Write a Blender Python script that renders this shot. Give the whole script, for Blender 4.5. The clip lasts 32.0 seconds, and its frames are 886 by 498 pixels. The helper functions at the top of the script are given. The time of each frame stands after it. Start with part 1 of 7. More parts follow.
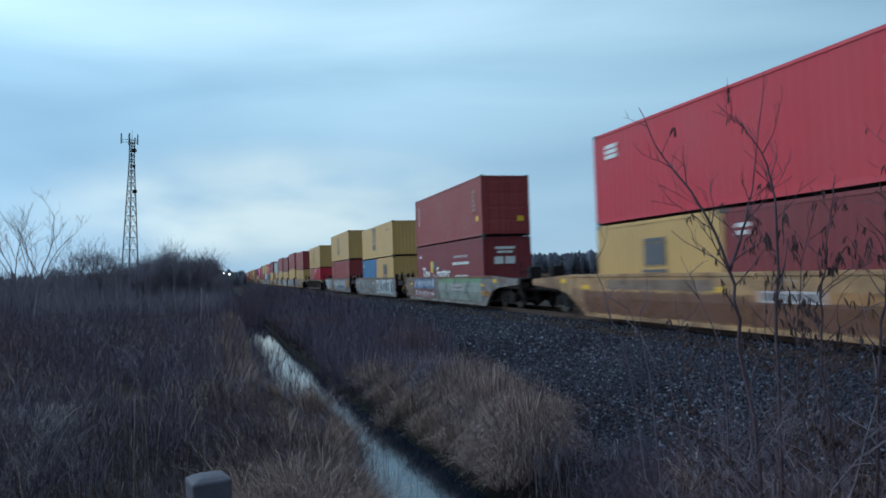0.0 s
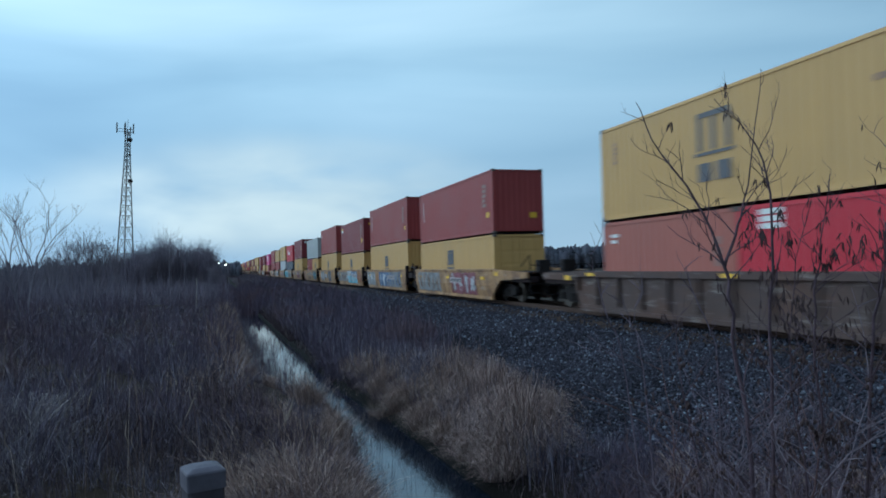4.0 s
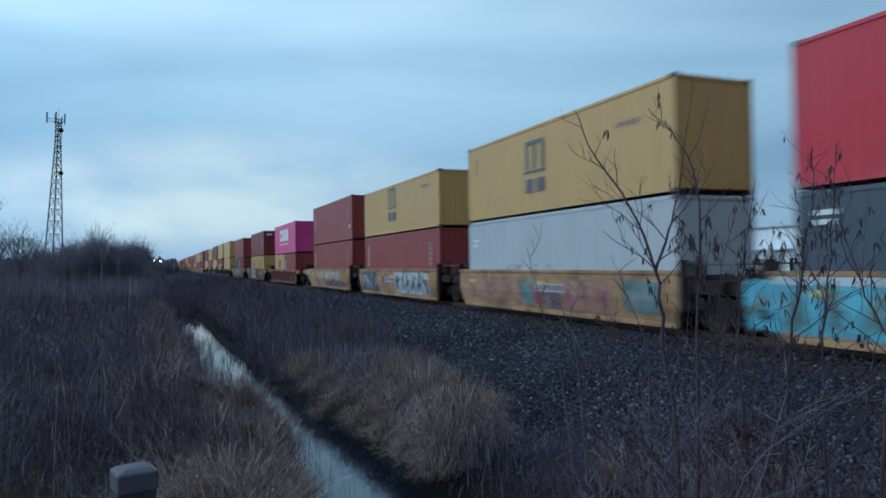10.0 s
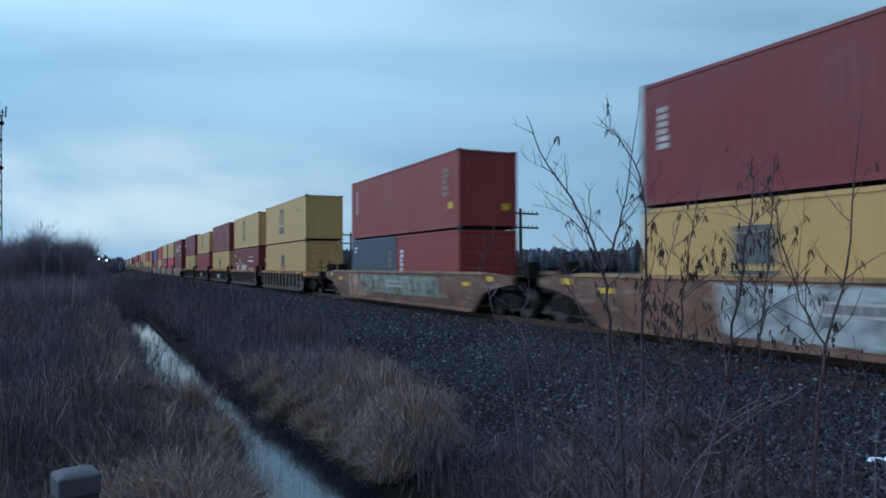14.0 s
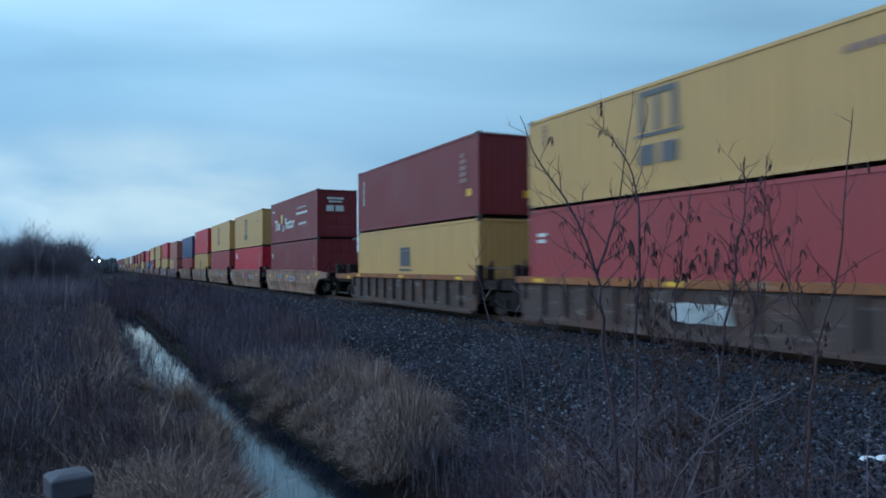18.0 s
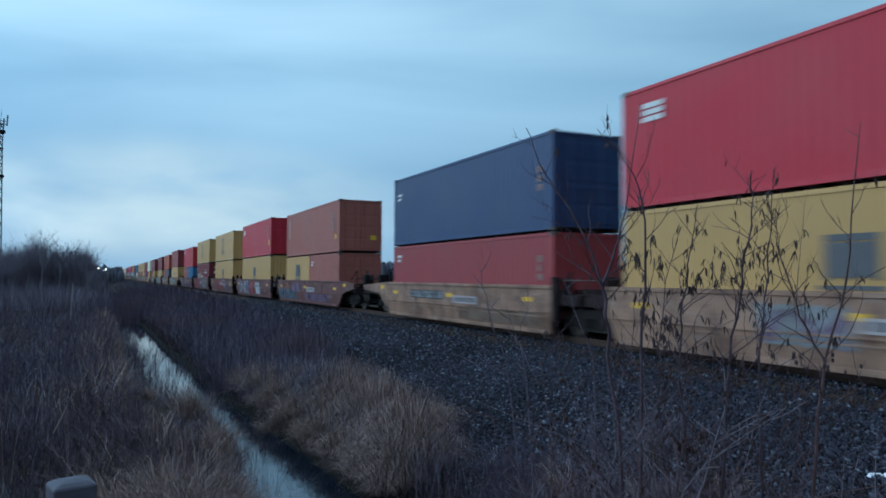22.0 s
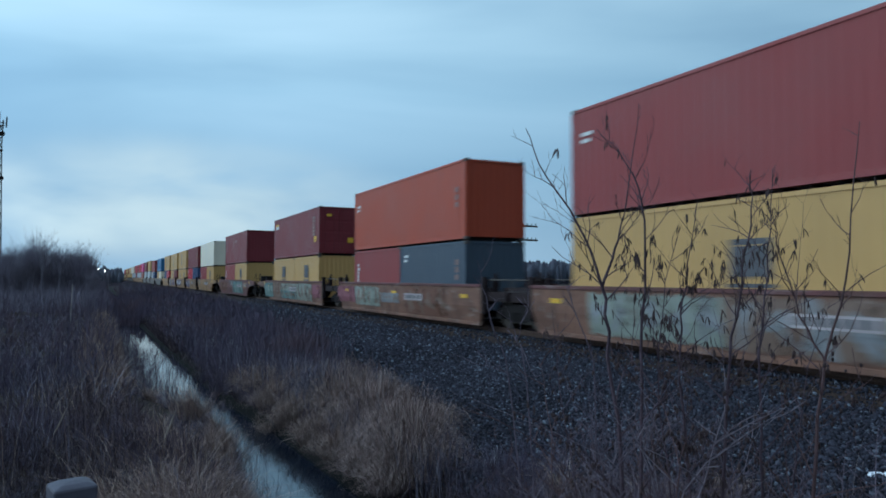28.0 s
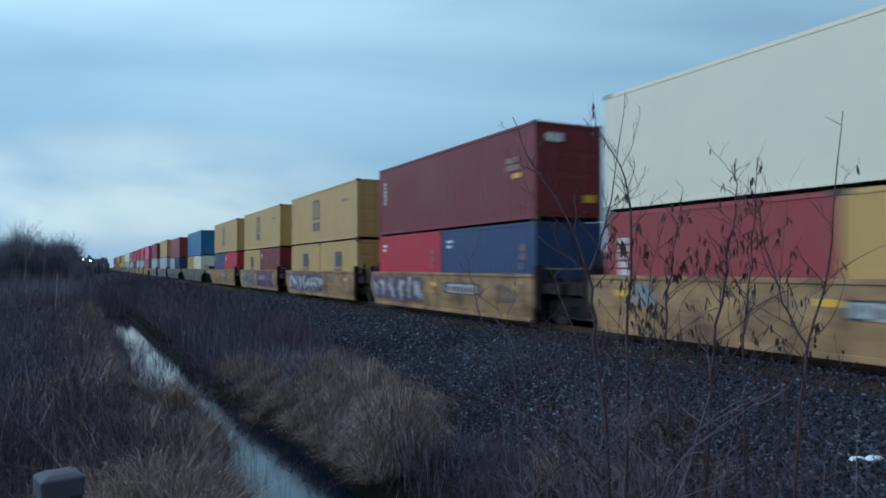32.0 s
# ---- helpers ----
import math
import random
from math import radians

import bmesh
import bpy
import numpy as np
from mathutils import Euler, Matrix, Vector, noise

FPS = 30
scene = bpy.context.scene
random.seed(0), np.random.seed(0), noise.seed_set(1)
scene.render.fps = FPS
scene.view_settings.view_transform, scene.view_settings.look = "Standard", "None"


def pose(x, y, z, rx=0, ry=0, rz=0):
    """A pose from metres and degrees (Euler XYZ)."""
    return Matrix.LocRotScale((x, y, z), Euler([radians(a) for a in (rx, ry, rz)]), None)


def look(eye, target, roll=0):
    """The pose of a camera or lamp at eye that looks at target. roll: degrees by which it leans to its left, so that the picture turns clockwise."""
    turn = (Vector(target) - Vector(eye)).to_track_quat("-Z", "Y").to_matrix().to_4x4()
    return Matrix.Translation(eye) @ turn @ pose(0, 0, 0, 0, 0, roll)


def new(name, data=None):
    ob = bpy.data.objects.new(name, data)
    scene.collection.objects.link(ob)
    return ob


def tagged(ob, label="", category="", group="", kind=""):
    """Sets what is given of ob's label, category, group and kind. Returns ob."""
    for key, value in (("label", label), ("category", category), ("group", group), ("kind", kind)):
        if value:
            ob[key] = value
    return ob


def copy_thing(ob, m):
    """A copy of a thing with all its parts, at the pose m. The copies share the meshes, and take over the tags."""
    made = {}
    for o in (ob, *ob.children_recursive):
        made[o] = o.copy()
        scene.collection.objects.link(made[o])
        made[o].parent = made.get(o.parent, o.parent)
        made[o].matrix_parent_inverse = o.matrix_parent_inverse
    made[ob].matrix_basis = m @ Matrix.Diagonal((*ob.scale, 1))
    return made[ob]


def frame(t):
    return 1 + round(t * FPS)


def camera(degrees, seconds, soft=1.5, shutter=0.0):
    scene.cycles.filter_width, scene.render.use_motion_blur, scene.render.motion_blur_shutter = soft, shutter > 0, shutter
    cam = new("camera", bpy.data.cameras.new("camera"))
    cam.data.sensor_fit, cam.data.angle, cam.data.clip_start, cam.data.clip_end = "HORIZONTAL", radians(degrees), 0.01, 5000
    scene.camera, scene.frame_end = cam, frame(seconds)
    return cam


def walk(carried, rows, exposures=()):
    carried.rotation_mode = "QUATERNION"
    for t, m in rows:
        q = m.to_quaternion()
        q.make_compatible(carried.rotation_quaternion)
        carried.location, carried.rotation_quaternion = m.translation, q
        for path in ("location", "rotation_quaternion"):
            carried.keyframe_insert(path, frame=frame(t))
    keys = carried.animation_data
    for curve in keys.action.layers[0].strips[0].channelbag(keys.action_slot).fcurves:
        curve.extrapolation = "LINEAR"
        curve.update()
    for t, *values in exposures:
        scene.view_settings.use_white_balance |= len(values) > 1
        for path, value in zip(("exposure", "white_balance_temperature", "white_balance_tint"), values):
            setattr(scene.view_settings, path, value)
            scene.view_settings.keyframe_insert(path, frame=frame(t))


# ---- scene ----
# Track along +Y, rail tops at z = 0, the eye at the origin of the plan.
EYE = 1.635
cam = camera(63.9, 32.0, soft=1.75, shutter=0.5)
# seconds, yaw, pitch, roll of a camera held on one spot
PATH = [
    (0.0, -16.81, 1.92, 1.95),
    (0.5, -16.66, 1.35, 1.78),
    (1.0, -16.37, 1.19, 1.51),
    (1.5, -16.32, 1.04, 1.60),
    (2.0, -16.47, 0.95, 1.58),
    (2.5, -16.63, 0.85, 1.60),
    (3.0, -16.72, 0.95, 1.57),
    (3.5, -16.85, 1.07, 1.59),
    (5.5, -19.19, 2.11, 0.75),
    (6.0, -20.17, 1.97, 0.78),
    (6.5, -20.84, 1.83, 0.75),
    (7.0, -21.07, 1.71, 0.64),
    (7.5, -21.08, 1.66, 0.60),
    (8.0, -21.19, 1.58, 0.63),
    (8.5, -21.22, 1.49, 0.57),
    (9.0, -21.34, 1.45, 0.60),
    (9.5, -21.50, 1.36, 0.69),
    (10.0, -21.77, 1.23, 0.71),
    (10.5, -21.93, 1.14, 0.54),
    (11.0, -22.13, 1.13, 0.62),
    (11.5, -22.24, 1.03, 0.56),
    (12.0, -22.98, 1.19, 0.34),
    (12.5, -23.61, 1.22, 0.35),
    (13.0, -24.30, 1.39, 0.26),
    (13.5, -24.95, 1.43, 0.20),
    (14.0, -25.46, 1.34, 0.18),
    (14.5, -25.76, 1.28, 0.07),
    (16.5, -24.14, 1.17, 0.05),
    (17.0, -24.32, 1.24, 0.11),
    (17.5, -24.83, 1.38, 0.28),
    (18.0, -25.92, 1.37, 0.26),
    (18.5, -26.88, 1.27, 0.26),
    (19.0, -25.22, 1.51, 0.23),
    (19.5, -23.56, 1.78, 0.25),
    (20.0, -23.86, 2.20, 0.18),
    (20.5, -24.20, 2.36, 0.10),
    (21.0, -24.51, 2.38, -0.11),
    (21.5, -25.04, 2.30, -0.08),
    (22.0, -25.52, 2.28, -0.23),
    (22.5, -25.81, 2.44, -0.31),
    (23.0, -26.13, 2.31, -0.35),
    (23.5, -26.58, 2.46, -0.34),
    (24.0, -27.19, 2.46, -0.30),
    (24.5, -27.72, 2.55, -0.21),
    (25.0, -26.93, 2.65, -0.09),
    (25.5, -25.37, 2.61, 0.02),
    (26.0, -24.33, 2.57, 0.00),
    (26.5, -24.96, 2.49, 0.05),
    (28.5, -25.60, 2.13, -0.03),
    (29.0, -25.76, 1.79, 0.02),
    (29.5, -26.25, 1.69, -0.10),
    (30.0, -26.36, 1.59, 0.01),
    (30.5, -26.61, 1.42, -0.04),
    (31.0, -26.97, 1.19, -0.03),
    (31.5, -27.24, 0.99, -0.03),
    (32.0, -26.51, 1.41, 0.12),
]
# the holder leans back a little while turning to follow the train
walk(cam, [(t, pose(0, 0.008 * (24.5 + y), EYE - 0.0008 * (24.5 + y), 90 + p, r, y)) for t, y, p, r in PATH], exposures=[
    (0, 0.05, 6650, 11), (2, 0.03, 6580, 11), (3, 0.02, 6520, 10), (6, -0.02, 6300, 10.5), (7, -0.02, 6330, 11), (9, -0.04, 6350, 11), (10, -0.04, 6350, 10.5),
    (11, -0.05, 6120, 9), (12, -0.06, 6330, 11), (13, -0.06, 6430, 11), (14, -0.06, 6180, 9.5), (17, -0.07, 5950, 8), (19, -0.1, 5930, 7), (20, -0.08, 6330, 9.5), (21, -0.1, 5950, 7),
    (23, -0.08, 6180, 8), (25, -0.1, 5850, 6), (26, -0.1, 5930, 7), (29, -0.08, 6400, 9.5), (30, -0.1, 6230, 9.5), (31, -0.08, 6350, 9.5), (32, -0.08, 6350, 9.5)])

# ---- world, sun ----
world = bpy.data.worlds.new("dusk_sky")
scene.world = world
world.use_nodes = True
wn, wl = world.node_tree.nodes, world.node_tree.links
wn.clear()


def wnode(kind, **kw):
    n = wn.new(kind)
    for k, v in kw.items():
        n.inputs[k].default_value = v
    return n


def ramp_of(nodes, stops):
    n = nodes.new("ShaderNodeValToRGB")
    while len(n.color_ramp.elements) < len(stops):
        n.color_ramp.elements.new(0.5)
    for e, (p, c) in zip(n.color_ramp.elements, stops):
        e.position, e.color = p, (*c, 1)
    return n


def build_world():
    out = wn.new("ShaderNodeOutputWorld")
    bg = wn.new("ShaderNodeBackground")
    bg.inputs["Strength"].default_value = 1.0
    tc = wn.new("ShaderNodeTexCoord")
    sep = wn.new("ShaderNodeSeparateXYZ")
    wl.new(tc.outputs["Generated"], sep.inputs[0])
    # veil of cloud: brighter towards the zenith
    grad = ramp_of(wn, [(0.0, (0.33, 0.55, 0.76)), (0.06, (0.36, 0.60, 0.82)), (0.15, (0.295, 0.535, 0.765)),
                        (0.25, (0.38, 0.665, 0.91)), (0.42, (0.54, 0.85, 1.08)), (1.0, (0.90, 1.23, 1.62))])
    wl.new(sep.outputs["Z"], grad.inputs[0])
    # long cloud banks
    mp = wn.new("ShaderNodeMapping")
    mp.inputs["Scale"].default_value = (1.1, 1.1, 5.0)
    mp.inputs["Rotation"].default_value = (0, radians(5), 0)
    mp.inputs["Location"].default_value = (3.1, 0.4, 1.3)
    wl.new(tc.outputs["Generated"], mp.inputs[0])
    nz = wnode("ShaderNodeTexNoise", Scale=1.5, Detail=4.0, Roughness=0.42, Distortion=0.5)
    wl.new(mp.outputs[0], nz.inputs["Vector"])
    cl = ramp_of(wn, [(0.28, (0.70, 0.76, 0.82)), (0.45, (0.90, 0.93, 0.95)), (0.60, (1.10, 1.08, 1.06)), (0.75, (1.28, 1.20, 1.15))])
    wl.new(nz.outputs[0], cl.inputs[0])
    mul = wn.new("ShaderNodeMix")
    mul.data_type, mul.blend_type = "RGBA", "MULTIPLY"
    mul.inputs[0].default_value = 1.0
    wl.new(grad.outputs[0], mul.inputs[6])
    wl.new(cl.outputs[0], mul.inputs[7])
    # sunset glow behind thin cloud, low over the line's far end and to the west of it
    flat = wn.new("ShaderNodeMapping")
    flat.inputs["Scale"].default_value = (1.0, 1.0, 4.0)
    wl.new(tc.outputs["Generated"], flat.inputs[0])
    unit = wn.new("ShaderNodeVectorMath")
    unit.operation = "NORMALIZE"
    wl.new(flat.outputs[0], unit.inputs[0])
    dot = wn.new("ShaderNodeVectorMath")
    dot.operation = "DOT_PRODUCT"
    dot.inputs[1].default_value = Vector((0.085, 1.0, 0.365)).normalized()
    wl.new(unit.outputs[0], dot.inputs[0])
    gl = wn.new("ShaderNodeMapRange")
    gl.interpolation_type = "SMOOTHERSTEP"
    for k, v in zip((1, 2, 3, 4), (0.94, 1.0, 0.0, 1.0)):
        gl.inputs[k].default_value = v
    wl.new(dot.outputs["Value"], gl.inputs[0])
    brk = wn.new("ShaderNodeMapRange")
    for k, v in zip((1, 2, 3, 4), (0.32, 0.66, 0.12, 0.95)):
        brk.inputs[k].default_value = v
    torn_at = wn.new("ShaderNodeMapping")
    torn_at.inputs["Scale"].default_value = (1.0, 1.0, 2.3)
    torn_at.inputs["Rotation"].default_value = (0, radians(4), 0)
    wl.new(tc.outputs["Generated"], torn_at.inputs[0])
    torn = wnode("ShaderNodeTexNoise", Scale=5.0, Detail=4.0, Roughness=0.45, Distortion=0.25)
    wl.new(torn_at.outputs[0], torn.inputs["Vector"])
    wl.new(torn.outputs[0], brk.inputs[0])
    gm = wn.new("ShaderNodeMath")
    gm.operation = "MULTIPLY"
    lift = wn.new("ShaderNodeMapRange")      # a blue belt is left along the horizon
    lift.interpolation_type = "SMOOTHSTEP"
    for k, v in zip((1, 2, 3, 4), (0.0, 0.06, 0.3, 1.1)):
        lift.inputs[k].default_value = v
    wl.new(sep.outputs["Z"], lift.inputs[0])
    gh = wn.new("ShaderNodeMath")
    gh.operation = "MULTIPLY"
    wl.new(gl.outputs[0], gh.inputs[0])
    wl.new(lift.outputs[0], gh.inputs[1])
    wl.new(gh.outputs[0], gm.inputs[0])
    wl.new(brk.outputs[0], gm.inputs[1])
    glow = wn.new("ShaderNodeMix")
    glow.data_type = "RGBA"
    wl.new(gm.outputs[0], glow.inputs[0])
    wl.new(mul.outputs[2], glow.inputs[6])
    glow.inputs[7].default_value = (0.62, 0.82, 0.92, 1)
    # the west is brighter than the east
    west = wn.new("ShaderNodeVectorMath")
    west.operation = "DOT_PRODUCT"
    west.inputs[1].default_value = (-0.75, 0.66, 0)
    wl.new(tc.outputs["Generated"], west.inputs[0])
    wm = wn.new("ShaderNodeMapRange")
    for k, v in zip((1, 2, 3, 4), (-0.35, 1.0, 0.71, 1.12)):
        wm.inputs[k].default_value = v
    wl.new(west.outputs["Value"], wm.inputs[0])
    far_west = wn.new("ShaderNodeMapRange")
    for k, v in zip((1, 2, 3, 4), (0.66, 0.95, 0.0, 0.26)):
        far_west.inputs[k].default_value = v
    wl.new(west.outputs["Value"], far_west.inputs[0])
    dusk = wn.new("ShaderNodeMapRange")      # the side away from the sunset is far into dusk
    for k, v in zip((1, 2, 3, 4), (-1.0, -0.35, -0.46, 0.0)):
        dusk.inputs[k].default_value = v
    wl.new(west.outputs["Value"], dusk.inputs[0])
    east = wn.new("ShaderNodeMath")
    wl.new(wm.outputs[0], east.inputs[0])
    wl.new(dusk.outputs[0], east.inputs[1])
    both = wn.new("ShaderNodeMath")
    wl.new(east.outputs[0], both.inputs[0])
    wl.new(far_west.outputs[0], both.inputs[1])
    lit = wn.new("ShaderNodeVectorMath")
    lit.operation = "SCALE"
    wl.new(glow.outputs[2], lit.inputs[0])
    wl.new(both.outputs[0], lit.inputs["Scale"])
    # the clear sky above the veil
    sky = wn.new("ShaderNodeTexSky")
    sky.sky_type, sky.sun_disc = "NISHITA", False
    sky.sun_elevation, sky.sun_rotation = radians(4.0), radians(-50.0)
    sc = wn.new("ShaderNodeVectorMath")
    sc.operation = "SCALE"
    sc.inputs["Scale"].default_value = 0.10
    wl.new(sky.outputs[0], sc.inputs[0])
    mix = wn.new("ShaderNodeMix")
    mix.data_type = "RGBA"
    mix.inputs[0].default_value = 0.06
    wl.new(lit.outputs[0], mix.inputs[6])
    wl.new(sc.outputs[0], mix.inputs[7])
    wl.new(mix.outputs[2], bg.inputs[0])
    wl.new(bg.outputs[0], out.inputs[0])


build_world()
sun = new("sun", bpy.data.lights.new("sun", "SUN"))
sun.data.energy, sun.data.angle, sun.data.color = 1.3, radians(50), (0.70, 0.87, 1.0)
sun.matrix_world = look((-60, 30, 19), (0, 0, 0))


# ---- materials ----
def material(name):
    m = bpy.data.materials.new(name)
    m.use_nodes = True
    t = m.node_tree
    return m, t.nodes, t.links, t.nodes["Principled BSDF"]


def mixed(nodes, links, fac, a, b, blend="MIX"):
    n = nodes.new("ShaderNodeMix")
    n.data_type, n.blend_type = "RGBA", blend
    for sock, v in ((n.inputs[0], fac), (n.inputs[6], a), (n.inputs[7], b)):
        if isinstance(v, (int, float)):
            sock.default_value = v
        elif isinstance(v, tuple):
            sock.default_value = (*v, 1)
        else:
            links.new(v, sock)
    return n.outputs[2]


def noise_of(nodes, links, coord, scale, detail=4.0, rough=0.55, stretch=(1, 1, 1)):
    mp = nodes.new("ShaderNodeMapping")
    mp.inputs["Scale"].default_value = stretch
    links.new(coord, mp.inputs[0])
    n = nodes.new("ShaderNodeTexNoise")
    n.inputs["Scale"].default_value, n.inputs["Detail"].default_value, n.inputs["Roughness"].default_value = scale, detail, rough
    links.new(mp.outputs[0], n.inputs["Vector"])
    return n.outputs[0]


def mapped(nodes, links, value, lo, hi, to0=0.0, to1=1.0):
    n = nodes.new("ShaderNodeMapRange")
    for k, v in zip((1, 2, 3, 4), (lo, hi, to0, to1)):
        n.inputs[k].default_value = v
    links.new(value, n.inputs[0])
    return n.outputs[0]


def bumped(nodes, links, bsdf, height, strength, distance):
    b = nodes.new("ShaderNodeBump")
    b.inputs["Strength"].default_value, b.inputs["Distance"].default_value = strength, distance
    links.new(height, b.inputs["Height"])
    links.new(b.outputs[0], bsdf.inputs["Normal"])


def paint(name, col, rough=0.5, dirt=0.35, rust=0.15, metal=0.0):
    """Weathered paint on steel: faded patches, downward grime, rust spots."""
    m, n, l, b = material(name)
    tc = n.new("ShaderNodeTexCoord").outputs["Object"]
    oi = n.new("ShaderNodeObjectInfo").outputs["Random"]
    patches = noise_of(n, l, tc, 0.55, 5)
    streaks = noise_of(n, l, tc, 1.0, 5, 0.6, (3.0, 3.0, 0.35))
    spots = noise_of(n, l, tc, 7.0, 6, 0.7)
    pale = tuple(min(1, c * 1.12 + 0.012) for c in col)
    dark = tuple(c * 0.62 + 0.008 for c in col)
    c = mixed(n, l, mapped(n, l, patches, 0.3, 0.7), col, pale)
    c = mixed(n, l, mapped(n, l, oi, 0, 1, 0, 0.35), c, tuple(x * 0.8 for x in col))
    c = mixed(n, l, mapped(n, l, streaks, 0.45, 0.8, 0, dirt), c, dark)
    c = mixed(n, l, mapped(n, l, spots, 0.62, 0.75, 0, rust), c, (0.10, 0.045, 0.025))
    l.new(c, b.inputs["Base Color"])
    l.new(mapped(n, l, patches, 0.3, 0.7, rough - 0.08, rough + 0.15), b.inputs["Roughness"])
    b.inputs["Metallic"].default_value = metal
    b.inputs["Specular IOR Level"].default_value = 0.36 if rough < 0.5 else 0.22
    bumped(n, l, b, streaks, 0.12, 0.01)
    return m


def plain(name, col, rough=0.6, scale=6.0, vary=0.3, metal=0.0, bump=0.1, glow=0.0):
    m, n, l, b = material(name)
    tc = n.new("ShaderNodeTexCoord").outputs["Object"]
    f = noise_of(n, l, tc, scale, 6, 0.6)
    g = noise_of(n, l, tc, scale * 0.13, 3)
    c = mixed(n, l, mapped(n, l, f, 0.3, 0.7), tuple(x * (1 - vary) for x in col), tuple(min(1, x * (1 + vary)) for x in col))
    c = mixed(n, l, mapped(n, l, g, 0.35, 0.7, 0, 0.5), c, tuple(x * (1 - vary) for x in col))
    l.new(c, b.inputs["Base Color"])
    b.inputs["Roughness"].default_value, b.inputs["Metallic"].default_value = rough, metal
    bumped(n, l, b, f, bump, 0.02)
    b.inputs["Specular IOR Level"].default_value = 0.2 if rough > 0.55 and not metal else 0.5
    if glow:
        b.inputs["Emission Color"].default_value, b.inputs["Emission Strength"].default_value = (*col, 1), glow
    return m


def straw(name, stops, rough=0.75, patch=None, stain=((0.066, 0.048, 0.066), (0.058, 0.042, 0.046))):
    """Dry stalks and leaves: every blade its own tone; patch: the tone of another kind of weed that grows in drifts."""
    m, n, l, b = material(name)
    g = n.new("ShaderNodeNewGeometry").outputs["Random Per Island"]
    r = ramp_of(n, stops)
    l.new(g, r.inputs[0])
    tc = n.new("ShaderNodeTexCoord").outputs["Object"]
    big = noise_of(n, l, tc, 0.35, 4)
    fine = noise_of(n, l, tc, 9.0, 4)
    c = mixed(n, l, mapped(n, l, big, 0.35, 0.7, 0, 0.55), r.outputs[0], stain[0])
    c = mixed(n, l, mapped(n, l, fine, 0.4, 0.7, 0, 0.3), c, stain[1])
    if patch:
        drift = noise_of(n, l, tc, 0.22, 3, 0.5, (1.0, 0.6, 1.0))
        c = mixed(n, l, mapped(n, l, drift, 0.5, 0.62, 0, 0.6), c, patch)
    l.new(c, b.inputs["Base Color"])
    b.inputs["Roughness"].default_value = rough
    b.inputs["Specular IOR Level"].default_value = 0.12
    return m


def worn(m):
    """Sprayed paint that has partly flaked and faded off."""
    n, l = m.node_tree.nodes, m.node_tree.links
    tc = n.new("ShaderNodeTexCoord").outputs["Object"]
    flakes = noise_of(n, l, tc, 1.7, 7, 0.68, (1.0, 1.0, 0.7))
    l.new(mapped(n, l, flakes, 0.32, 0.50, 0.2, 1.0), n["Principled BSDF"].inputs["Alpha"])
    return m


def grimy(m):
    """Years of road dirt on a railway car: brown rust blotches, rain streaks, pale scuffs."""
    n, l = m.node_tree.nodes, m.node_tree.links
    base = n["Principled BSDF"].inputs["Base Color"]
    c = base.links[0].from_socket
    tc = n.new("ShaderNodeTexCoord").outputs["Object"]
    blotch = noise_of(n, l, tc, 0.9, 7, 0.68, (1.0, 1.0, 1.6))
    rain = noise_of(n, l, tc, 3.2, 5, 0.65, (1.0, 1.6, 0.22))
    scuff = noise_of(n, l, tc, 2.1, 6, 0.7, (1.0, 0.5, 2.2))
    c = mixed(n, l, mapped(n, l, blotch, 0.45, 0.60, 0, 0.7), c, (0.115, 0.058, 0.042))
    c = mixed(n, l, mapped(n, l, rain, 0.46, 0.68, 0, 0.55), c, (0.060, 0.042, 0.038))
    c = mixed(n, l, mapped(n, l, scuff, 0.56, 0.68, 0, 0.45), c, (0.40, 0.36, 0.33))
    l.new(c, base)
    return m


PAINTS = {k: paint("container_" + k, *v) for k, v in {
    "maroon": ((0.19, 0.019, 0.026), 0.46, 0.24), "brick": ((0.275, 0.037, 0.036), 0.46, 0.25), "red": ((0.50, 0.016, 0.036), 0.44, 0.16),
    "yellow": ((0.545, 0.312, 0.106), 0.42, 0.3), "salmon": ((0.36, 0.105, 0.078), 0.48, 0.3), "orange": ((0.41, 0.056, 0.020), 0.45, 0.3),
    "pink": ((0.68, 0.050, 0.215), 0.38, 0.15), "navy": ((0.020, 0.050, 0.135), 0.4, 0.3), "slate": ((0.048, 0.070, 0.098), 0.42, 0.3),
    "grey": ((0.34, 0.365, 0.36), 0.42, 0.3), "blue": ((0.018, 0.145, 0.30), 0.4, 0.25), "white": ((0.80, 0.70, 0.54), 0.4, 0.12),
    "pale": ((0.42, 0.44, 0.46), 0.42, 0.3), "crimson": ((0.33, 0.044, 0.050), 0.46, 0.25)}.items()}
STEEL = {k: grimy(paint("car_" + k, *v)) for k, v in {
    "ochre": ((0.45, 0.25, 0.118), 0.55, 0.6, 0.45), "tan": ((0.36, 0.205, 0.14), 0.55, 0.6, 0.45), "greyish": ((0.215, 0.20, 0.19), 0.6, 0.7, 0.6),
    "brown": ((0.080, 0.052, 0.048), 0.6, 0.5, 0.4), "rust": ((0.22, 0.105, 0.070), 0.6, 0.6, 0.5), "redbrown": ((0.19, 0.046, 0.036), 0.6, 0.5, 0.4), "oxide": ((0.165, 0.058, 0.060), 0.55, 0.6, 0.45),
    "orangetop": ((0.36, 0.125, 0.04), 0.6, 0.4, 0.3), "redtop": ((0.36, 0.065, 0.035), 0.6, 0.4, 0.3)}.items()}
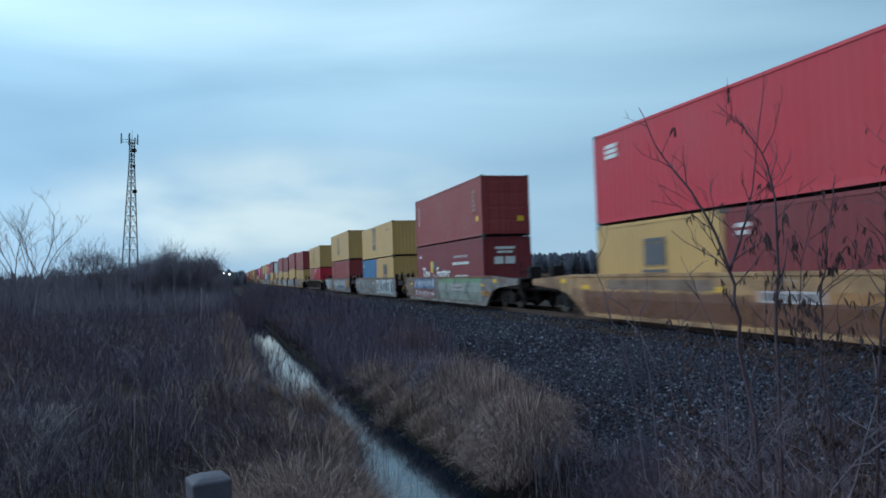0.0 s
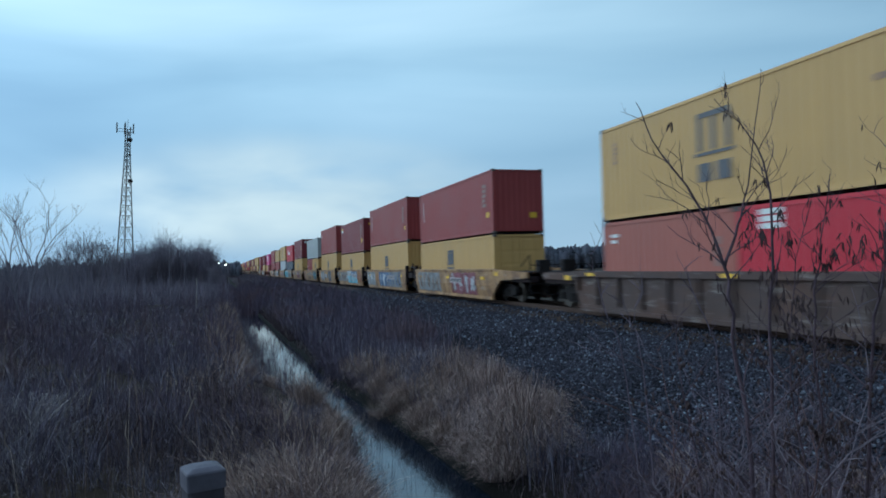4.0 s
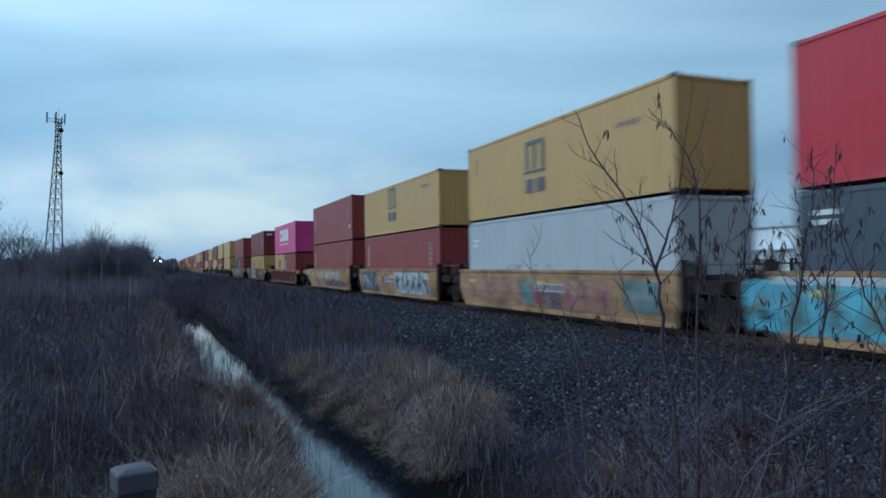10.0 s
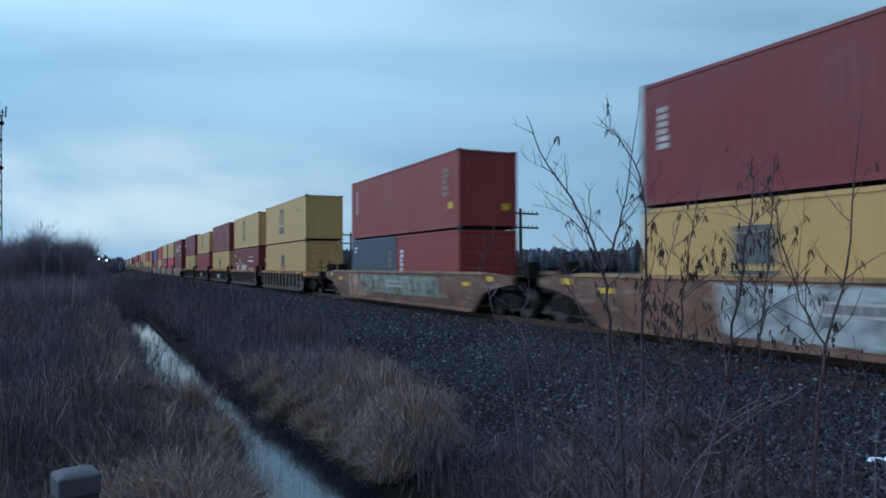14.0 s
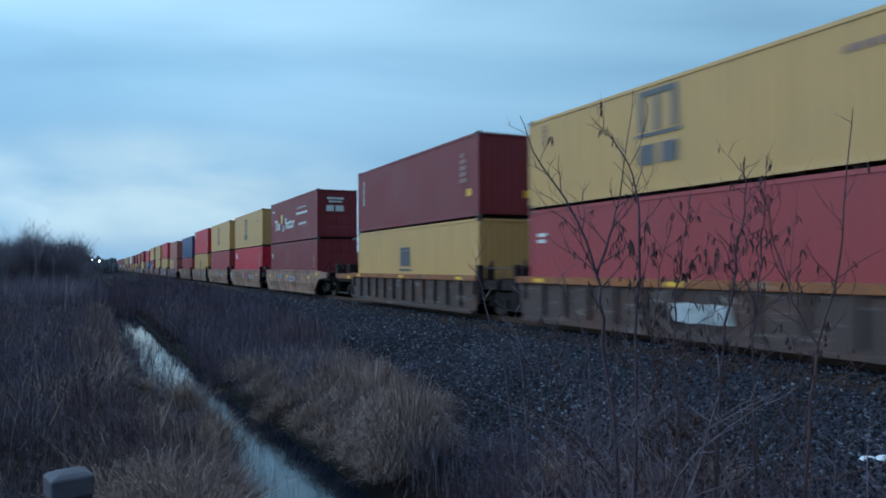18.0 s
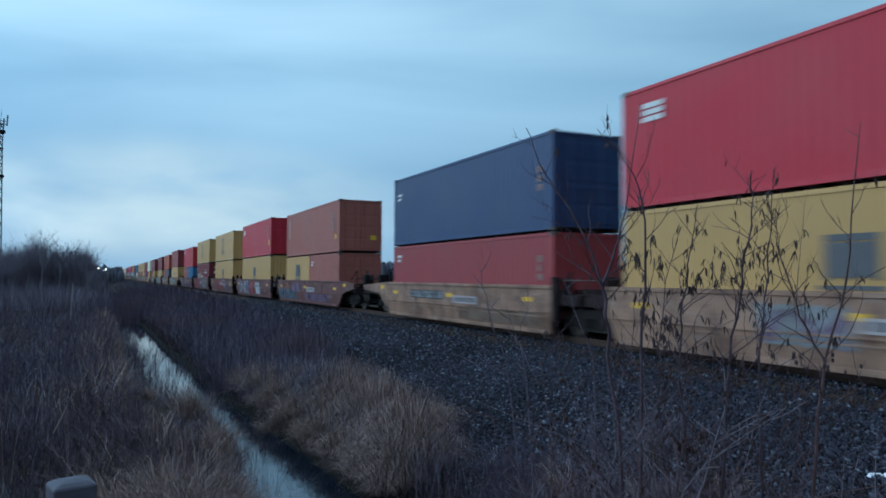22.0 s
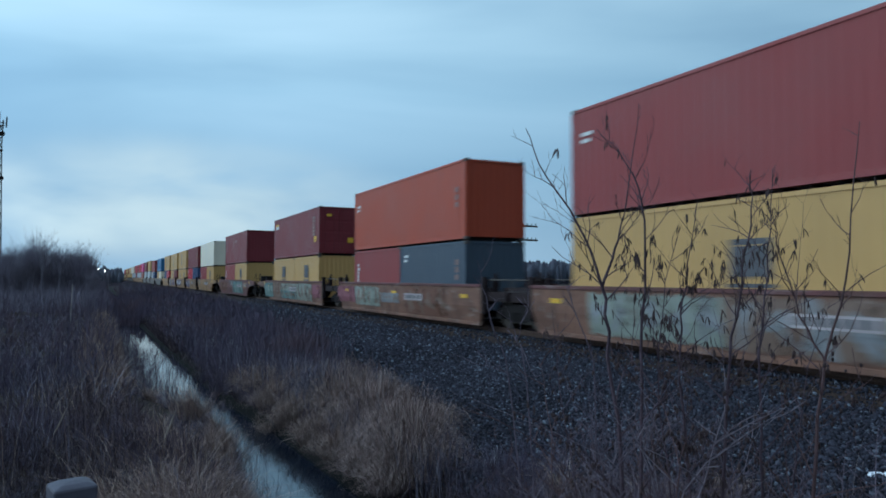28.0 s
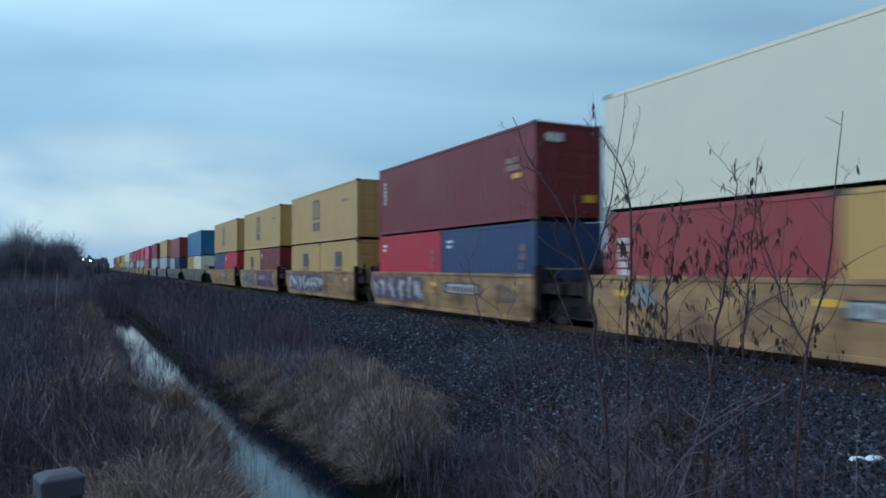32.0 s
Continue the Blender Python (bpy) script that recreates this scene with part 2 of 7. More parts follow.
M_DARK = plain("grimy_black_steel", (0.016, 0.012, 0.012), 0.75, 5, 0.4)
M_WHEEL = plain("worn_wheel_steel", (0.09, 0.075, 0.065), 0.5, 8, 0.4, 0.6)
M_CAST = plain("corner_casting_steel", (0.12, 0.10, 0.09), 0.6, 9, 0.4)
M_WHITE = plain("white_decal", (0.70, 0.70, 0.68), 0.5, 5, 0.12)
M_INK = plain("dark_decal", (0.075, 0.075, 0.085), 0.5, 5, 0.2)
M_STICK = plain("yellow_sticker", (0.78, 0.43, 0.03), 0.5, 5, 0.15)
M_DULL = plain("dulled_decal", (0.46, 0.39, 0.39), 0.6, 6, 0.3)
M_FAINT = plain("worn_decal", (0.30, 0.19, 0.17), 0.6, 6, 0.3)
M_GRAF = {k: worn(paint("graffiti_" + k, c, 0.55, 0.5, 0.12)) for k, c in {"pale": (0.48, 0.50, 0.52), "white": (0.46, 0.48, 0.50), "silver": (0.23, 0.235, 0.245), "sage": (0.25, 0.275, 0.235),
          "aqua": (0.10, 0.40, 0.50), "blue": (0.09, 0.15, 0.26), "slate": (0.075, 0.095, 0.125), "mauve": (0.15, 0.095, 0.15), "green": (0.13, 0.27, 0.13), "ink": (0.045, 0.045, 0.055),
          "teal": (0.12, 0.21, 0.205), "rose": (0.25, 0.085, 0.105), "red": (0.23, 0.058, 0.058), "orange": (0.38, 0.18, 0.075), "peach": (0.37, 0.20, 0.14), "tan": (0.20, 0.13, 0.10), "rust": (0.17, 0.075, 0.05), "cream": (0.40, 0.34, 0.27)}.items()}
M_GRIME = plain("grimy_brown_steel", (0.027, 0.015, 0.016), 0.75, 4, 0.5)
M_STONE = straw("ballast_stone", [(0.0, (0.013, 0.012, 0.018)), (0.5, (0.040, 0.040, 0.056)), (0.9, (0.080, 0.083, 0.112)), (1.0, (0.24, 0.28, 0.33))], 0.85, None, ((0.042, 0.042, 0.057), (0.038, 0.038, 0.051)))
M_RAIL = plain("rusty_rail", (0.075, 0.044, 0.034), 0.7, 12, 0.35)
M_TIE = plain("creosoted_tie", (0.05, 0.04, 0.033), 0.8, 10, 0.4)
M_FIELD = straw("field_grass", [(0.0, (0.046, 0.041, 0.060)), (0.5, (0.122, 0.108, 0.150)), (0.86, (0.255, 0.230, 0.280)), (1.0, (0.48, 0.44, 0.46))], 0.75, (0.122, 0.074, 0.074), ((0.058, 0.048, 0.074), (0.052, 0.042, 0.054)))
M_STRAW = straw("dry_grass", [(0.0, (0.07, 0.048, 0.048)), (0.4, (0.25, 0.165, 0.142)), (0.8, (0.41, 0.285, 0.230)), (1.0, (0.64, 0.51, 0.42))])
M_TUSSOCK = straw("pale_tussock", [(0.0, (0.06, 0.040, 0.036)), (0.35, (0.22, 0.146, 0.130)), (0.75, (0.45, 0.315, 0.275)), (1.0, (0.74, 0.59, 0.52))])
M_BRUSH = straw("brown_brush", [(0.0, (0.061, 0.050, 0.077)), (0.6, (0.102, 0.079, 0.117)), (0.92, (0.144, 0.113, 0.154)), (1.0, (0.226, 0.187, 0.222))], 0.75, (0.120, 0.073, 0.078), ((0.071, 0.059, 0.090), (0.063, 0.051, 0.066)))
M_WEED = straw("dead_weed", [(0.0, (0.022, 0.017, 0.022)), (0.6, (0.066, 0.046, 0.053)), (0.93, (0.13, 0.094, 0.10)), (1.0, (0.34, 0.29, 0.28))], 0.8, None, ((0.05, 0.034, 0.042), (0.04, 0.028, 0.034)))
M_PALE = straw("bleached_grass", [(0.0, (0.13, 0.11, 0.12)), (0.6, (0.30, 0.265, 0.26)), (1.0, (0.52, 0.47, 0.45))])
# paler than the near brush: haze over the far scrub is in these tones
M_HAZED_SCRUB = straw("hazed_leafless_scrub", [(0.0, (0.125, 0.112, 0.145)), (0.7, (0.205, 0.180, 0.225)), (1.0, (0.29, 0.255, 0.30))], 0.75, None, ((0.12, 0.098, 0.122), (0.10, 0.082, 0.10)))
M_PLUME = straw("reed_plume", [(0.0, (0.20, 0.15, 0.12)), (1.0, (0.36, 0.29, 0.24))])
M_TWIG = plain("grey_brown_twig", (0.090, 0.058, 0.072), 0.7, 20, 0.35)
M_SUCKER = plain("lavender_grey_twig", (0.128, 0.098, 0.124), 0.7, 20, 0.4)
M_SHOOT = plain("pale_lavender_shoot", (0.182, 0.145, 0.168), 0.7, 20, 0.4)
M_REDTWIG = plain("reddish_twig", (0.105, 0.058, 0.060), 0.6, 20, 0.3)
M_CATKIN = plain("dark_catkin", (0.072, 0.046, 0.046), 0.8, 30, 0.4)
M_TREE = plain("bare_tree_bark", (0.175, 0.155, 0.185), 0.85, 3, 0.3)
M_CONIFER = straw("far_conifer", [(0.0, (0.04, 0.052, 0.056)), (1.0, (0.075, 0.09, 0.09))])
# the bluish tone is distance haze mixed into the woods' colour
M_HAZED_WOOD = straw("hazed_far_wood", [(0.0, (0.085, 0.10, 0.13)), (1.0, (0.135, 0.15, 0.185))])
M_GALV = plain("galvanised_steel", (0.13, 0.135, 0.14), 0.5, 2, 0.2, 0.3)
M_POLE = plain("old_pole_wood", (0.07, 0.055, 0.045), 0.85, 4, 0.3)
M_STAKE = plain("pale_stake_wood", (0.34, 0.30, 0.29), 0.8, 9, 0.3)
M_POST = plain("weathered_grey_post", (0.055, 0.050, 0.062), 0.8, 14, 0.3, 0, 0.3)
M_CAP = plain("bluish_grey_cap", (0.092, 0.088, 0.112), 0.6, 14, 0.25, 0, 0.2)
M_WALL = paint("white_metal_cladding", (0.74, 0.76, 0.78), 0.5, 0.2, 0.03)
# darker, bluer copy of the white cladding; the end wall's shade is in it
M_WALLB = paint("pale_blue_cladding", (0.50, 0.60, 0.68), 0.5, 0.2, 0.03)
M_ROOF = plain("grey_metal_roof", (0.20, 0.22, 0.24), 0.5, 1, 0.2)
M_GLASSY = plain("dark_window", (0.03, 0.035, 0.04), 0.15, 2, 0.2)
M_SNOW = plain("old_snow", (0.80, 0.83, 0.88), 0.7, 9, 0.08, 0, 0.4)
M_LAMP = plain("lit_lamp", (1.0, 0.97, 0.9), 0.4, 2, 0.0, 0, 0, 9.0)


def ground_material():
    """Dark soil and litter, with a belt of grey gravel along the line."""
    m, n, l, b = material("soil_and_gravel")
    tc = n.new("ShaderNodeTexCoord").outputs["Object"]
    sep = n.new("ShaderNodeSeparateXYZ")
    l.new(tc, sep.inputs[0])
    wob = noise_of(n, l, tc, 0.5, 4)
    fine = noise_of(n, l, tc, 14.0, 6, 0.65)
    mid = noise_of(n, l, tc, 1.3, 5)
    soil = mixed(n, l, mapped(n, l, mid, 0.35, 0.65), (0.020, 0.016, 0.014), (0.045, 0.033, 0.025))
    soil = mixed(n, l, mapped(n, l, fine, 0.45, 0.75, 0, 0.6), soil, (0.07, 0.05, 0.035))
    wet_shade = mapped(n, l, sep.outputs["Z"], -1.34, -1.14, 1, 0)
    soil = mixed(n, l, wet_shade, soil, (0.006, 0.005, 0.0045))      # near-black by height: wet mud plus the undercut bank's shade
    vor = n.new("ShaderNodeTexVoronoi")
    vor.inputs["Scale"].default_value = 16.0
    l.new(tc, vor.inputs["Vector"])
    grav = mixed(n, l, mapped(n, l, vor.outputs["Color"], 0.2, 0.9), (0.005, 0.0047, 0.007), (0.019, 0.019, 0.027))
    grav = mixed(n, l, mapped(n, l, mid, 0.5, 0.7, 0, 0.5), grav, (0.022, 0.022, 0.023))
    # rust and brake dust have stained the stone between the rails
    bed = n.new("ShaderNodeMath")
    bed.operation = "MULTIPLY"
    l.new(mapped(n, l, sep.outputs["X"], 10.6, 10.95), bed.inputs[0])
    l.new(mapped(n, l, sep.outputs["X"], 14.3, 14.6, 1, 0), bed.inputs[1])
    grav = mixed(n, l, bed.outputs[0], grav, mixed(n, l, mapped(n, l, fine, 0.35, 0.7), (0.030, 0.020, 0.017), (0.075, 0.050, 0.040)))
    x = n.new("ShaderNodeMath")
    x.operation = "MULTIPLY_ADD"
    x.inputs[1].default_value = 1.6
    l.new(wob, x.inputs[0])
    l.new(sep.outputs["X"], x.inputs[2])
    a = mapped(n, l, x.outputs[0], 5.6, 6.4)
    e = mapped(n, l, x.outputs[0], 21.5, 22.5, 1, 0)
    f = n.new("ShaderNodeMath")
    f.operation = "MULTIPLY"
    l.new(a, f.inputs[0])
    l.new(e, f.inputs[1])
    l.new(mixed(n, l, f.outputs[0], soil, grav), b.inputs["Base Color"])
    b.inputs["Roughness"].default_value, b.inputs["Specular IOR Level"].default_value = 0.9, 0.1
    bumped(n, l, b, fine, 0.6, 0.05)
    return m


M_GROUND = ground_material()


def water_material():
    m, n, l, b = material("still_ditch_water")
    tc = n.new("ShaderNodeTexCoord").outputs["Object"]
    f = noise_of(n, l, tc, 1.1, 3)
    l.new(mixed(n, l, mapped(n, l, f, 0.4, 0.6), (0.005, 0.010, 0.018), (0.008, 0.014, 0.024)), b.inputs["Base Color"])
    b.inputs["Roughness"].default_value, b.inputs["IOR"].default_value = 0.04, 1.45
    b.inputs["Specular IOR Level"].default_value = 0.9
    b.inputs["Specular Tint"].default_value = (0.52, 0.79, 1.0, 1.0)
    bumped(n, l, b, noise_of(n, l, tc, 4.0, 4), 0.10, 0.02)
    return m


M_WATER = water_material()


# ---- mesh helpers ----
def part(name, bm, mat, parent=None, label=""):
    """One bmesh as one mesh object under a thing or a part."""
    me = bpy.data.meshes.new(name)
    bm.to_mesh(me)
    bm.free()
    for m in (mat if isinstance(mat, (list, tuple)) else [mat]):
        me.materials.append(m)
    return place(name, me, parent, None, label)


def place(name, me, parent=None, m=None, label=""):
    ob = new(name, me)
    if parent is not None:
        ob.parent = parent
    if m is not None:
        ob.matrix_basis = m
    if label:
        ob["label"] = label
    return ob


def box(bm, x0, x1, y0, y1, z0, z1, mi=0, bevel=0.0):
    vs = [bm.verts.new((x, y, z)) for x in (x0, x1) for y in (y0, y1) for z in (z0, z1)]
    fs = [bm.faces.new([vs[i] for i in q]) for q in ((0, 1, 3, 2), (4, 6, 7, 5), (0, 4, 5, 1), (2, 3, 7, 6), (0, 2, 6, 4), (1, 5, 7, 3))]
    for f in fs:
        f.material_index = mi
    if bevel:
        bmesh.ops.bevel(bm, geom=list({e for f in fs for e in f.edges}), offset=bevel, segments=1, affect="EDGES")
    return vs


def tube(bm, pts, radii, sides=6, mi=0, caps=True):
    """A round limb through the points."""
    rings = []
    for i, p in enumerate(pts):
        p = Vector(p)
        d = (Vector(pts[min(i + 1, len(pts) - 1)]) - Vector(pts[max(i - 1, 0)])).normalized()
        u = d.cross(Vector((0.31, 0.95, 0.05))).normalized()
        v = d.cross(u)
        r = radii[i] if hasattr(radii, "__len__") else radii
        rings.append([bm.verts.new(p + (u * math.cos(a) + v * math.sin(a)) * r) for a in (2 * math.pi * k / sides for k in range(sides))])
    for a, b in zip(rings, rings[1:]):
        for k in range(sides):
            bm.faces.new((a[k], a[(k + 1) % sides], b[(k + 1) % sides], b[k])).material_index = mi
    if caps and sides > 2:
        bm.faces.new(rings[0][::-1]).material_index = mi
        bm.faces.new(rings[-1]).material_index = mi


def soup(name, verts, quads, mat, smooth=False):
    """A large mesh from arrays of vertices and four-cornered or three-cornered faces."""
    me = bpy.data.meshes.new(name)
    quads = np.asarray(quads)
    k = quads.shape[1]
    me.vertices.add(len(verts))
    me.vertices.foreach_set("co", np.ascontiguousarray(verts, dtype=np.float32).ravel())
    me.loops.add(quads.size)
    me.loops.foreach_set("vertex_index", quads.astype(np.int32).ravel())
    me.polygons.add(len(quads))
    me.polygons.foreach_set("loop_start", np.arange(0, quads.size, k, dtype=np.int32))
    me.polygons.foreach_set("loop_total", np.full(len(quads), k, dtype=np.int32))
    me.update(calc_edges=True)
    me.validate()
    me.materials.append(mat)
    return me


# ---- ground, ditch, track ----
XT = 12.668   # the track's centre line
WATER_Z = -1.5
rng = np.random.default_rng(7)


def ditch_centre(y):
    return np.interp(y, [2, 9, 15, 18.5, 22, 26, 32, 50, 60], [2.80, 2.60, 2.58, 1.94, 1.70, 1.65, 1.57, 1.48, 1.42])


def ditch_half(y):
    return np.interp(y, [2, 9, 12.5, 15.5, 18.5, 22, 26, 32, 48, 58], [0.78, 0.76, 0.62, 0.54, 0.82, 0.94, 0.92, 0.84, 0.72, 0.45])


def swell(x, y):
    return 0.09 * np.sin(x * 0.9 + 1.3 * np.sin(y * 0.31)) + 0.07 * np.sin(y * 0.77 + x * 0.4) + 0.04 * np.sin(x * 2.7 - y * 1.9)


def land(x, y):
    """Height of the ground."""
    x, y = np.asarray(x, float), np.asarray(y, float)
    yc = np.clip(y, 2, 60)
    u = x - ditch_centre(yc)
    hw = ditch_half(yc)
    left = np.interp(-u - hw, [-0.4, 0, 0.35, 1.0, 3.0, 9, 40], [-1.85, -1.52, -1.2, -0.98, -0.85, -0.6, -0.5])
    right = np.interp(u - hw, [-0.4, 0, 0.1, 0.5, 1.9], [-1.85, -1.55, -1.38, -1.29, -1.18])
    z = np.where(u < 0, left, right)
    bank = np.interp(x, [4.4, 6.0, 9.0, 10.8, 11.25, 14.1, 14.5, 16.4, 19, 24], [-1.2, -0.98, -0.58, -0.37, -0.185, -0.185, -0.37, -0.66, -1.05, -1.1])
    z = np.where(x > 4.4, bank, z)
    fade = np.clip((10.2 - x) / 3, 0, 1) + np.clip((x - 17) / 3, 0, 1)
    z = z + swell(x, y) * np.clip(fade, 0, 1) * np.clip((np.abs(u) - hw) / 0.8, 0, 1) * 0.9
    # the road shoulder
    road = np.clip((4.6 - y) / 2.6, 0, 1) * np.clip((6.5 - np.abs(x + 1.0)) / 3.0, 0, 1)
    return z * (1 - road) + 0.0 * road


def graded(near0, near1, step, far, growth=1.22):
    a = list(np.arange(near0, near1 + 1e-6, step))
    s = step
    while a[-1] < far:
        s *= growth
        a.append(a[-1] + s)
    s, b = step, [near0]
    while b[-1] > -far:
        s *= growth
        b.append(b[-1] - s)
    return np.array(b[:0:-1] + a)


def build_ground():
    xs, ys = np.unique(np.concatenate([graded(-10, 19, 0.24, 3800), np.arange(0.3, 4.3, 0.07)]).round(4)), graded(-1, 46, 0.4, 3800)
    gx, gy = np.meshgrid(xs, ys)
    gz = land(gx, gy)
    v = np.stack([gx.ravel(), gy.ravel(), gz.ravel()], 1)
    i = np.arange(len(xs) * len(ys)).reshape(len(ys), len(xs))
    q = np.stack([i[:-1, :-1], i[:-1, 1:], i[1:, 1:], i[1:, :-1]], -1).reshape(-1, 4)
    me = soup("ground", v, q, M_GROUND)
    me.polygons.foreach_set("use_smooth", np.ones(len(q), dtype=bool))
    tagged(new("ground", me), "dark brown earth with a grey gravel railway bank", "ground", kind="structure")
    ys = np.arange(2.0, 58, 0.5)
    c, w = ditch_centre(ys), ditch_half(ys) + 0.35
    n = len(ys)
    v = np.concatenate([np.stack([c - w, ys, np.full(n, WATER_Z)], 1), np.stack([c + w, ys, np.full(n, WATER_Z)], 1)])
    q = [(k, n + k, n + k + 1, k + 1) for k in range(n - 1)]
    tagged(new("water", soup("water", v, q, M_WATER)), "still water in a narrow ditch mirroring the sky", "water", kind="structure")


def stones(n, x0, x1, y0, y1, r0, r1):
    """Broken stone: skewed, squashed cubes half sunk in the bank."""
    cube = np.array([(x, y, z) for x in (-1, 1) for y in (-1, 1) for z in (-1, 1)], float)
    faces = np.array(((0, 1, 3, 2), (4, 6, 7, 5), (0, 4, 5, 1), (2, 3, 7, 6), (0, 2, 6, 4), (1, 5, 7, 3)))
    x, y = rng.uniform(x0, x1, n), rng.uniform(y0, y1, n)
    keep = (x < 10.75) | (x > 14.4) | (rng.random(n) < 0.5)
    keep &= ~((np.abs(np.abs(x - XT) - 0.75) < 0.16))
    keep &= rng.random(n) < np.clip((x - 4.2 + 0.8 * np.sin(y * 0.9)) / 2.2, 0.02, 1)
    x, y = x[keep], y[keep]
    n = len(x)
    s = rng.uniform(r0, r1, (n, 1, 1)) * rng.uniform(0.6, 1.15, (n, 1, 3)) * rng.choice([0.75, 1.0, 1.35], (n, 1, 1))
    v = cube[None] * s * rng.uniform(0.35, 1.2, (n, 8, 3))
    a, t = rng.uniform(0, 6.28, n), rng.uniform(-0.6, 0.6, n)
    ca, sa, ct, st = np.cos(a)[:, None], np.sin(a)[:, None], np.cos(t)[:, None], np.sin(t)[:, None]
    y1_, z1_ = v[..., 1] * ct - v[..., 2] * st, v[..., 1] * st + v[..., 2] * ct
    vx, vy = v[..., 0] * ca - y1_ * sa, v[..., 0] * sa + y1_ * ca
    p = np.stack([vx + x[:, None], vy + y[:, None], z1_ + (land(x, y) + 0.012)[:, None]], -1).reshape(-1, 3)
    q = (faces[None] + 8 * np.arange(n)[:, None, None]).reshape(-1, 4)
    return p, q


def build_ballast():
    ps, qs, k = [], [], 0
    for args in ((52000, 4.3, 11.9, 4, 17, 0.013, 0.027), (25000, 4.3, 11.9, 17, 34, 0.018, 0.034), (12000, 5.0, 11.9, 34, 62, 0.03, 0.05),
                 (2500, 13.0, 17.0, 5, 30, 0.03, 0.05)):
        p, q = stones(*args)
        ps.append(p)
        qs.append(q + k)
        k += len(p)
    tagged(new("ballast_stones", soup("ballast_stones", np.concatenate(ps), np.concatenate(qs), M_STONE)),
           "crushed grey ballast stone on the railway bank", "gravel", kind="stuff")


def build_track():
    track = tagged(new("railway_track"), "single railway track with rusty rails on dark wooden ties", "railway track", kind="structure")
    prof = [(-0.07, -0.17), (0.07, -0.17), (0.07, -0.155), (0.012, -0.13), (0.012, -0.045), (0.036, -0.035), (0.036, -0.004), (0.028, 0), (-0.028, 0),
            (-0.036, -0.004), (-0.036, -0.035), (-0.012, -0.045), (-0.012, -0.13), (-0.07, -0.155)]
    for sx in (-0.7525, 0.7525):
        bm = bmesh.new()
        a = [bm.verts.new((XT + sx + x, -750, z)) for x, z in prof]
        b = [bm.verts.new((XT + sx + x, 1400, z)) for x, z in prof]
        for k in range(len(prof)):
            bm.faces.new((a[k], a[(k + 1) % len(prof)], b[(k + 1) % len(prof)], b[k]))
        part("rail", bm, M_RAIL, track)
    bm = bmesh.new()
    box(bm, -1.3, 1.3, -0.115, 0.115, -0.36, -0.17, bevel=0.012)
    me = bpy.data.meshes.new("tie")
    bm.to_mesh(me)
    bm.free()
    me.materials.append(M_TIE)
    for k in range(110):
        place("tie", me, track, pose(XT + random.uniform(-0.04, 0.04), 3 + k * 0.52, random.uniform(-0.008, 0.004), 0, 0, random.uniform(-1, 1)))
    bm = bmesh.new()
    for k in range(400):
        box(bm, XT - 1.3, XT + 1.3, 60.2 + k * 0.52 - 0.11, 60.2 + k * 0.52 + 0.11, -0.36, -0.175)
    tagged(part("ties_beyond", bm, M_TIE, track), kind="stuff")


build_ground()
build_ballast()
build_track()


# ---- the train: containers and well cars ----
W2 = 1.219
MESHES = {}


def cached(key, make, mats):
    if key not in MESHES:
        bm = bmesh.new()
        make(bm)
        me = bpy.data.meshes.new(key[0])
        bm.to_mesh(me)
        bm.free()
        for m in mats:
            me.materials.append(m)
        MESHES[key] = me
    return MESHES[key]


def corrugated(bm, length, z0, z1, x, depth=0.028, pitch=0.278, flat=False):
    """A pressed steel wall along y, its outer face at -x."""
    ys, xs, y = [-length / 2], [x], -length / 2
    n = max(2, int(length / pitch))
    p = length / n
    for k in range(n):
        y0 = -length / 2 + k * p
        for f, o in ((0.26, 0), (0.5, depth), (0.76, depth), (1.0, 0)):
            ys.append(y0 + f * p)
            xs.append(x + (0 if flat else o))
    lo = [bm.verts.new((a, b, z0)) for a, b in zip(xs, ys)]
    hi = [bm.verts.new((a, b, z1)) for a, b in zip(xs, ys)]
    lo2 = [bm.verts.new((x + depth + 0.02, b, z0)) for b in (ys[0], ys[-1])]
    hi2 = [bm.verts.new((x + depth + 0.02, b, z1)) for b in (ys[0], ys[-1])]
    for k in range(len(ys) - 1):
        bm.faces.new((lo[k + 1], lo[k], hi[k], hi[k + 1]))
    bm.faces.new((lo2[0], lo2[1], hi2[1], hi2[0]))
    bm.faces.new((lo[0], lo2[0], hi2[0], hi[0]))
    bm.faces.new((lo2[1], lo[-1], hi[-1], hi2[1]))


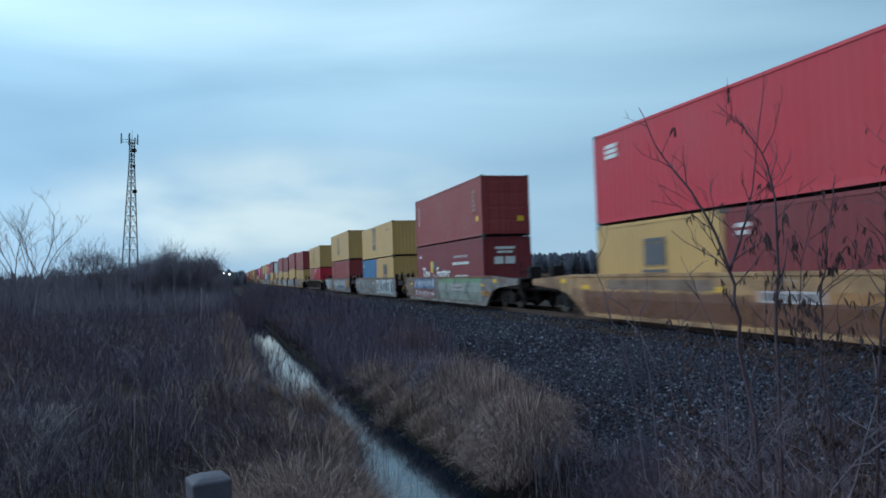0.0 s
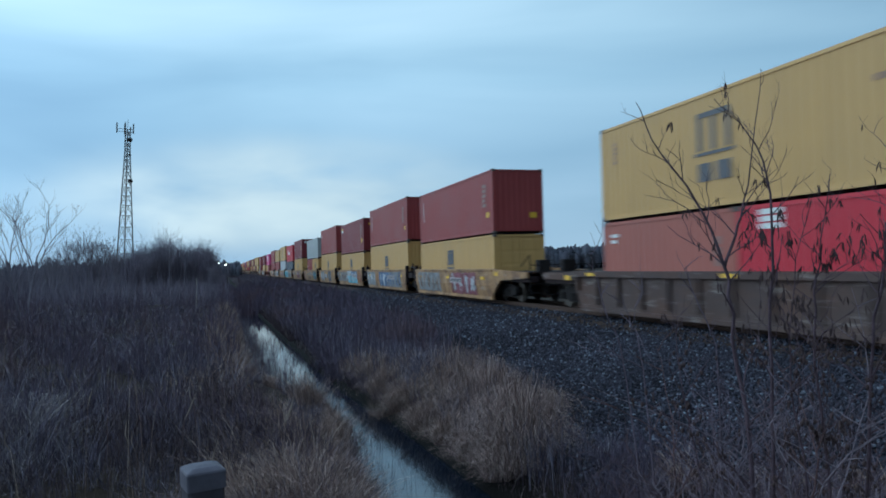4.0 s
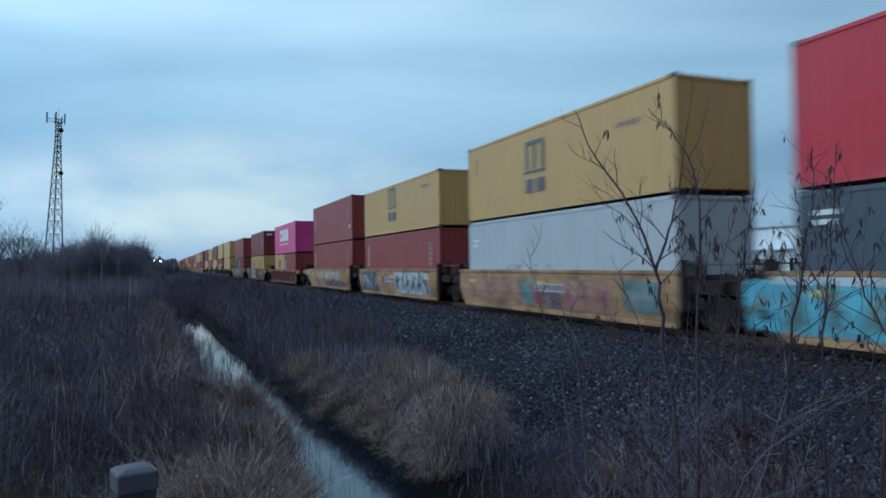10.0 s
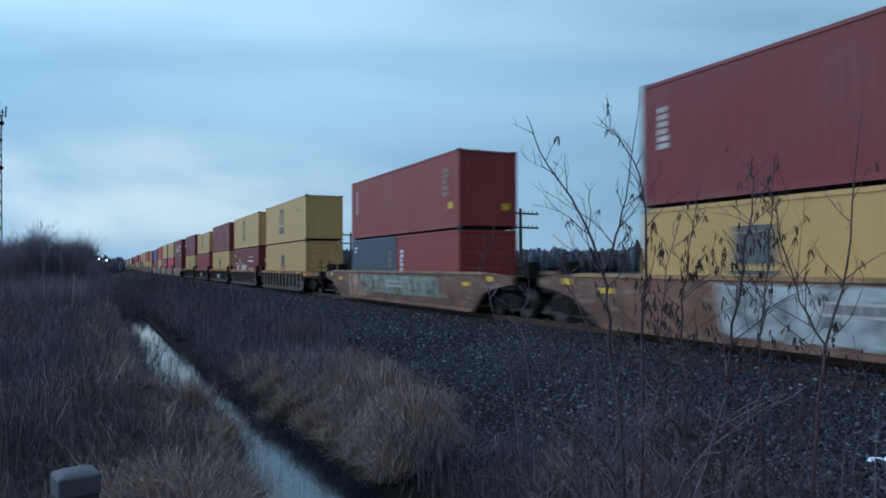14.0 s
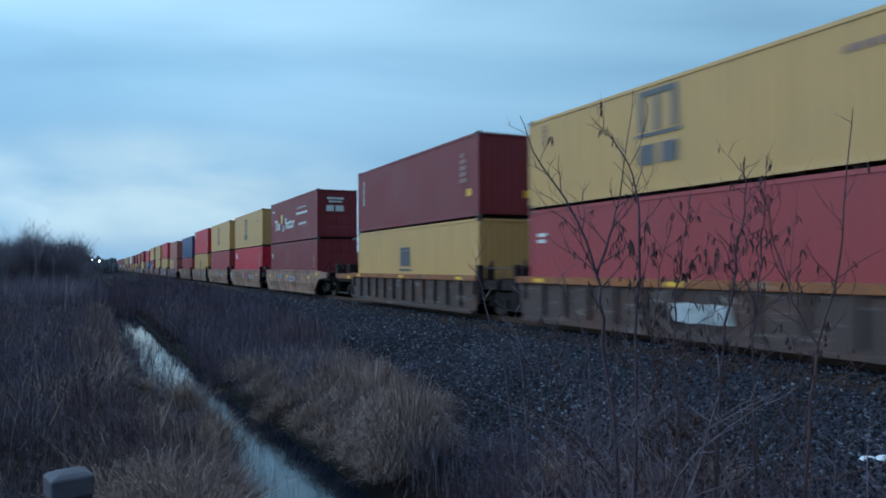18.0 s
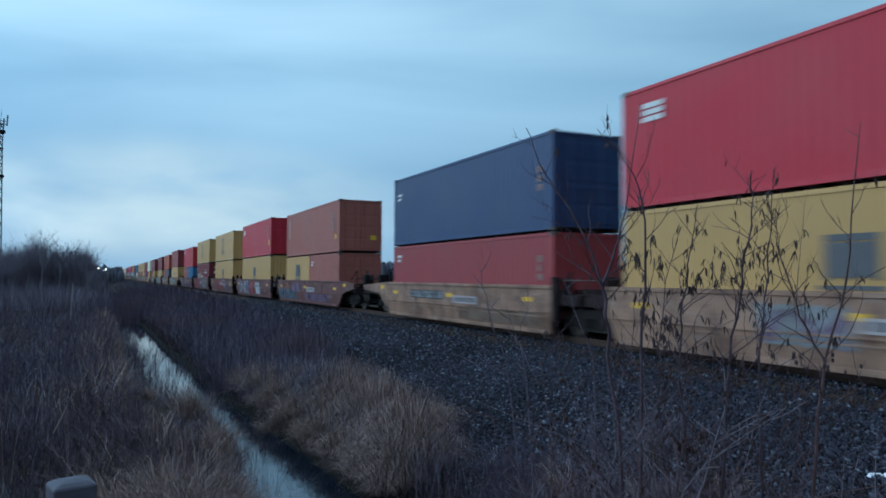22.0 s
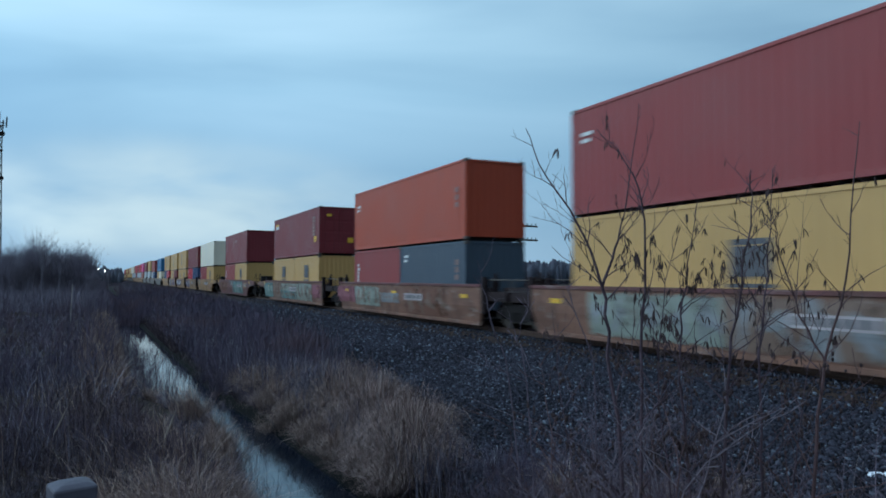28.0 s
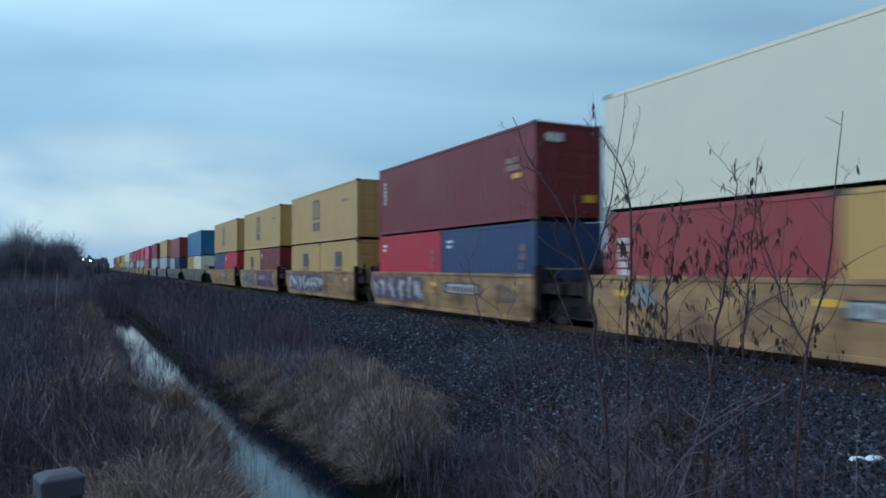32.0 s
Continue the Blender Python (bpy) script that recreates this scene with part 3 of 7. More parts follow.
def container(colour, length, height, doors, smooth):
    """A freight container standing on z = 0, the leading end at -y."""
    m = PAINTS[colour]
    kind = {12.19: "forty-foot", 6.06: "twenty-foot"}[length]
    words = {"maroon": "dark maroon", "brick": "brick-red", "crimson": "faded crimson", "red": "bright red", "yellow": "mustard-yellow", "salmon": "faded salmon-red", "orange": "rusty orange",
             "pink": "magenta-pink", "navy": "dark blue", "slate": "dark slate-blue", "grey": "grey", "blue": "sky-blue", "white": "off-white", "pale": "pale grey"}[colour]
    root = tagged(new("shipping_container"), f"{words} {kind} steel shipping container riding on the train", "container", "containers on the train")
    h, l2 = height, length / 2
    side = cached(("side_panel", colour, length, h, smooth), lambda bm: corrugated(bm, length - 0.3, 0.17, h - 0.11, -W2 + 0.012, flat=smooth), [m])
    place("side_panel", side, root)
    place("side_panel", side, root, pose(0, 0, 0, 0, 0, 180))

    def door(bm):      # one pressed leaf with four shallow fields
        prof = [(0.17, 0.03)]
        for z in (0.2, h * 0.28, h * 0.5, h * 0.72):
            prof += [(z, 0.03), (z + 0.03, 0.023), (z + h * 0.17, 0.023), (z + h * 0.17 + 0.03, 0.03)]
        prof += [(h - 0.11, 0.03), (h - 0.11, 0.075), (0.17, 0.075)]
        a, c = ([bm.verts.new((x, -l2 + y, z)) for z, y in prof] for x in (0.01, W2 - 0.15))
        n = len(prof)
        for k in range(n):
            bm.faces.new((a[k], c[k], c[(k + 1) % n], a[(k + 1) % n]))
        bm.faces.new(a[::-1])
        bm.faces.new(c)
        bmesh.ops.recalc_face_normals(bm, faces=bm.faces)

    def bar(bm):
        tube(bm, [(0, -l2, 0.14), (0, -l2, h - 0.09)], 0.018, 6)
        box(bm, -0.03, 0.03, -l2 - 0.01, -l2 + 0.02, h * 0.38, h * 0.38 + 0.05)
        box(bm, -0.03, 0.25, -l2 - 0.008, -l2 + 0.012, h * 0.42, h * 0.42 + 0.03)
    for turn in (0, 180):
        if (turn == 0) == doors:
            d = cached(("door", colour, length, h), door, [m])
            dm = cached(("door_mirrored", colour, length, h), lambda bm: mirrored(bm, door), [m])
            b = cached(("lock_bar", colour, length, h), bar, [m])
            place("door", d, root, pose(0, 0, 0, 0, 0, turn))
            place("door", dm, root, pose(0, 0, 0, 0, 0, turn))
            for x in (-0.86, -0.3, 0.22, 0.78):
                place("lock_bar", b, root, pose(x if turn == 0 else -x, 0, 0, 0, 0, turn), "painted locking bar")
        else:
            e = cached(("end_wall", colour, length, h, smooth), lambda bm: end_wall(bm, l2, h, 0.0 if smooth else 0.018), [m])
            place("end_panel", e, root, pose(0, 0, 0, 0, 0, turn))
    place("roof", cached(("roof", colour, length), lambda bm: roof_of(bm, length), [m]), root, pose(0, 0, h))

    def frame_of(bm):
        for sx in (-1, 1):
            x0, x1 = sorted((sx * W2, sx * (W2 - 0.06)))
            box(bm, x0, x1, -l2 + 0.15, l2 - 0.15, 0.045, 0.17)
            box(bm, x0, x1, -l2 + 0.15, l2 - 0.15, h - 0.11, h - 0.035)
            for sy in (-1, 1):
                y0, y1 = sorted((sy * l2, sy * (l2 - 0.15)))
                a0, a1 = sorted((sx * W2, sx * (W2 - 0.15)))
                box(bm, a0, a1, y0, y1, 0.12, h - 0.12)
        for sy in (-1, 1):
            y0, y1 = sorted((sy * l2, sy * (l2 - 0.08)))
            box(bm, -W2 + 0.15, W2 - 0.15, y0, y1, 0.11, 0.17)
            box(bm, -W2 + 0.15, W2 - 0.15, y0, y1, h - 0.11, h - 0.03)
        box(bm, -W2 + 0.06, W2 - 0.06, -l2 + 0.15, l2 - 0.15, 0.10, 0.14)
    place("frame", cached(("frame", colour, length, h), frame_of, [m]), root)

    def beams(bm):      # cross members under the floor
        n = int(length / 0.61)
        for k in range(n + 1):
            y = -l2 + 0.2 + k * (length - 0.4) / n
            box(bm, -W2 + 0.07, W2 - 0.07, y - 0.04, y + 0.04, -0.02, 0.098)
    tagged(place("underframe", cached(("underframe", length), beams, [M_DARK]), root, None, "dark steel cross members"), kind="stuff")
    c = cached(("corner_casting",), lambda bm: box(bm, -0.085, 0.085, -0.092, 0.092, -0.06, 0.06, bevel=0.012), [M_CAST])
    for sx in (-1, 1):
        for sy in (-1, 1):
            for z in (0.06, h - 0.06):
                place("corner_casting", c, root, pose(sx * (W2 - 0.08), sy * (l2 - 0.088), z))
    return root


def mirrored(bm, make):
    make(bm)
    bmesh.ops.scale(bm, vec=(-1, 1, 1), verts=bm.verts)
    bmesh.ops.reverse_faces(bm, faces=bm.faces)


def end_wall(bm, l2, h, deep):
    """A pressed end wall facing -y."""
    n, w = 8, 2 * W2 - 0.3
    xs, ys = [-w / 2], [-l2 + 0.02]
    for k in range(n):
        for f, o in ((0.26, 0), (0.5, deep), (0.76, deep), (1.0, 0)):
            xs.append(-w / 2 + (k + f) * w / n)
            ys.append(-l2 + 0.02 + o)
    lo = [bm.verts.new((a, b, 0.17)) for a, b in zip(xs, ys)]
    hi = [bm.verts.new((a, b, h - 0.11)) for a, b in zip(xs, ys)]
    back = [bm.verts.new((a, -l2 + 0.085, z)) for a, z in ((-w / 2, 0.17), (w / 2, 0.17), (w / 2, h - 0.11), (-w / 2, h - 0.11))]
    for k in range(len(xs) - 1):
        bm.faces.new((lo[k], lo[k + 1], hi[k + 1], hi[k]))
    bm.faces.new(back[::-1])
    bm.faces.new((back[0], lo[0], hi[0], back[3]))
    bm.faces.new((lo[-1], back[1], back[2], hi[-1]))


def roof_of(bm, length):
    n = 9 if length < 7 else 18
    for k in range(n):
        y0 = -length / 2 + 0.1 + k * (length - 0.2) / n
        y1 = y0 + (length - 0.2) / n
        box(bm, -W2 + 0.05, W2 - 0.05, y0 + 0.03, y1 - 0.03, -0.045, -0.012)
    box(bm, -W2 + 0.055, W2 - 0.055, -length / 2 + 0.08, length / 2 - 0.08, -0.06, -0.03)


def decal(name, root, rects, mat, l2, h, face="side", label="", proud=0.0):
    """Flat painted shapes; u runs from the trailing end, or from the near corner on the leading end."""
    bm = bmesh.new()
    for u0, u1, z0, z1 in rects:
        if face == "side":
            x = -W2 - 0.004 - proud
            co = [(x, l2 - u0, z0), (x, l2 - u1, z0), (x, l2 - u1, z1), (x, l2 - u0, z1)]
        else:
            y = -l2 - 0.006 - (0.022 if face == "door" else 0)
            co = [(-W2 + u0, y, z0), (-W2 + u1, y, z0), (-W2 + u1, y, z1), (-W2 + u0, y, z1)]
        bm.faces.new([bm.verts.new(c) for c in co])
    ob = part(name, bm, mat, root, label)
    if len(rects) > 1:
        tagged(ob, kind="stuff")
    return ob


TEXT = {}


def words(root, body, u, z, size, l2):
    """Painted words on the near side."""
    if body not in TEXT:
        cu = bpy.data.curves.new("lettering", "FONT")
        cu.body, cu.size, cu.offset, cu.resolution_u = body, size, 0.022, 2
        ob = bpy.data.objects.new("lettering", cu)
        me = bpy.data.meshes.new_from_object(ob)
        bpy.data.objects.remove(ob)
        me.materials.clear()
        me.materials.append(M_WHITE)
        TEXT[body] = me
    place("lettering", TEXT[body], root, Matrix(((0, 0, -1, -W2 - 0.0045), (-1, 0, 0, l2 - u), (0, 1, 0, z), (0, 0, 0, 1))), "white painted words")


def column(u, w, z0, z1, n):
    s = (z1 - z0) / n
    return [(u, u + w * random.choice((1, 1, 0.7)), z0 + k * s, z0 + k * s + s * 0.72) for k in range(n)]


def row(u0, u1, z0, z1, n, gap=0.3):
    s = (u1 - u0) / n
    return [(u0 + k * s, u0 + (k + 1 - gap) * s, z0, z1) for k in range(n)]


def decals(root, kind, length, h, doors):
    """The markings, as plain shapes and bars."""
    l2, f = length / 2, "door" if doors else "end"

    def D(rects, mat, face="side", label=""):
        if mat is M_FAINT or len(rects) > 12 or rects[0][3] - rects[0][2] < 0.11 and len(rects) > 3:
            decal("lettering", root, rects, mat, l2, h, face, label)
        else:
            for q in rects:
                decal("marking", root, [q], mat, l2, h, face, label)
    if kind == "square":      # dark square emblem with bars and two blocks below it
        u = 4.75
        D([(u, u + 0.17, 1.45, 2.4), (u + 0.5, u + 0.67, 1.45, 2.25), (u + 1.05, u + 1.22, 1.45, 2.4), (u + 0.17, u + 1.05, 2.27, 2.4), (u - 0.12, u + 1.34, 1.33, 1.41)], M_INK)
        D([(u, u + 0.5, 0.68, 1.14), (u + 0.7, u + 1.2, 0.68, 1.14)], M_INK)
        D(column(0.75, 0.16, 1.7, 2.4, 5), M_FAINT)
        D(row(9.9, 10.9, 1.95, 2.08, 4), M_FAINT)
    elif kind == "tank":      # small square emblem of the lower containers
        u = length * 0.44
        D([(u, u + 0.13, 1.25, 2.05), (u + 0.42, u + 0.56, 1.25, 1.95), (u + 0.87, u + 1.0, 1.25, 2.05), (u + 0.13, u + 0.87, 1.93, 2.05), (u + 0.13, u + 0.42, 1.3, 1.9), (u + 0.56, u + 0.87, 1.3, 1.9)], M_INK)
        D([(u - 0.12, u + 1.1, 1.08, 1.16)], M_INK)
    elif kind == "col":
        D(column(0.75, 0.24, 1.25, 2.4, 9), M_DULL)
        D(column(length - 1.35, 0.5, 1.25, 2.35, 5), M_FAINT)
        D([(length - 0.85, length - 0.5, 0.75, 1.0)], M_STICK)
        D([(W2 * 1.45, W2 * 1.45 + 0.35, 0.7, 0.95)], M_STICK, f)
    elif kind == "box":
        D([(0.7, 1.4, 2.02, 2.14), (0.7, 1.4, 2.18, 2.3), (0.7, 1.4, 2.34, 2.46)], M_WHITE)
        D(column(length - 1.4, 0.5, 1.3, 2.4, 4), M_FAINT)
        D([(length - 0.95, length - 0.5, 0.8, 1.15)], M_STICK)
        D([(W2 * 1.35, W2 * 1.35 + 0.42, 0.75, 1.05)], M_STICK, f)
    elif kind == "flag":
        D([(0.6, 1.45, 2.15, 2.34)], M_WHITE)
        D([(0.6, 1.5, 2.36, 2.5)], M_STICK)
        D(column(length - 1.5, 0.6, 1.2, 2.4, 6), M_FAINT)
        D([(length - 1.1, length - 0.6, 0.8, 1.15)], M_STICK)
        D([(0.45, 0.75, 2.3, 2.45), (1.75, 2.1, 0.75, 1.05)], M_STICK, f)
    elif kind == "word_end":  # white bars at the top of the leading end
        D(row(0.35, 1.0, 2.3, 2.55, 3, 0.15), M_WHITE, f)
        D(column(0.6, 0.22, 1.3, 2.3, 6), M_WHITE)
        D([(length - 1.6, length - 0.75, 1.55, 1.72), (length - 1.6, length - 0.9, 1.78, 1.95)], M_FAINT)
        D([(length - 1.2, length - 0.75, 1.3, 1.45)], M_STICK)
        D([(W2 * 1.4, W2 * 1.4 + 0.45, 0.55, 0.78)], M_STICK, f)
    elif kind == "slogan":    # a row of white blocks round a bright picture
        words(root, "The", 1.35, 0.92, 0.98, l2)
        words(root, "Factor", 4.35, 0.92, 0.98, l2)
        D([(3.15, 3.6, 1.3, 1.95)], M_STICK)
        D([(3.62, 4.1, 1.25, 1.9)], M_GRAF["teal"])
        D([(3.2, 3.68, 0.7, 1.24)], M_GRAF["rose"])
        D([(3.7, 4.1, 0.75, 1.2)], M_GRAF["pale"])
        D(row(7.6, 9.9, 2.02, 2.14, 9, 0.25), M_DULL)
        D(row(7.4, 10.1, 1.66, 1.80, 11, 0.22) + row(7.9, 9.9, 1.0, 1.12, 8, 0.25), M_WHITE)
        D([(0.6, 1.2, 2.2, 2.32)], M_WHITE)
        D([(0.6, 1.6, 2.3, 2.42), (0.7, 1.5, 2.12, 2.22), (0.55, 1.0, 1.6, 1.95), (1.1, 1.6, 1.6, 1.95)], M_WHITE, f)
    elif kind == "block3":    # three large white forms over a line
        D([(3.4, 4.95, 1.25, 2.35), (5.25, 6.65, 1.25, 2.35), (6.95, 8.3, 1.25, 2.35)], M_WHITE)
        decal("marking", root, [(3.75, 4.6, 1.58, 2.02)], PAINTS["pink"], l2 , h, "side", "", 0.003)
        D([(3.4, 8.3, 0.9, 0.98)], M_WHITE)
        D(column(length - 1.6, 0.5, 1.3, 2.4, 5), M_FAINT)
    elif kind == "script":
        D([(3.2, 4.1, 1.25, 2.1)] + row(4.5, 7.5, 1.25, 1.8, 4, 0.25), M_WHITE)
        D([(W2 * 1.15, W2 * 1.15 + 0.35, 0.75, 1.0), (0.8, 1.1, 2.35, 2.45)], M_STICK, f)
    elif kind == "capital":
        D([(3.0, 3.65, 1.3, 1.9)] + row(4.3, 8.6, 1.3, 1.85, 4, 0.3), M_GRAF["pale"])
        D([(3.75, 4.2, 1.2, 1.7)], M_GRAF["rose"])
    elif kind == "small":
        D([(0.45, 0.9, 2.1, 2.2), (0.45, 0.8, 1.92, 2.02)], M_WHITE)
        D(column(length - 0.8, 0.25, 1.2, 2.0, 3), M_FAINT)
    elif kind == "smear":     # a column of worn letters and a rubbed white patch
        D(column(0.75, 0.24, 1.25, 2.4, 9), M_DULL)
        D([(6.1, 6.42, 1.98, 2.12), (6.35, 6.72, 2.09, 2.2)], M_DULL)
    elif kind == "panel":     # a repainted white field low on the side
        D([(2.9, 6.6, 0.45, 1.25)], M_GRAF["white"])
        D([(0.45, 0.9, 2.1, 2.2), (0.45, 0.8, 1.92, 2.02)], M_WHITE)
    elif kind == "mesh":      # worn pale letters on the lower trailing corner
        D(column(0.5, 0.3, 0.5, 2.0, 8), M_WHITE)


# ---- well cars ----
KNEE = 0.68   # below this the sides of a smooth well lean inwards


def well_face(z):
    return -1.5 + 0.10 * max(0.0, (KNEE - z) / (KNEE - 0.06))


def well_side(style, half, zt, cut_lead, cut_trail, ledges=False):
    """One long side of a well, its outer face at x = -1.5; ends cut away below."""
    def make(bm):
        x0, x1, zb = -1.5, -1.36, 0.06
        ribbed = style == "ribbed"
        cap = 0.19 if ribbed else 0.1
        rec = 0.11 if ribbed else 0.02
        low, mid, top = [(-half + cut_lead, zb), (half - cut_trail, zb)], [(-half, KNEE), (half, KNEE)], [(-half, zt - cap), (half, zt - cap)]
        slope = 0.0 if ribbed else 0.10
        outer = [[bm.verts.new((x0 + rec + (slope if g is low else 0), y, z)) for y, z in g] for g in (low, mid, top)]
        inner = [[bm.verts.new((x1 + (slope if g is low else 0), y, z)) for y, z in g] for g in (low, mid, top)]
        for k in range(2):
            bm.faces.new((outer[k][1], outer[k][0], outer[k + 1][0], outer[k + 1][1]))
            bm.faces.new((inner[k][0], inner[k][1], inner[k + 1][1], inner[k + 1][0]))
            for e in (0, 1):
                bm.faces.new((outer[k][e], inner[k][e], inner[k + 1][e], outer[k + 1][e]))
        bm.faces.new((outer[0][0], outer[0][1], inner[0][1], inner[0][0]))
        if ribbed:
            n = 12
            for k in range(n + 1):
                y = -half + 0.25 + k * (2 * half - 0.5) / n
                box(bm, x0, x0 + rec - 0.001, y - 0.07, y + 0.07, 0.26 if 1 <= k <= n - 1 else KNEE + 0.01, zt - cap - 0.001)
        else:
            if ledges:
                box(bm, x0 - 0.022, x0 + 0.019, -half + 0.2, half - 0.2, KNEE - 0.035, KNEE)
                box(bm, x0 + 0.015, x0 + 0.08, -half + cut_lead, half - cut_trail, 0.52, 0.55)
            for y in (-half * 0.5, 0.0, half * 0.5):
                box(bm, x0 + 0.004, x0 + 0.019, y - 0.05, y + 0.05, KNEE + 0.001, zt - 0.101)
    return make


def bogie_parts(parent, y, label="four-wheeled bogie with rusty wheels"):
    def wheel(bm):
        for a, b, r in ((-0.07, 0.03, 0.46), (0.03, 0.07, 0.42), (-0.10, -0.07, 0.2), (0.07, 0.13, 0.14)):
            rings = [[bm.verts.new((x, r * math.cos(2 * math.pi * k / 20), r * math.sin(2 * math.pi * k / 20))) for k in range(20)] for x in (a, b)]
            for k in range(20):
                bm.faces.new((rings[0][k], rings[0][(k + 1) % 20], rings[1][(k + 1) % 20], rings[1][k]))
            bm.faces.new(rings[0][::-1])
            bm.faces.new(rings[1])

    def sideframe(bm):
        pts = [(-1.15, 0.42), (-1.05, 0.62), (-0.45, 0.78), (0.45, 0.78), (1.05, 0.62), (1.15, 0.42), (0.75, 0.40), (0.4, 0.24), (-0.4, 0.24), (-0.75, 0.40)]
        a = [bm.verts.new((-0.06, p, z)) for p, z in pts]
        b = [bm.verts.new((0.06, p, z)) for p, z in pts]
        bm.faces.new(a)
        bm.faces.new(b[::-1])
        for k in range(10):
            bm.faces.new((a[(k + 1) % 10], a[k], b[k], b[(k + 1) % 10]))
        for k in (-0.89, 0.89):
            box(bm, -0.12, 0.10, k - 0.14, k + 0.14, 0.32, 0.58)
        for k in (-0.16, 0, 0.16):
            tube(bm, [(-0.07, k, 0.30), (-0.07, k, 0.56)], 0.06, 8)
    bm = bmesh.new()
    box(bm, -1.0, 1.0, -0.2, 0.2, 0.45, 0.72, bevel=0.03)
    for k in (-0.89, 0.89):
        tube(bm, [(-0.75, k, 0.46), (0.75, k, 0.46)], 0.08, 8)
    b = part("bogie", bm, M_DARK, parent, label)
    b.matrix_basis = pose(0, y, 0)
    sf = cached(("side_frame",), sideframe, [M_DARK])
    wh = cached(("wheel",), wheel, [M_WHEEL])
    for sx in (-1, 1):
        place("side_frame", sf, b, pose(sx * 1.0, 0, 0, 0, 0, 0 if sx < 0 else 180))
        for k in (-0.89, 0.89):
            place("wheel", wh, b, pose(sx * 0.76, k, 0.46, 0, 0, 0 if sx > 0 else 180))


def sheet(parent, name, bm, mat, x, flat, label):
    """Lay a flat drawing on the bent side of a well."""
    if not flat:
        bmesh.ops.bisect_plane(bm, geom=bm.verts[:] + bm.edges[:] + bm.faces[:], plane_co=(0, 0, KNEE), plane_no=(0, 0, 1))
        for v in bm.verts:
            v.co.x += well_face(v.co.z) + 1.5
    ob = part(name, bm, mat, parent, label)
    return ob


def scrawl(parent, seed, spec, flat):
    """Sprayed pieces on the near side. spec: from-to, in parts of 12.8 m from the trailing end, then colour/stroke colour@low-high."""
    r = random.Random(seed)
    for layer, text in enumerate(spec.split()):
        span, _, rest = text.partition(":")
        paint_, _, band = rest.partition("@")
        col, _, second = paint_.partition("/")
        u0, u1 = (float(v) for v in span.split("~"))
        z0, z1 = (float(v) for v in band.split("~")) if band else (0.17, 1.3)
        x = -1.5215 if flat else -1.503 - 0.0012 * layer
        y1, y0 = 6.395 - 12.8 * u0, 6.395 - 12.8 * u1
        n = max(6, int((y1 - y0) / 0.16))
        ph = [r.uniform(0, 6.28) for _ in range(4)]
        wig = 0.10 * (z1 - z0)
        bump = lambda k, p: wig * (0.6 * math.sin(k * 1.1 + p) + 0.5 * math.sin(k * 2.7 + 2 * p))  # noqa: E731
        bm = bmesh.new()
        lo = [bm.verts.new((x, y0 + (y1 - y0) * k / n + (bump(k, ph[2]) if k in (0, n) else 0), z0 + abs(bump(k, ph[0])))) for k in range(n + 1)]
        hi = [bm.verts.new((x, y0 + (y1 - y0) * k / n + (bump(k, ph[3]) if k in (0, n) else 0) + 0.06, z1 - abs(bump(k, ph[1])))) for k in range(n + 1)]
        for k in range(n):
            bm.faces.new((lo[k + 1], lo[k], hi[k], hi[k + 1]))
        sheet(parent, "graffiti", bm, M_GRAF[col], x, flat, f"sprayed {col} paint")
        if not second:
            continue
        bm = bmesh.new()
        tall = z1 - z0
        m = max(2, int((y1 - y0) / (0.62 * tall + 0.1)))
        for k in range(m):
            c = y0 + (k + 0.5) * (y1 - y0) / m
            for s in range(r.randint(2, 4)):
                a = r.uniform(-1.4, 1.4) if s else r.choice((0.1, -0.15, 0.2))
                ln, th = r.uniform(0.4, 0.8) * tall, r.uniform(0.05, 0.11) * tall
                cy, cz = c + r.uniform(-0.15, 0.15), z0 + tall / 2 + r.uniform(-0.12, 0.12) * tall
                dy, dz = math.sin(a) * ln / 2, math.cos(a) * ln / 2
                ny, nz = math.cos(a) * th, -math.sin(a) * th
                q = [(cy - dy - ny, cz - dz - nz), (cy - dy * 1.1, cz - dz * 1.1), (cy - dy + ny, cz - dz + nz), (cy + dy * 0.9 + ny * 1.2, cz + dz * 0.9 + nz), (cy + dy + ny * 0.2, cz + dz * 1.08), (cy + dy - ny, cz + dz - nz)]
                bm.faces.new([bm.verts.new((x - 0.0006 - 0.00004 * (k * 4 + s), p, min(max(w, z0 + 0.02), z1 - 0.02))) for p, w in q][::-1])
        tagged(sheet(parent, "graffiti_outline", bm, M_GRAF[second], x, flat, f"sprayed {second} strokes"), kind="stuff")


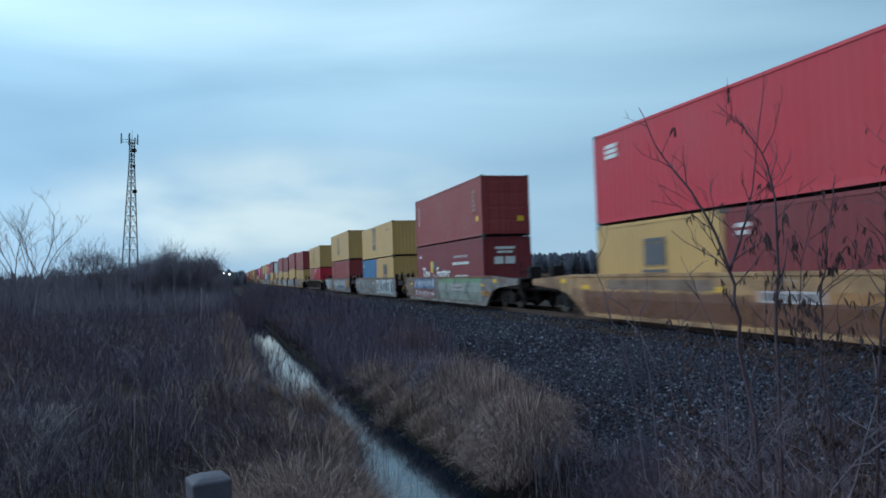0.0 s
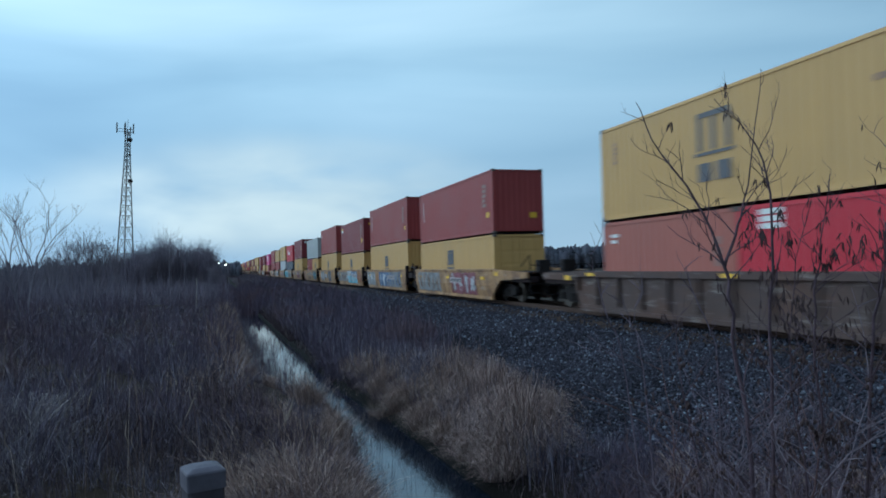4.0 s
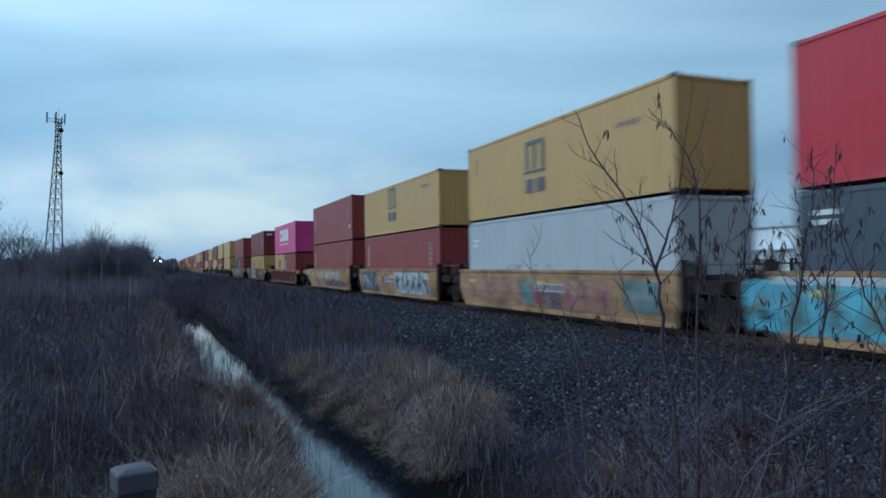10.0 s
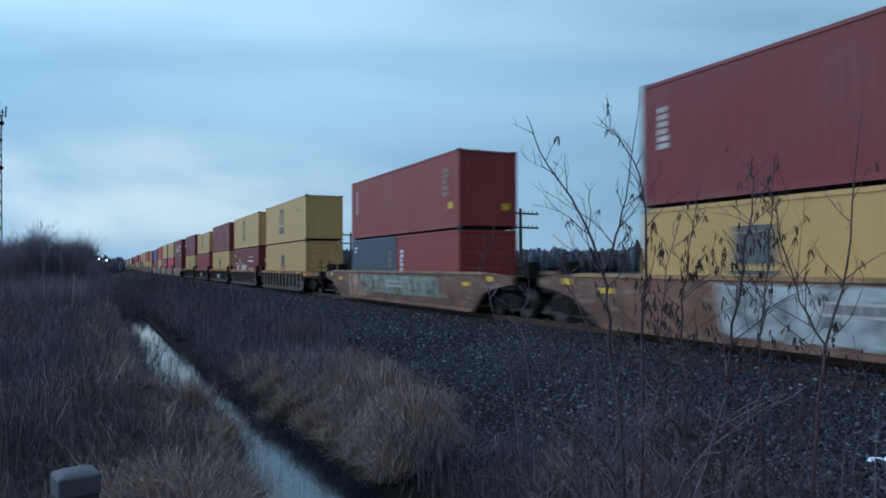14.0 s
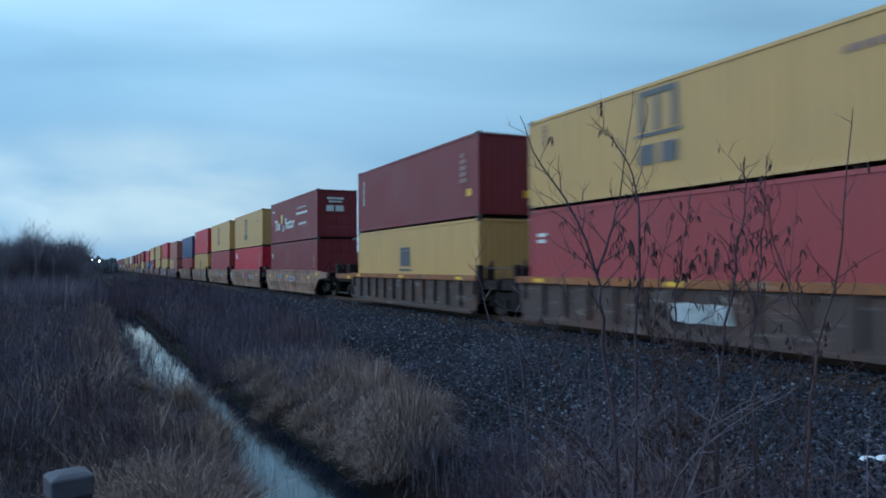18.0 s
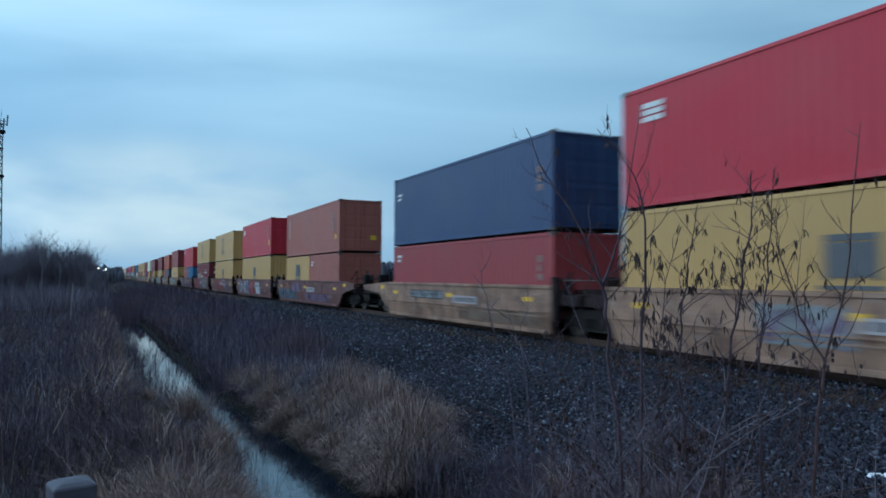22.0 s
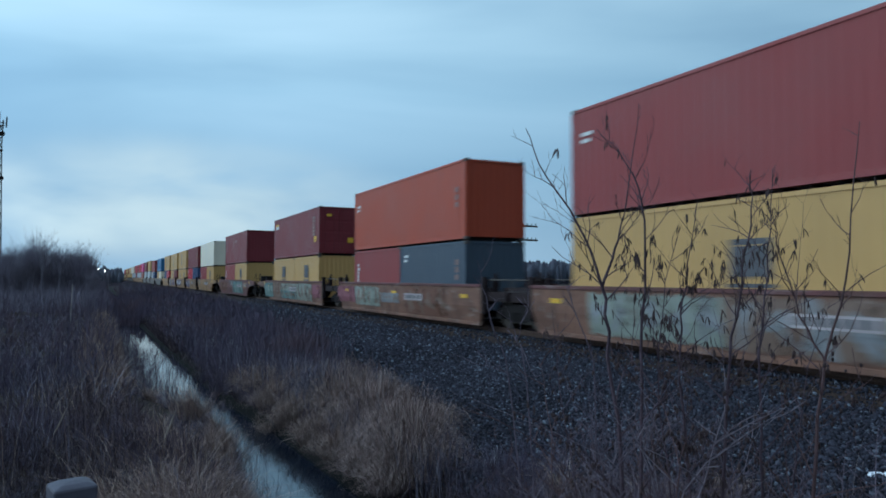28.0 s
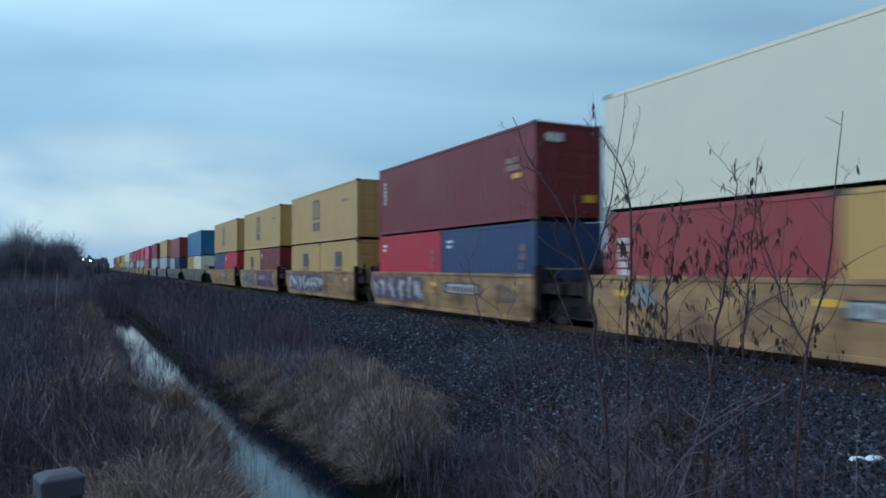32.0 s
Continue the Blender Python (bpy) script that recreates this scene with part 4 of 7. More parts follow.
def well_car(style, top, body, well_len, lead_end, trail_end, first, last, seed, graf="", patch=True):
    """One unit of a well car, its well centred on y = 0. lead_end, trail_end: distance to the joints; first, last: whether a coupler is there."""
    words = {"ochre": "faded yellow-ochre", "tan": "dusty tan", "greyish": "grimy grey", "brown": "dark brown", "rust": "rusty brown", "oxide": "dull oxide-red", "redbrown": "rusty red-brown"}[body]
    extra = " with sprayed graffiti" if graf else (" with ribbed sides" if style == "ribbed" else "")
    root = tagged(new("well_car"), f"{words} steel container well car{extra} on the rails", "railway car", "well cars of the train")
    half, zt = well_len / 2, (1.32 if style == "ribbed" else 1.42)
    wide = 0.4 if style == "ribbed" else (0.95 if well_len > 14 else 0.2)
    cuts = wide if first else 0.22, wide if last else 0.22
    for turn, (ca, cb) in ((0, cuts), (180, cuts[::-1])):
        side = cached(("well_side", style, body, top, round(well_len, 2), ca, cb), well_side(style, half, zt, ca, cb, body == "tan"), [STEEL[body], STEEL[top]])
        place("well_side", side, root, pose(0, 0, 0, 0, 0, turn))
        cap, slope = (0.19, 0.0) if style == "ribbed" else (0.1, 0.10)
        chord = cached(("top_chord", style, top, round(well_len, 2)), lambda bm: box(bm, -1.52, -1.33, -half, half, zt - cap + 0.001, zt, bevel=0.012), [STEEL[top]])
        place("top_chord", chord, root, pose(0, 0, 0, 0, 0, turn))
        sill = cached(("side_sill", style, body, round(well_len, 2), ca, cb), lambda bm: box(bm, -1.51 + slope, -1.36 + slope, -half + ca + 0.05, half - cb - 0.05, 0.04, 0.16, bevel=0.012), [STEEL[body]])
        place("side_sill", sill, root, pose(0, 0, 0, 0, 0, turn))
    bm = bmesh.new()
    box(bm, -1.35, 1.35, -half + 0.8, half - 0.8, 0.14, 0.235)
    part("floor", bm, M_DARK, root)
    for sy, reach, coupler in ((-1, lead_end, first), (1, trail_end, last)):
        bm = bmesh.new()
        ya, yb = half, max(half + 0.4, reach - (0.75 if coupler else 0.15))
        prof = [(ya - 0.9, 0.3), (ya - 0.1, 0.72), (ya + 0.25, 0.88), (yb, 0.88), (yb, 1.12), (ya + 0.1, 1.18), (ya - 0.2, zt - 0.12), (ya - 0.35, zt - 0.12), (ya - 0.45, 1.0)]
        prof = [(sy * y, z) for y, z in prof]
        for x0, x1 in ((-1.35, -0.95), (0.95, 1.35), (-0.4, 0.4)):
            a = [bm.verts.new((x0, y, z)) for y, z in prof]
            b = [bm.verts.new((x1, y, z)) for y, z in prof]
            bm.faces.new(a)
            bm.faces.new(b[::-1])
            for k in range(len(prof)):
                bm.faces.new((a[(k + 1) % len(prof)], a[k], b[k], b[(k + 1) % len(prof)]))
        y0, y1 = sorted((sy * (ya - 0.3), sy * yb))
        box(bm, -1.3, 1.3, y0, y1, *((1.24, 1.29) if coupler else (1.12, 1.17)))
        bmesh.ops.recalc_face_normals(bm, faces=bm.faces)
        part("end_platform", bm, M_GRIME, root)
        if coupler:
            low = 1.02 if style == "ribbed" else (0.72 if well_len > 14 else 0.3)      # the sides run on past the well, getting shallower
            prof = [(ya + 0.003, low), (ya + 0.9, max(low, 0.92)), (yb, 1.04), (yb, 1.27), (ya + 0.9, zt - 0.05), (ya + 0.003, zt - 0.01)]
            for side in (-1, 1):
                bm = bmesh.new()
                a = [bm.verts.new((side * 1.47, sy * y, z)) for y, z in prof]
                b = [bm.verts.new((side * 1.36, sy * y, z)) for y, z in prof]
                bm.faces.new(a)
                bm.faces.new(b[::-1])
                for k in range(len(prof)):
                    bm.faces.new((a[(k + 1) % len(prof)], a[k], b[k], b[(k + 1) % len(prof)]))
                bmesh.ops.recalc_face_normals(bm, faces=bm.faces)
                part("end_sill", bm, STEEL[top if style == "ribbed" else body], root)
            bm = bmesh.new()
            box(bm, -1.484, -1.4705, *sorted((sy * (ya + 0.25), sy * (ya + 0.65))), zt - 0.3, zt - 0.14)
            part("reflector", bm, M_STICK, root, "orange reflective plate")
            bm = bmesh.new()
            y0, y1 = sorted((sy * (yb - 0.2), sy * (reach + 0.05)))
            box(bm, -0.12, 0.12, y0, y1, 0.72, 0.92, bevel=0.02)
            box(bm, -0.2, 0.2, *sorted((sy * (reach - 0.22), sy * (reach + 0.1))), 0.68, 0.97, bevel=0.04)
            part("coupler", bm, M_DARK, root)
            for a in (-1, 1):
                bm = bmesh.new()
                for x in (1.3, 0.75):
                    tube(bm, [(a * x, sy * yb, 0.35), (a * x, sy * yb, 1.95 if x > 1 else 1.6)], 0.022, 6)
                for z in (0.45, 0.8, 1.55):
                    tube(bm, [(a * 1.3, sy * yb, z), (a * 0.75, sy * yb, z)], 0.02, 6)
                tube(bm, [(a * 1.3, sy * yb, 1.95), (a * 1.3, sy * (yb - 0.9), 1.5)], 0.02, 6)
                part("handrail", bm, M_DARK, root)
            bm = bmesh.new()
            box(bm, -0.85, -0.35, *sorted((sy * (yb - 0.5), sy * (yb - 0.12))), 1.17, 1.75, bevel=0.03)
            part("air_reservoir", bm, M_DARK, root)
            bm = bmesh.new()
            tube(bm, [(0.55, sy * (yb - 0.05), 1.17), (0.55, sy * (yb - 0.05), 1.9)], 0.05, 8)
            tube(bm, [(0.55 + 0.28 * math.cos(2 * math.pi * k / 14), sy * (yb + 0.03), 1.75 + 0.28 * math.sin(2 * math.pi * k / 14)) for k in range(15)], 0.02, 5)
            part("hand_brake", bm, M_DARK, root, "hand-brake wheel on its post")
            bogie_parts(root, sy * min(half + 0.75, reach - 1.55))
        else:
            for x in (-1.05, 1.05):
                bm = bmesh.new()
                box(bm, x - 0.1, x + 0.1, *sorted((sy * (half + 0.1), sy * (half + 0.34))), 1.17, 1.62, bevel=0.03)
                tube(bm, [(x, sy * (half + 0.22), 1.62), (x * 0.98, sy * (half + 0.3), 1.8)], (0.07, 0.03), 6)
                part("corner_guide", bm, M_GRIME, root)
            bm = bmesh.new()
            box(bm, -1.5, -1.3, *sorted((sy * (half + 0.004), sy * (half + 0.22))), 0.45, 1.66, bevel=0.02)
            part("end_post", bm, M_GRIME, root)
            for side in (-1, 1):
                bm = bmesh.new()
                tube(bm, [(side * 1.22, sy * (half + 0.05), 1.56), (side * 1.22, sy * max(half + 0.5, reach - 0.08), 1.56)], 0.02, 6)
                for y in (half + 0.08, max(half + 0.45, reach - 0.12)):
                    tube(bm, [(side * 1.22, sy * y, 1.17), (side * 1.22, sy * y, 1.56)], 0.016, 5)
                part("handrail", bm, M_CAST, root)
            if sy > 0:
                bogie_parts(root, reach)
    if patch:
        r = random.Random(seed + 5)
        for k in range(3):
            bm = bmesh.new()
            y = -half + 1.2 + k * (well_len - 2.4) / 2
            rib = style == "ribbed"
            box(bm, -1.526 if rib else -1.503, -1.5205 if rib else -1.4805, y - 0.25, y + 0.25, zt - (0.15 if rib else 0.48), zt - (0.05 if rib else 0.35))
            part("reflector", bm, M_STICK, root, "yellow reflective plate")
        if style == "ribbed":
            scrawl(root, seed, graf, True)
            return root
        bm = bmesh.new()
        y = half * r.uniform(-0.5, 0.1)
        box(bm, -1.516, -1.500, y - 0.9, y + 0.9, 0.74, 1.0)
        part("data_plate", bm, M_DULL, root, "pale lettering panel")
        bm = bmesh.new()
        for k in range(6):
            box(bm, -1.5185, -1.5165, y - 0.78 + k * 0.27, y - 0.60 + k * 0.27, 0.79, 0.95)
        tagged(part("lettering", bm, M_INK, root), kind="stuff")
    scrawl(root, seed, graf, style == "ribbed")
    return root


# S: place of the upper container's trailing end when the clip starts; upper colour, marking; lower colour(s), trailing first
U = [
    ("ochre", "smooth", "ochre", [(0.4, "brick", "col", "yellow"), (20.58, "red", "box", ("yellow", "maroon"))],
     ("0.0~1.0:rust/tan@0.17~0.9",
      "-0.02~1.02:rust@0.16~0.92 0.1~0.5:tan@0.95~1.25 0.6~0.95:orange@0.75~1.0",)),
    ("greyish", "smooth", "rust", [(43.54, "brick", "col", "maroon*"), (62.52, "yellow_", "square", ("blue", "yellow")), (82.13, "yellow", "square", "brick")],
     ("-0.13~0.04:tan 0.04~0.39:blue/white@0.7~1.38 0.04~0.39:red/white@0.2~0.72 0.47~1.0:sage/silver 0.5~1.0:green/sage@1.1~1.36 1.0~1.1:orange@0.5~0.75",
      "-0.15~0.33:silver/tan 0.35~0.55:silver/ink@0.6~1.0 0.56~1.04:white/ink",
      "-0.22~0.11:white/silver 0.0~0.12:orange@0.17~0.42 -0.2~-0.12:orange@0.3~0.6 0.12~0.27:tan 0.28~0.92:silver/white 0.45~0.8:blue/silver@0.4~0.7 0.55~0.62:orange@0.5~0.7 0.94~1.1:orange/tan@0.55~1.25",)),
    ("brown", "ribbed", "brown", [(105.3, "yellow", "square", ("salmon", "red+"))], ()),
    ("ochre", "smooth", "ochre", [(127.0, "brick", "col", "yellow_"), (142.4, "brick", "col", "yellow"), (157.5, "maroon", "flag", "yellow_"), (172.95, "brick", "small", "yellow"), (188.4, "grey", "capital", ("brick", "yellow"))],
     ("0.05~0.4:silver/tan 0.55~0.85:rose/white",
      "0.02~0.26:silver/white 0.26~0.36:orange@0.55~1.1 0.37~0.62:blue/white 0.62~0.9:silver/blue",
      "-0.02~0.43:silver/tan@0.3~1.25 0.36~0.43:white/ink@0.6~0.95 0.43~0.62:white/silver@0.6~1.36 0.43~0.83:aqua/white@0.2~0.9 0.6~0.82:blue/white@0.75~1.3 0.84~0.97:orange/rose@0.3~1.3",
      "0.02~0.13:orange@0.2~1.3 0.14~0.37:silver/white 0.39~0.58:ink@0.5~1.0 0.40~0.57:white/ink@0.56~0.94 0.62~0.8:slate/silver 0.82~0.92:orange@0.6~1.25",
      "-0.1~0.08:peach 0.14~0.32:silver@0.76~0.98 0.32~0.55:tan@0.2~0.65 0.40~0.53:silver@0.8~1.2 0.74~0.96:slate/aqua",)),
    ("ochre", "smooth", "ochre", [(207.5, "maroon", "word_end", "yellow"), (223.2, "red", "script", "slate_"), (238.8, "yellow", "square", "pale"), (254.2, "yellow_", "square", "brick"), (269.45, "brick", "col", "brick")],
     ("0.12~0.32:silver/ink@0.75~1.1 0.52~0.82:rose@0.2~1.2 0.82~0.9:white/orange@0.3~1.3 0.02~0.12:peach",
      "-0.06~0.51:aqua/teal 0.0~0.34:white@1.15~1.36 0.4~0.5:red@0.88~0.98 0.55~0.68:tan@0.5~1.2 0.69~0.8:slate@0.17~0.75 0.79~0.89:white/silver@0.3~1.15",
      "0.06~0.4:peach@0.35~1.2 0.40~0.46:sage/teal@0.25~1.2 0.46~0.51:rose@0.3~1.0 0.53~0.60:mauve/silver@0.2~0.8 0.60~0.80:peach/rose@0.2~1.15 0.84~0.95:teal/silver@0.3~1.2",
      "0.04~0.3:slate/silver 0.36~0.5:rose@0.72~1.05 0.54~0.92:white/slate 0.93~0.98:orange@0.4~1.1",
      "0.2~0.8:cream@0.74~1.25 0.45~0.9:mauve@0.2~0.6 0.9~0.97:orange@0.3~1.2",)),
    ("redbrown", "ribbed", "redtop", [(289.82, "pink", "block3", ("yellow", "brick"))], ()),
    ("rust", "smooth", "ochre", [(310.77, "maroon", "word_end", ("yellow", "yellow"))],
     ("0.23~0.52:white/silver 0.54~0.79:rust 0.8~1.0:slate/silver 1.0~1.08:orange@0.8~1.3",)),
    ("rust", "smooth", "tan", [(332.6, "brick", "col", ("slate", "brick"))],
     ("0.05~0.3:peach/tan 0.2~0.88:sage/tan@0.4~1.25",)),
    ("brown", "ribbed", "orangetop", [(354.1, "yellow", "square", "yellow"), (369.4, "yellow", "square", "maroon*"), (384.65, "maroon", "col", "yellow"), (399.9, "yellow_", "square", "crimson"), (415.2, "maroon", "col", "yellow")],
     ("",
      "",
      "0.50~0.64:white/silver@0.35~0.8",
      "0.50~0.62:white@0.4~0.85",
      "",)),
    ("tan", "smooth", "tan", [(434.65, "maroon", "slogan", "maroon"), (449.9, "yellow", "square", "red+"), (465.15, "yellow", "square", "crimson"), (480.2, "red", "box", "yellow"), (495.4, "navy", "small", "crimson_")],
     ("0.1~0.3:tan@0.3~0.65 0.3~0.42:silver@0.85~1.15",
      "-0.02~0.03:white@0.3~1.2 0.1~0.4:tan@0.7~1.2 0.5~0.75:rose@0.75~1.2",
      "-0.02~0.03:teal@0.3~1.2 0.3~0.55:tan@0.2~0.65 0.55~0.65:silver@0.75~1.3",
      "0.9~1.0:silver@0.2~0.9 0.35~0.5:silver/mauve@0.4~1.2 0.6~0.75:tan@0.2~1.2",
      "0.22~0.46:ink@0.82~1.16 0.225~0.455:silver/ink@0.86~1.12 0.55~0.95:tan@0.2~0.65",)),
    ("oxide", "smooth", "oxide", [(515.65, "salmon", "col", ("yellow", "salmon")), (533.1, "red", "box", "yellow"), (550.5, "yellow", "square", "yellow"), (568.0, "yellow", "square", "maroon*"), (585.4, "red", "box", ("salmon", "blue"))],
     ("-0.05~0.32:slate@0.17~0.85 0.02~0.2:rust@0.88~1.3 0.25~0.4:mauve@0.7~1.25 0.5~0.9:mauve@0.2~0.66",
      "0.03~0.12:silver/mauve 0.12~0.24:mauve/silver 0.24~0.29:cream 0.29~0.32:silver/mauve 0.32~0.35:blue 0.35~0.375:white/blue 0.375~0.41:mauve 0.42~0.66:red 0.64~0.76:white@0.2~1.2 0.77~0.84:silver/red@0.5~0.8",
      "0.25~0.62:red@0.2~1.25 0.58~0.74:silver@1.15~1.34 0.63~0.74:rose/white@0.4~1.1 0.74~0.93:slate/rose@0.17~1.05 0.93~1.1:orange@0.7~1.0",
      "-0.05~0.56:red/rose 0.57~0.60:rust@0.2~1.2 0.60~0.67:silver/mauve@0.2~1.25 0.68~0.95:silver/tan@0.2~1.3",
      "-0.1~0.1:silver/tan 0.28~0.5:tan/silver 0.55~0.85:rose@0.6~1.25 0.2~0.9:mauve@0.17~0.6",)),
    ("rust", "smooth", "oxide", [(608.2, "brick", "small", "yellow"), (626.7, "orange", "small", ("brick", "slate")), (645.5, "maroon", "flag", ("yellow", "yellow"))],
     ("0.1~0.45:sage/silver 0.45~0.9:tan/silver",
      "-0.12~0.1:rose@0.4~1.25 0.10~0.36:sage/tan@0.3~1.25 0.38~0.55:silver/tan@0.55~1.0 0.6~0.9:rust/tan",
      "-0.13~0.1:teal/sage 0.12~0.3:tan/rust 0.3~0.64:teal/tan@0.2~0.8 0.3~0.64:sage/tan@0.75~1.25 0.66~0.93:sage/tan 0.95~1.08:rose@0.4~1.25",)),
    ("oxide", "smooth", "oxide", [(669.0, "maroon", "smear", ("brick", "yellow"))],
     ("0.54~0.95:teal/sage 0.40~0.53:silver/rust@0.9~1.3 -0.1~0.3:rust@0.3~1.2 1.0~1.1:orange/white@0.7~1.2",)),
    ("ochre", "smooth", "ochre", [(689.9, "white", "none", ("crimson", "yellow")), (705.2, "maroon", "word_end", ("red", "navy")), (720.3, "yellow", "square", ("yellow", "yellow")), (735.6, "yellow", "square", ("yellow", "maroon")), (751.0, "yellow", "square", ("navy", "red"))],
     ("0.13~0.18:silver@0.7~1.25 0.52~0.76:ink@0.72~1.1 0.53~0.75:white/ink@0.77~1.05 0.8~0.95:peach@0.3~0.9",
      "0.02~0.42:mauve/white@0.25~1.3 0.56~0.76:ink@0.7~1.1 0.57~0.75:white/ink@0.75~1.05 0.84~0.92:tan@0.5~1.1",
      "0.05~0.6:mauve/white@0.25~1.3",
      "0.1~0.4:silver/mauve 0.5~0.9:mauve",
      "",)),
    ("greyish", "smooth", "greyish", [(772.9, "blue", "small", ("yellow", "white"))], ()),
    ("greyish", "smooth", "ochre", [(794.5, "brick", "small", ("pale", "navy")), (812.5, "yellow", "square", "pale"), (831.5, "maroon", "small", "pale")], ()),
    ("ochre", "smooth", "ochre", [(851.5, "pink", "none", "salmon"), (867.0, "red", "none", "pale"), (882.4, "brick", "none", "pale"), (897.8, "red", "none", "maroon"), (913.2, "salmon", "none", "pale")], ()),
    ("greyish", "smooth", "ochre", [(934.0, "white", "none", "pale"), (949.4, "white", "none", "yellow"), (964.8, "yellow", "none", "yellow"), (980.2, "yellow", "none", "yellow"), (995.6, "maroon", "none", "yellow")], ()),
    ("ochre", "smooth", "ochre", [(1016.0, "yellow", "none", "yellow"), (1031.4, "yellow", "none", "brick"), (1046.8, "brick", "none", "yellow"), (1062.2, "red", "none", "yellow"), (1077.6, "maroon", "none", "pale")], ()),
]
L40, L20, HC, STD, DECK = 12.19, 6.06, 2.896, 2.591, 0.36
MOVING = []   # thing, y at the start, z


def carried_unit(thing, y, z):
    MOVING.append((thing, y, z))
    return thing


def build_train():
    rnd = random.Random(11)
    seed = 0
    centres = [[s - L40 / 2 for s, *_ in u[3]] for u in U]
    for g, (body, style, top, units, graf) in enumerate(U):
        cs = centres[g]
        for k, (s, col, mark, lower) in enumerate(units):
            c = cs[k]
            near = s < 760
            first, last = k == 0, k == len(units) - 1
            prev = cs[k - 1] if k else (centres[g - 1][-1] if g else c - 20.5)
            nxt = cs[k + 1] if not last else (centres[g + 1][0] if g + 1 < len(U) else c + 20.5)
            lead, trail = (c - prev) / 2, (nxt - c) / 2
            gap = min(x for x in ([nxt - c] if not last else []) + ([c - prev] if not first else []) or [17.0])
            well_len = max(12.75, min(gap - 2.55, 15.4))
            if first and last:      # a car of its own, with a longer well
                well_len = min(15.4 if style == "ribbed" else 16.7, 2 * min(lead, trail) - 3.9)
            pick = graf[k] if k < len(graf) else ""
            seed += 1
            deck = DECK - (0.12 if style == "ribbed" and len(units) == 1 else 0.0)
            carried_unit(well_car(style, top, body, well_len, lead, trail, first, last, seed, pick, near), c, 0.0)
            # lower boxes
            pieces = [(lower, L40, 0.0)] if isinstance(lower, str) else [(lower[0], L20, 3.06), (lower[1], L20, -3.06)]
            low_h = STD if (not isinstance(lower, str) or lower[-1] == "_") and "^" not in "".join(lower) else HC
            for name, ln, off in pieces:
                tone = name.rstrip("*+^_")
                door = rnd.random() < 0.45
                box_ = container(tone, ln, low_h, door, False)
                kind = {"*": "slogan", "+": "box"}.get(name[-1]) or {"yellow": "tank", "brick": "mesh" if ln == L20 else "col", "crimson": "mesh" if ln == L20 else "small", "maroon": "small", "pale": "panel"}.get(tone, "small")
                if near:
                    decals(box_, kind, ln, low_h, door)
                carried_unit(box_, c + off, deck)
            up_h = STD if col[-1] == "_" or col == "grey" else HC
            col = col.rstrip("_")
            door = rnd.random() < 0.4 and col != "white"
            up = container(col, L40, up_h, door, col == "white")
            if mark != "none" and near:
                decals(up, mark, L40, up_h, door)
            carried_unit(up, c, deck + low_h + 0.028)


def run(t):
    """Metres that the train has gone after t seconds."""
    return 21.125 * t - 0.00774 * (t * t - 32 * t)


build_train()


# ---- distance: tower, trees, poles, warehouse ----
def lattice_tower():
    root = tagged(new("radio_mast"), "tall grey lattice radio mast with antennas at its top", "radio mast")
    height, wide, narrow = 37.0, 4.0, 1.15
    w = lambda z: wide + (narrow - wide) * min(1.0, z / 31.0)  # noqa: E731
    corners = [(math.cos(a), math.sin(a)) for a in (radians(100), radians(220), radians(340))]
    at = lambda k, z: Vector((corners[k][0] * w(z) * 0.577, corners[k][1] * w(z) * 0.577, z))  # noqa: E731
    for k in range(3):
        bm = bmesh.new()
        tube(bm, [at(k, z) for z in (0, 10, 20, 31, height - 1.0)], (0.17, 0.15, 0.13, 0.11, 0.10), 7)
        part("leg", bm, M_GALV, root)
    z, k = 0.0, 0
    while z < height - 2:
        step = max(1.25, w(z) * 0.95)
        for i in range(3):
            j = (i + 1) % 3
            mid = (at(i, z + step) + at(j, z + step)) / 2
            for p, q in ((at(i, z), mid), (at(j, z), mid), (at(i, z + step), at(j, z + step))):
                bm = bmesh.new()
                tube(bm, [p, q], 0.055, 4)
                part("brace", bm, M_GALV, root)
        z += step
    for a, r, hgt in ((10, 1.2, 2.4), (130, 1.2, 2.4), (250, 1.2, 2.4), (185, 2.3, 2.4), (70, 1.3, 1.8)):
        bm = bmesh.new()
        x, y = r * math.cos(radians(a)), r * math.sin(radians(a))
        box(bm, x - 0.14, x + 0.14, y - 0.12, y + 0.12, height - 1.9, height - 1.9 + hgt, bevel=0.04)
        tube(bm, [(0, 0, height - 0.9), (x, y, height - 0.9)], 0.06, 5)
        tube(bm, [(0, 0, height - 1.5), (x, y, height - 1.5)], 0.06, 5)
        part("panel_antenna", bm, M_GALV, root)
    bm = bmesh.new()
    tube(bm, [(0, 0, height - 3), (0, 0, height + 1.5)], 0.05, 5)
    part("whip_antenna", bm, M_GALV, root)
    for z, r in ((height - 3.4, 0.55), (24.0, 0.5), (30.0, 0.3)):
        bm = bmesh.new()
        tube(bm, [(w(z) * 0.5, -0.4, z), (w(z) * 0.5, -0.75, z)], (r, r * 0.8), 12)
        part("dish", bm, M_DARK, root, "dark drum-shaped dish")
    root.matrix_world = pose(-22.0, 178.5, -1.0, 0, 2.0, 0)
    return root


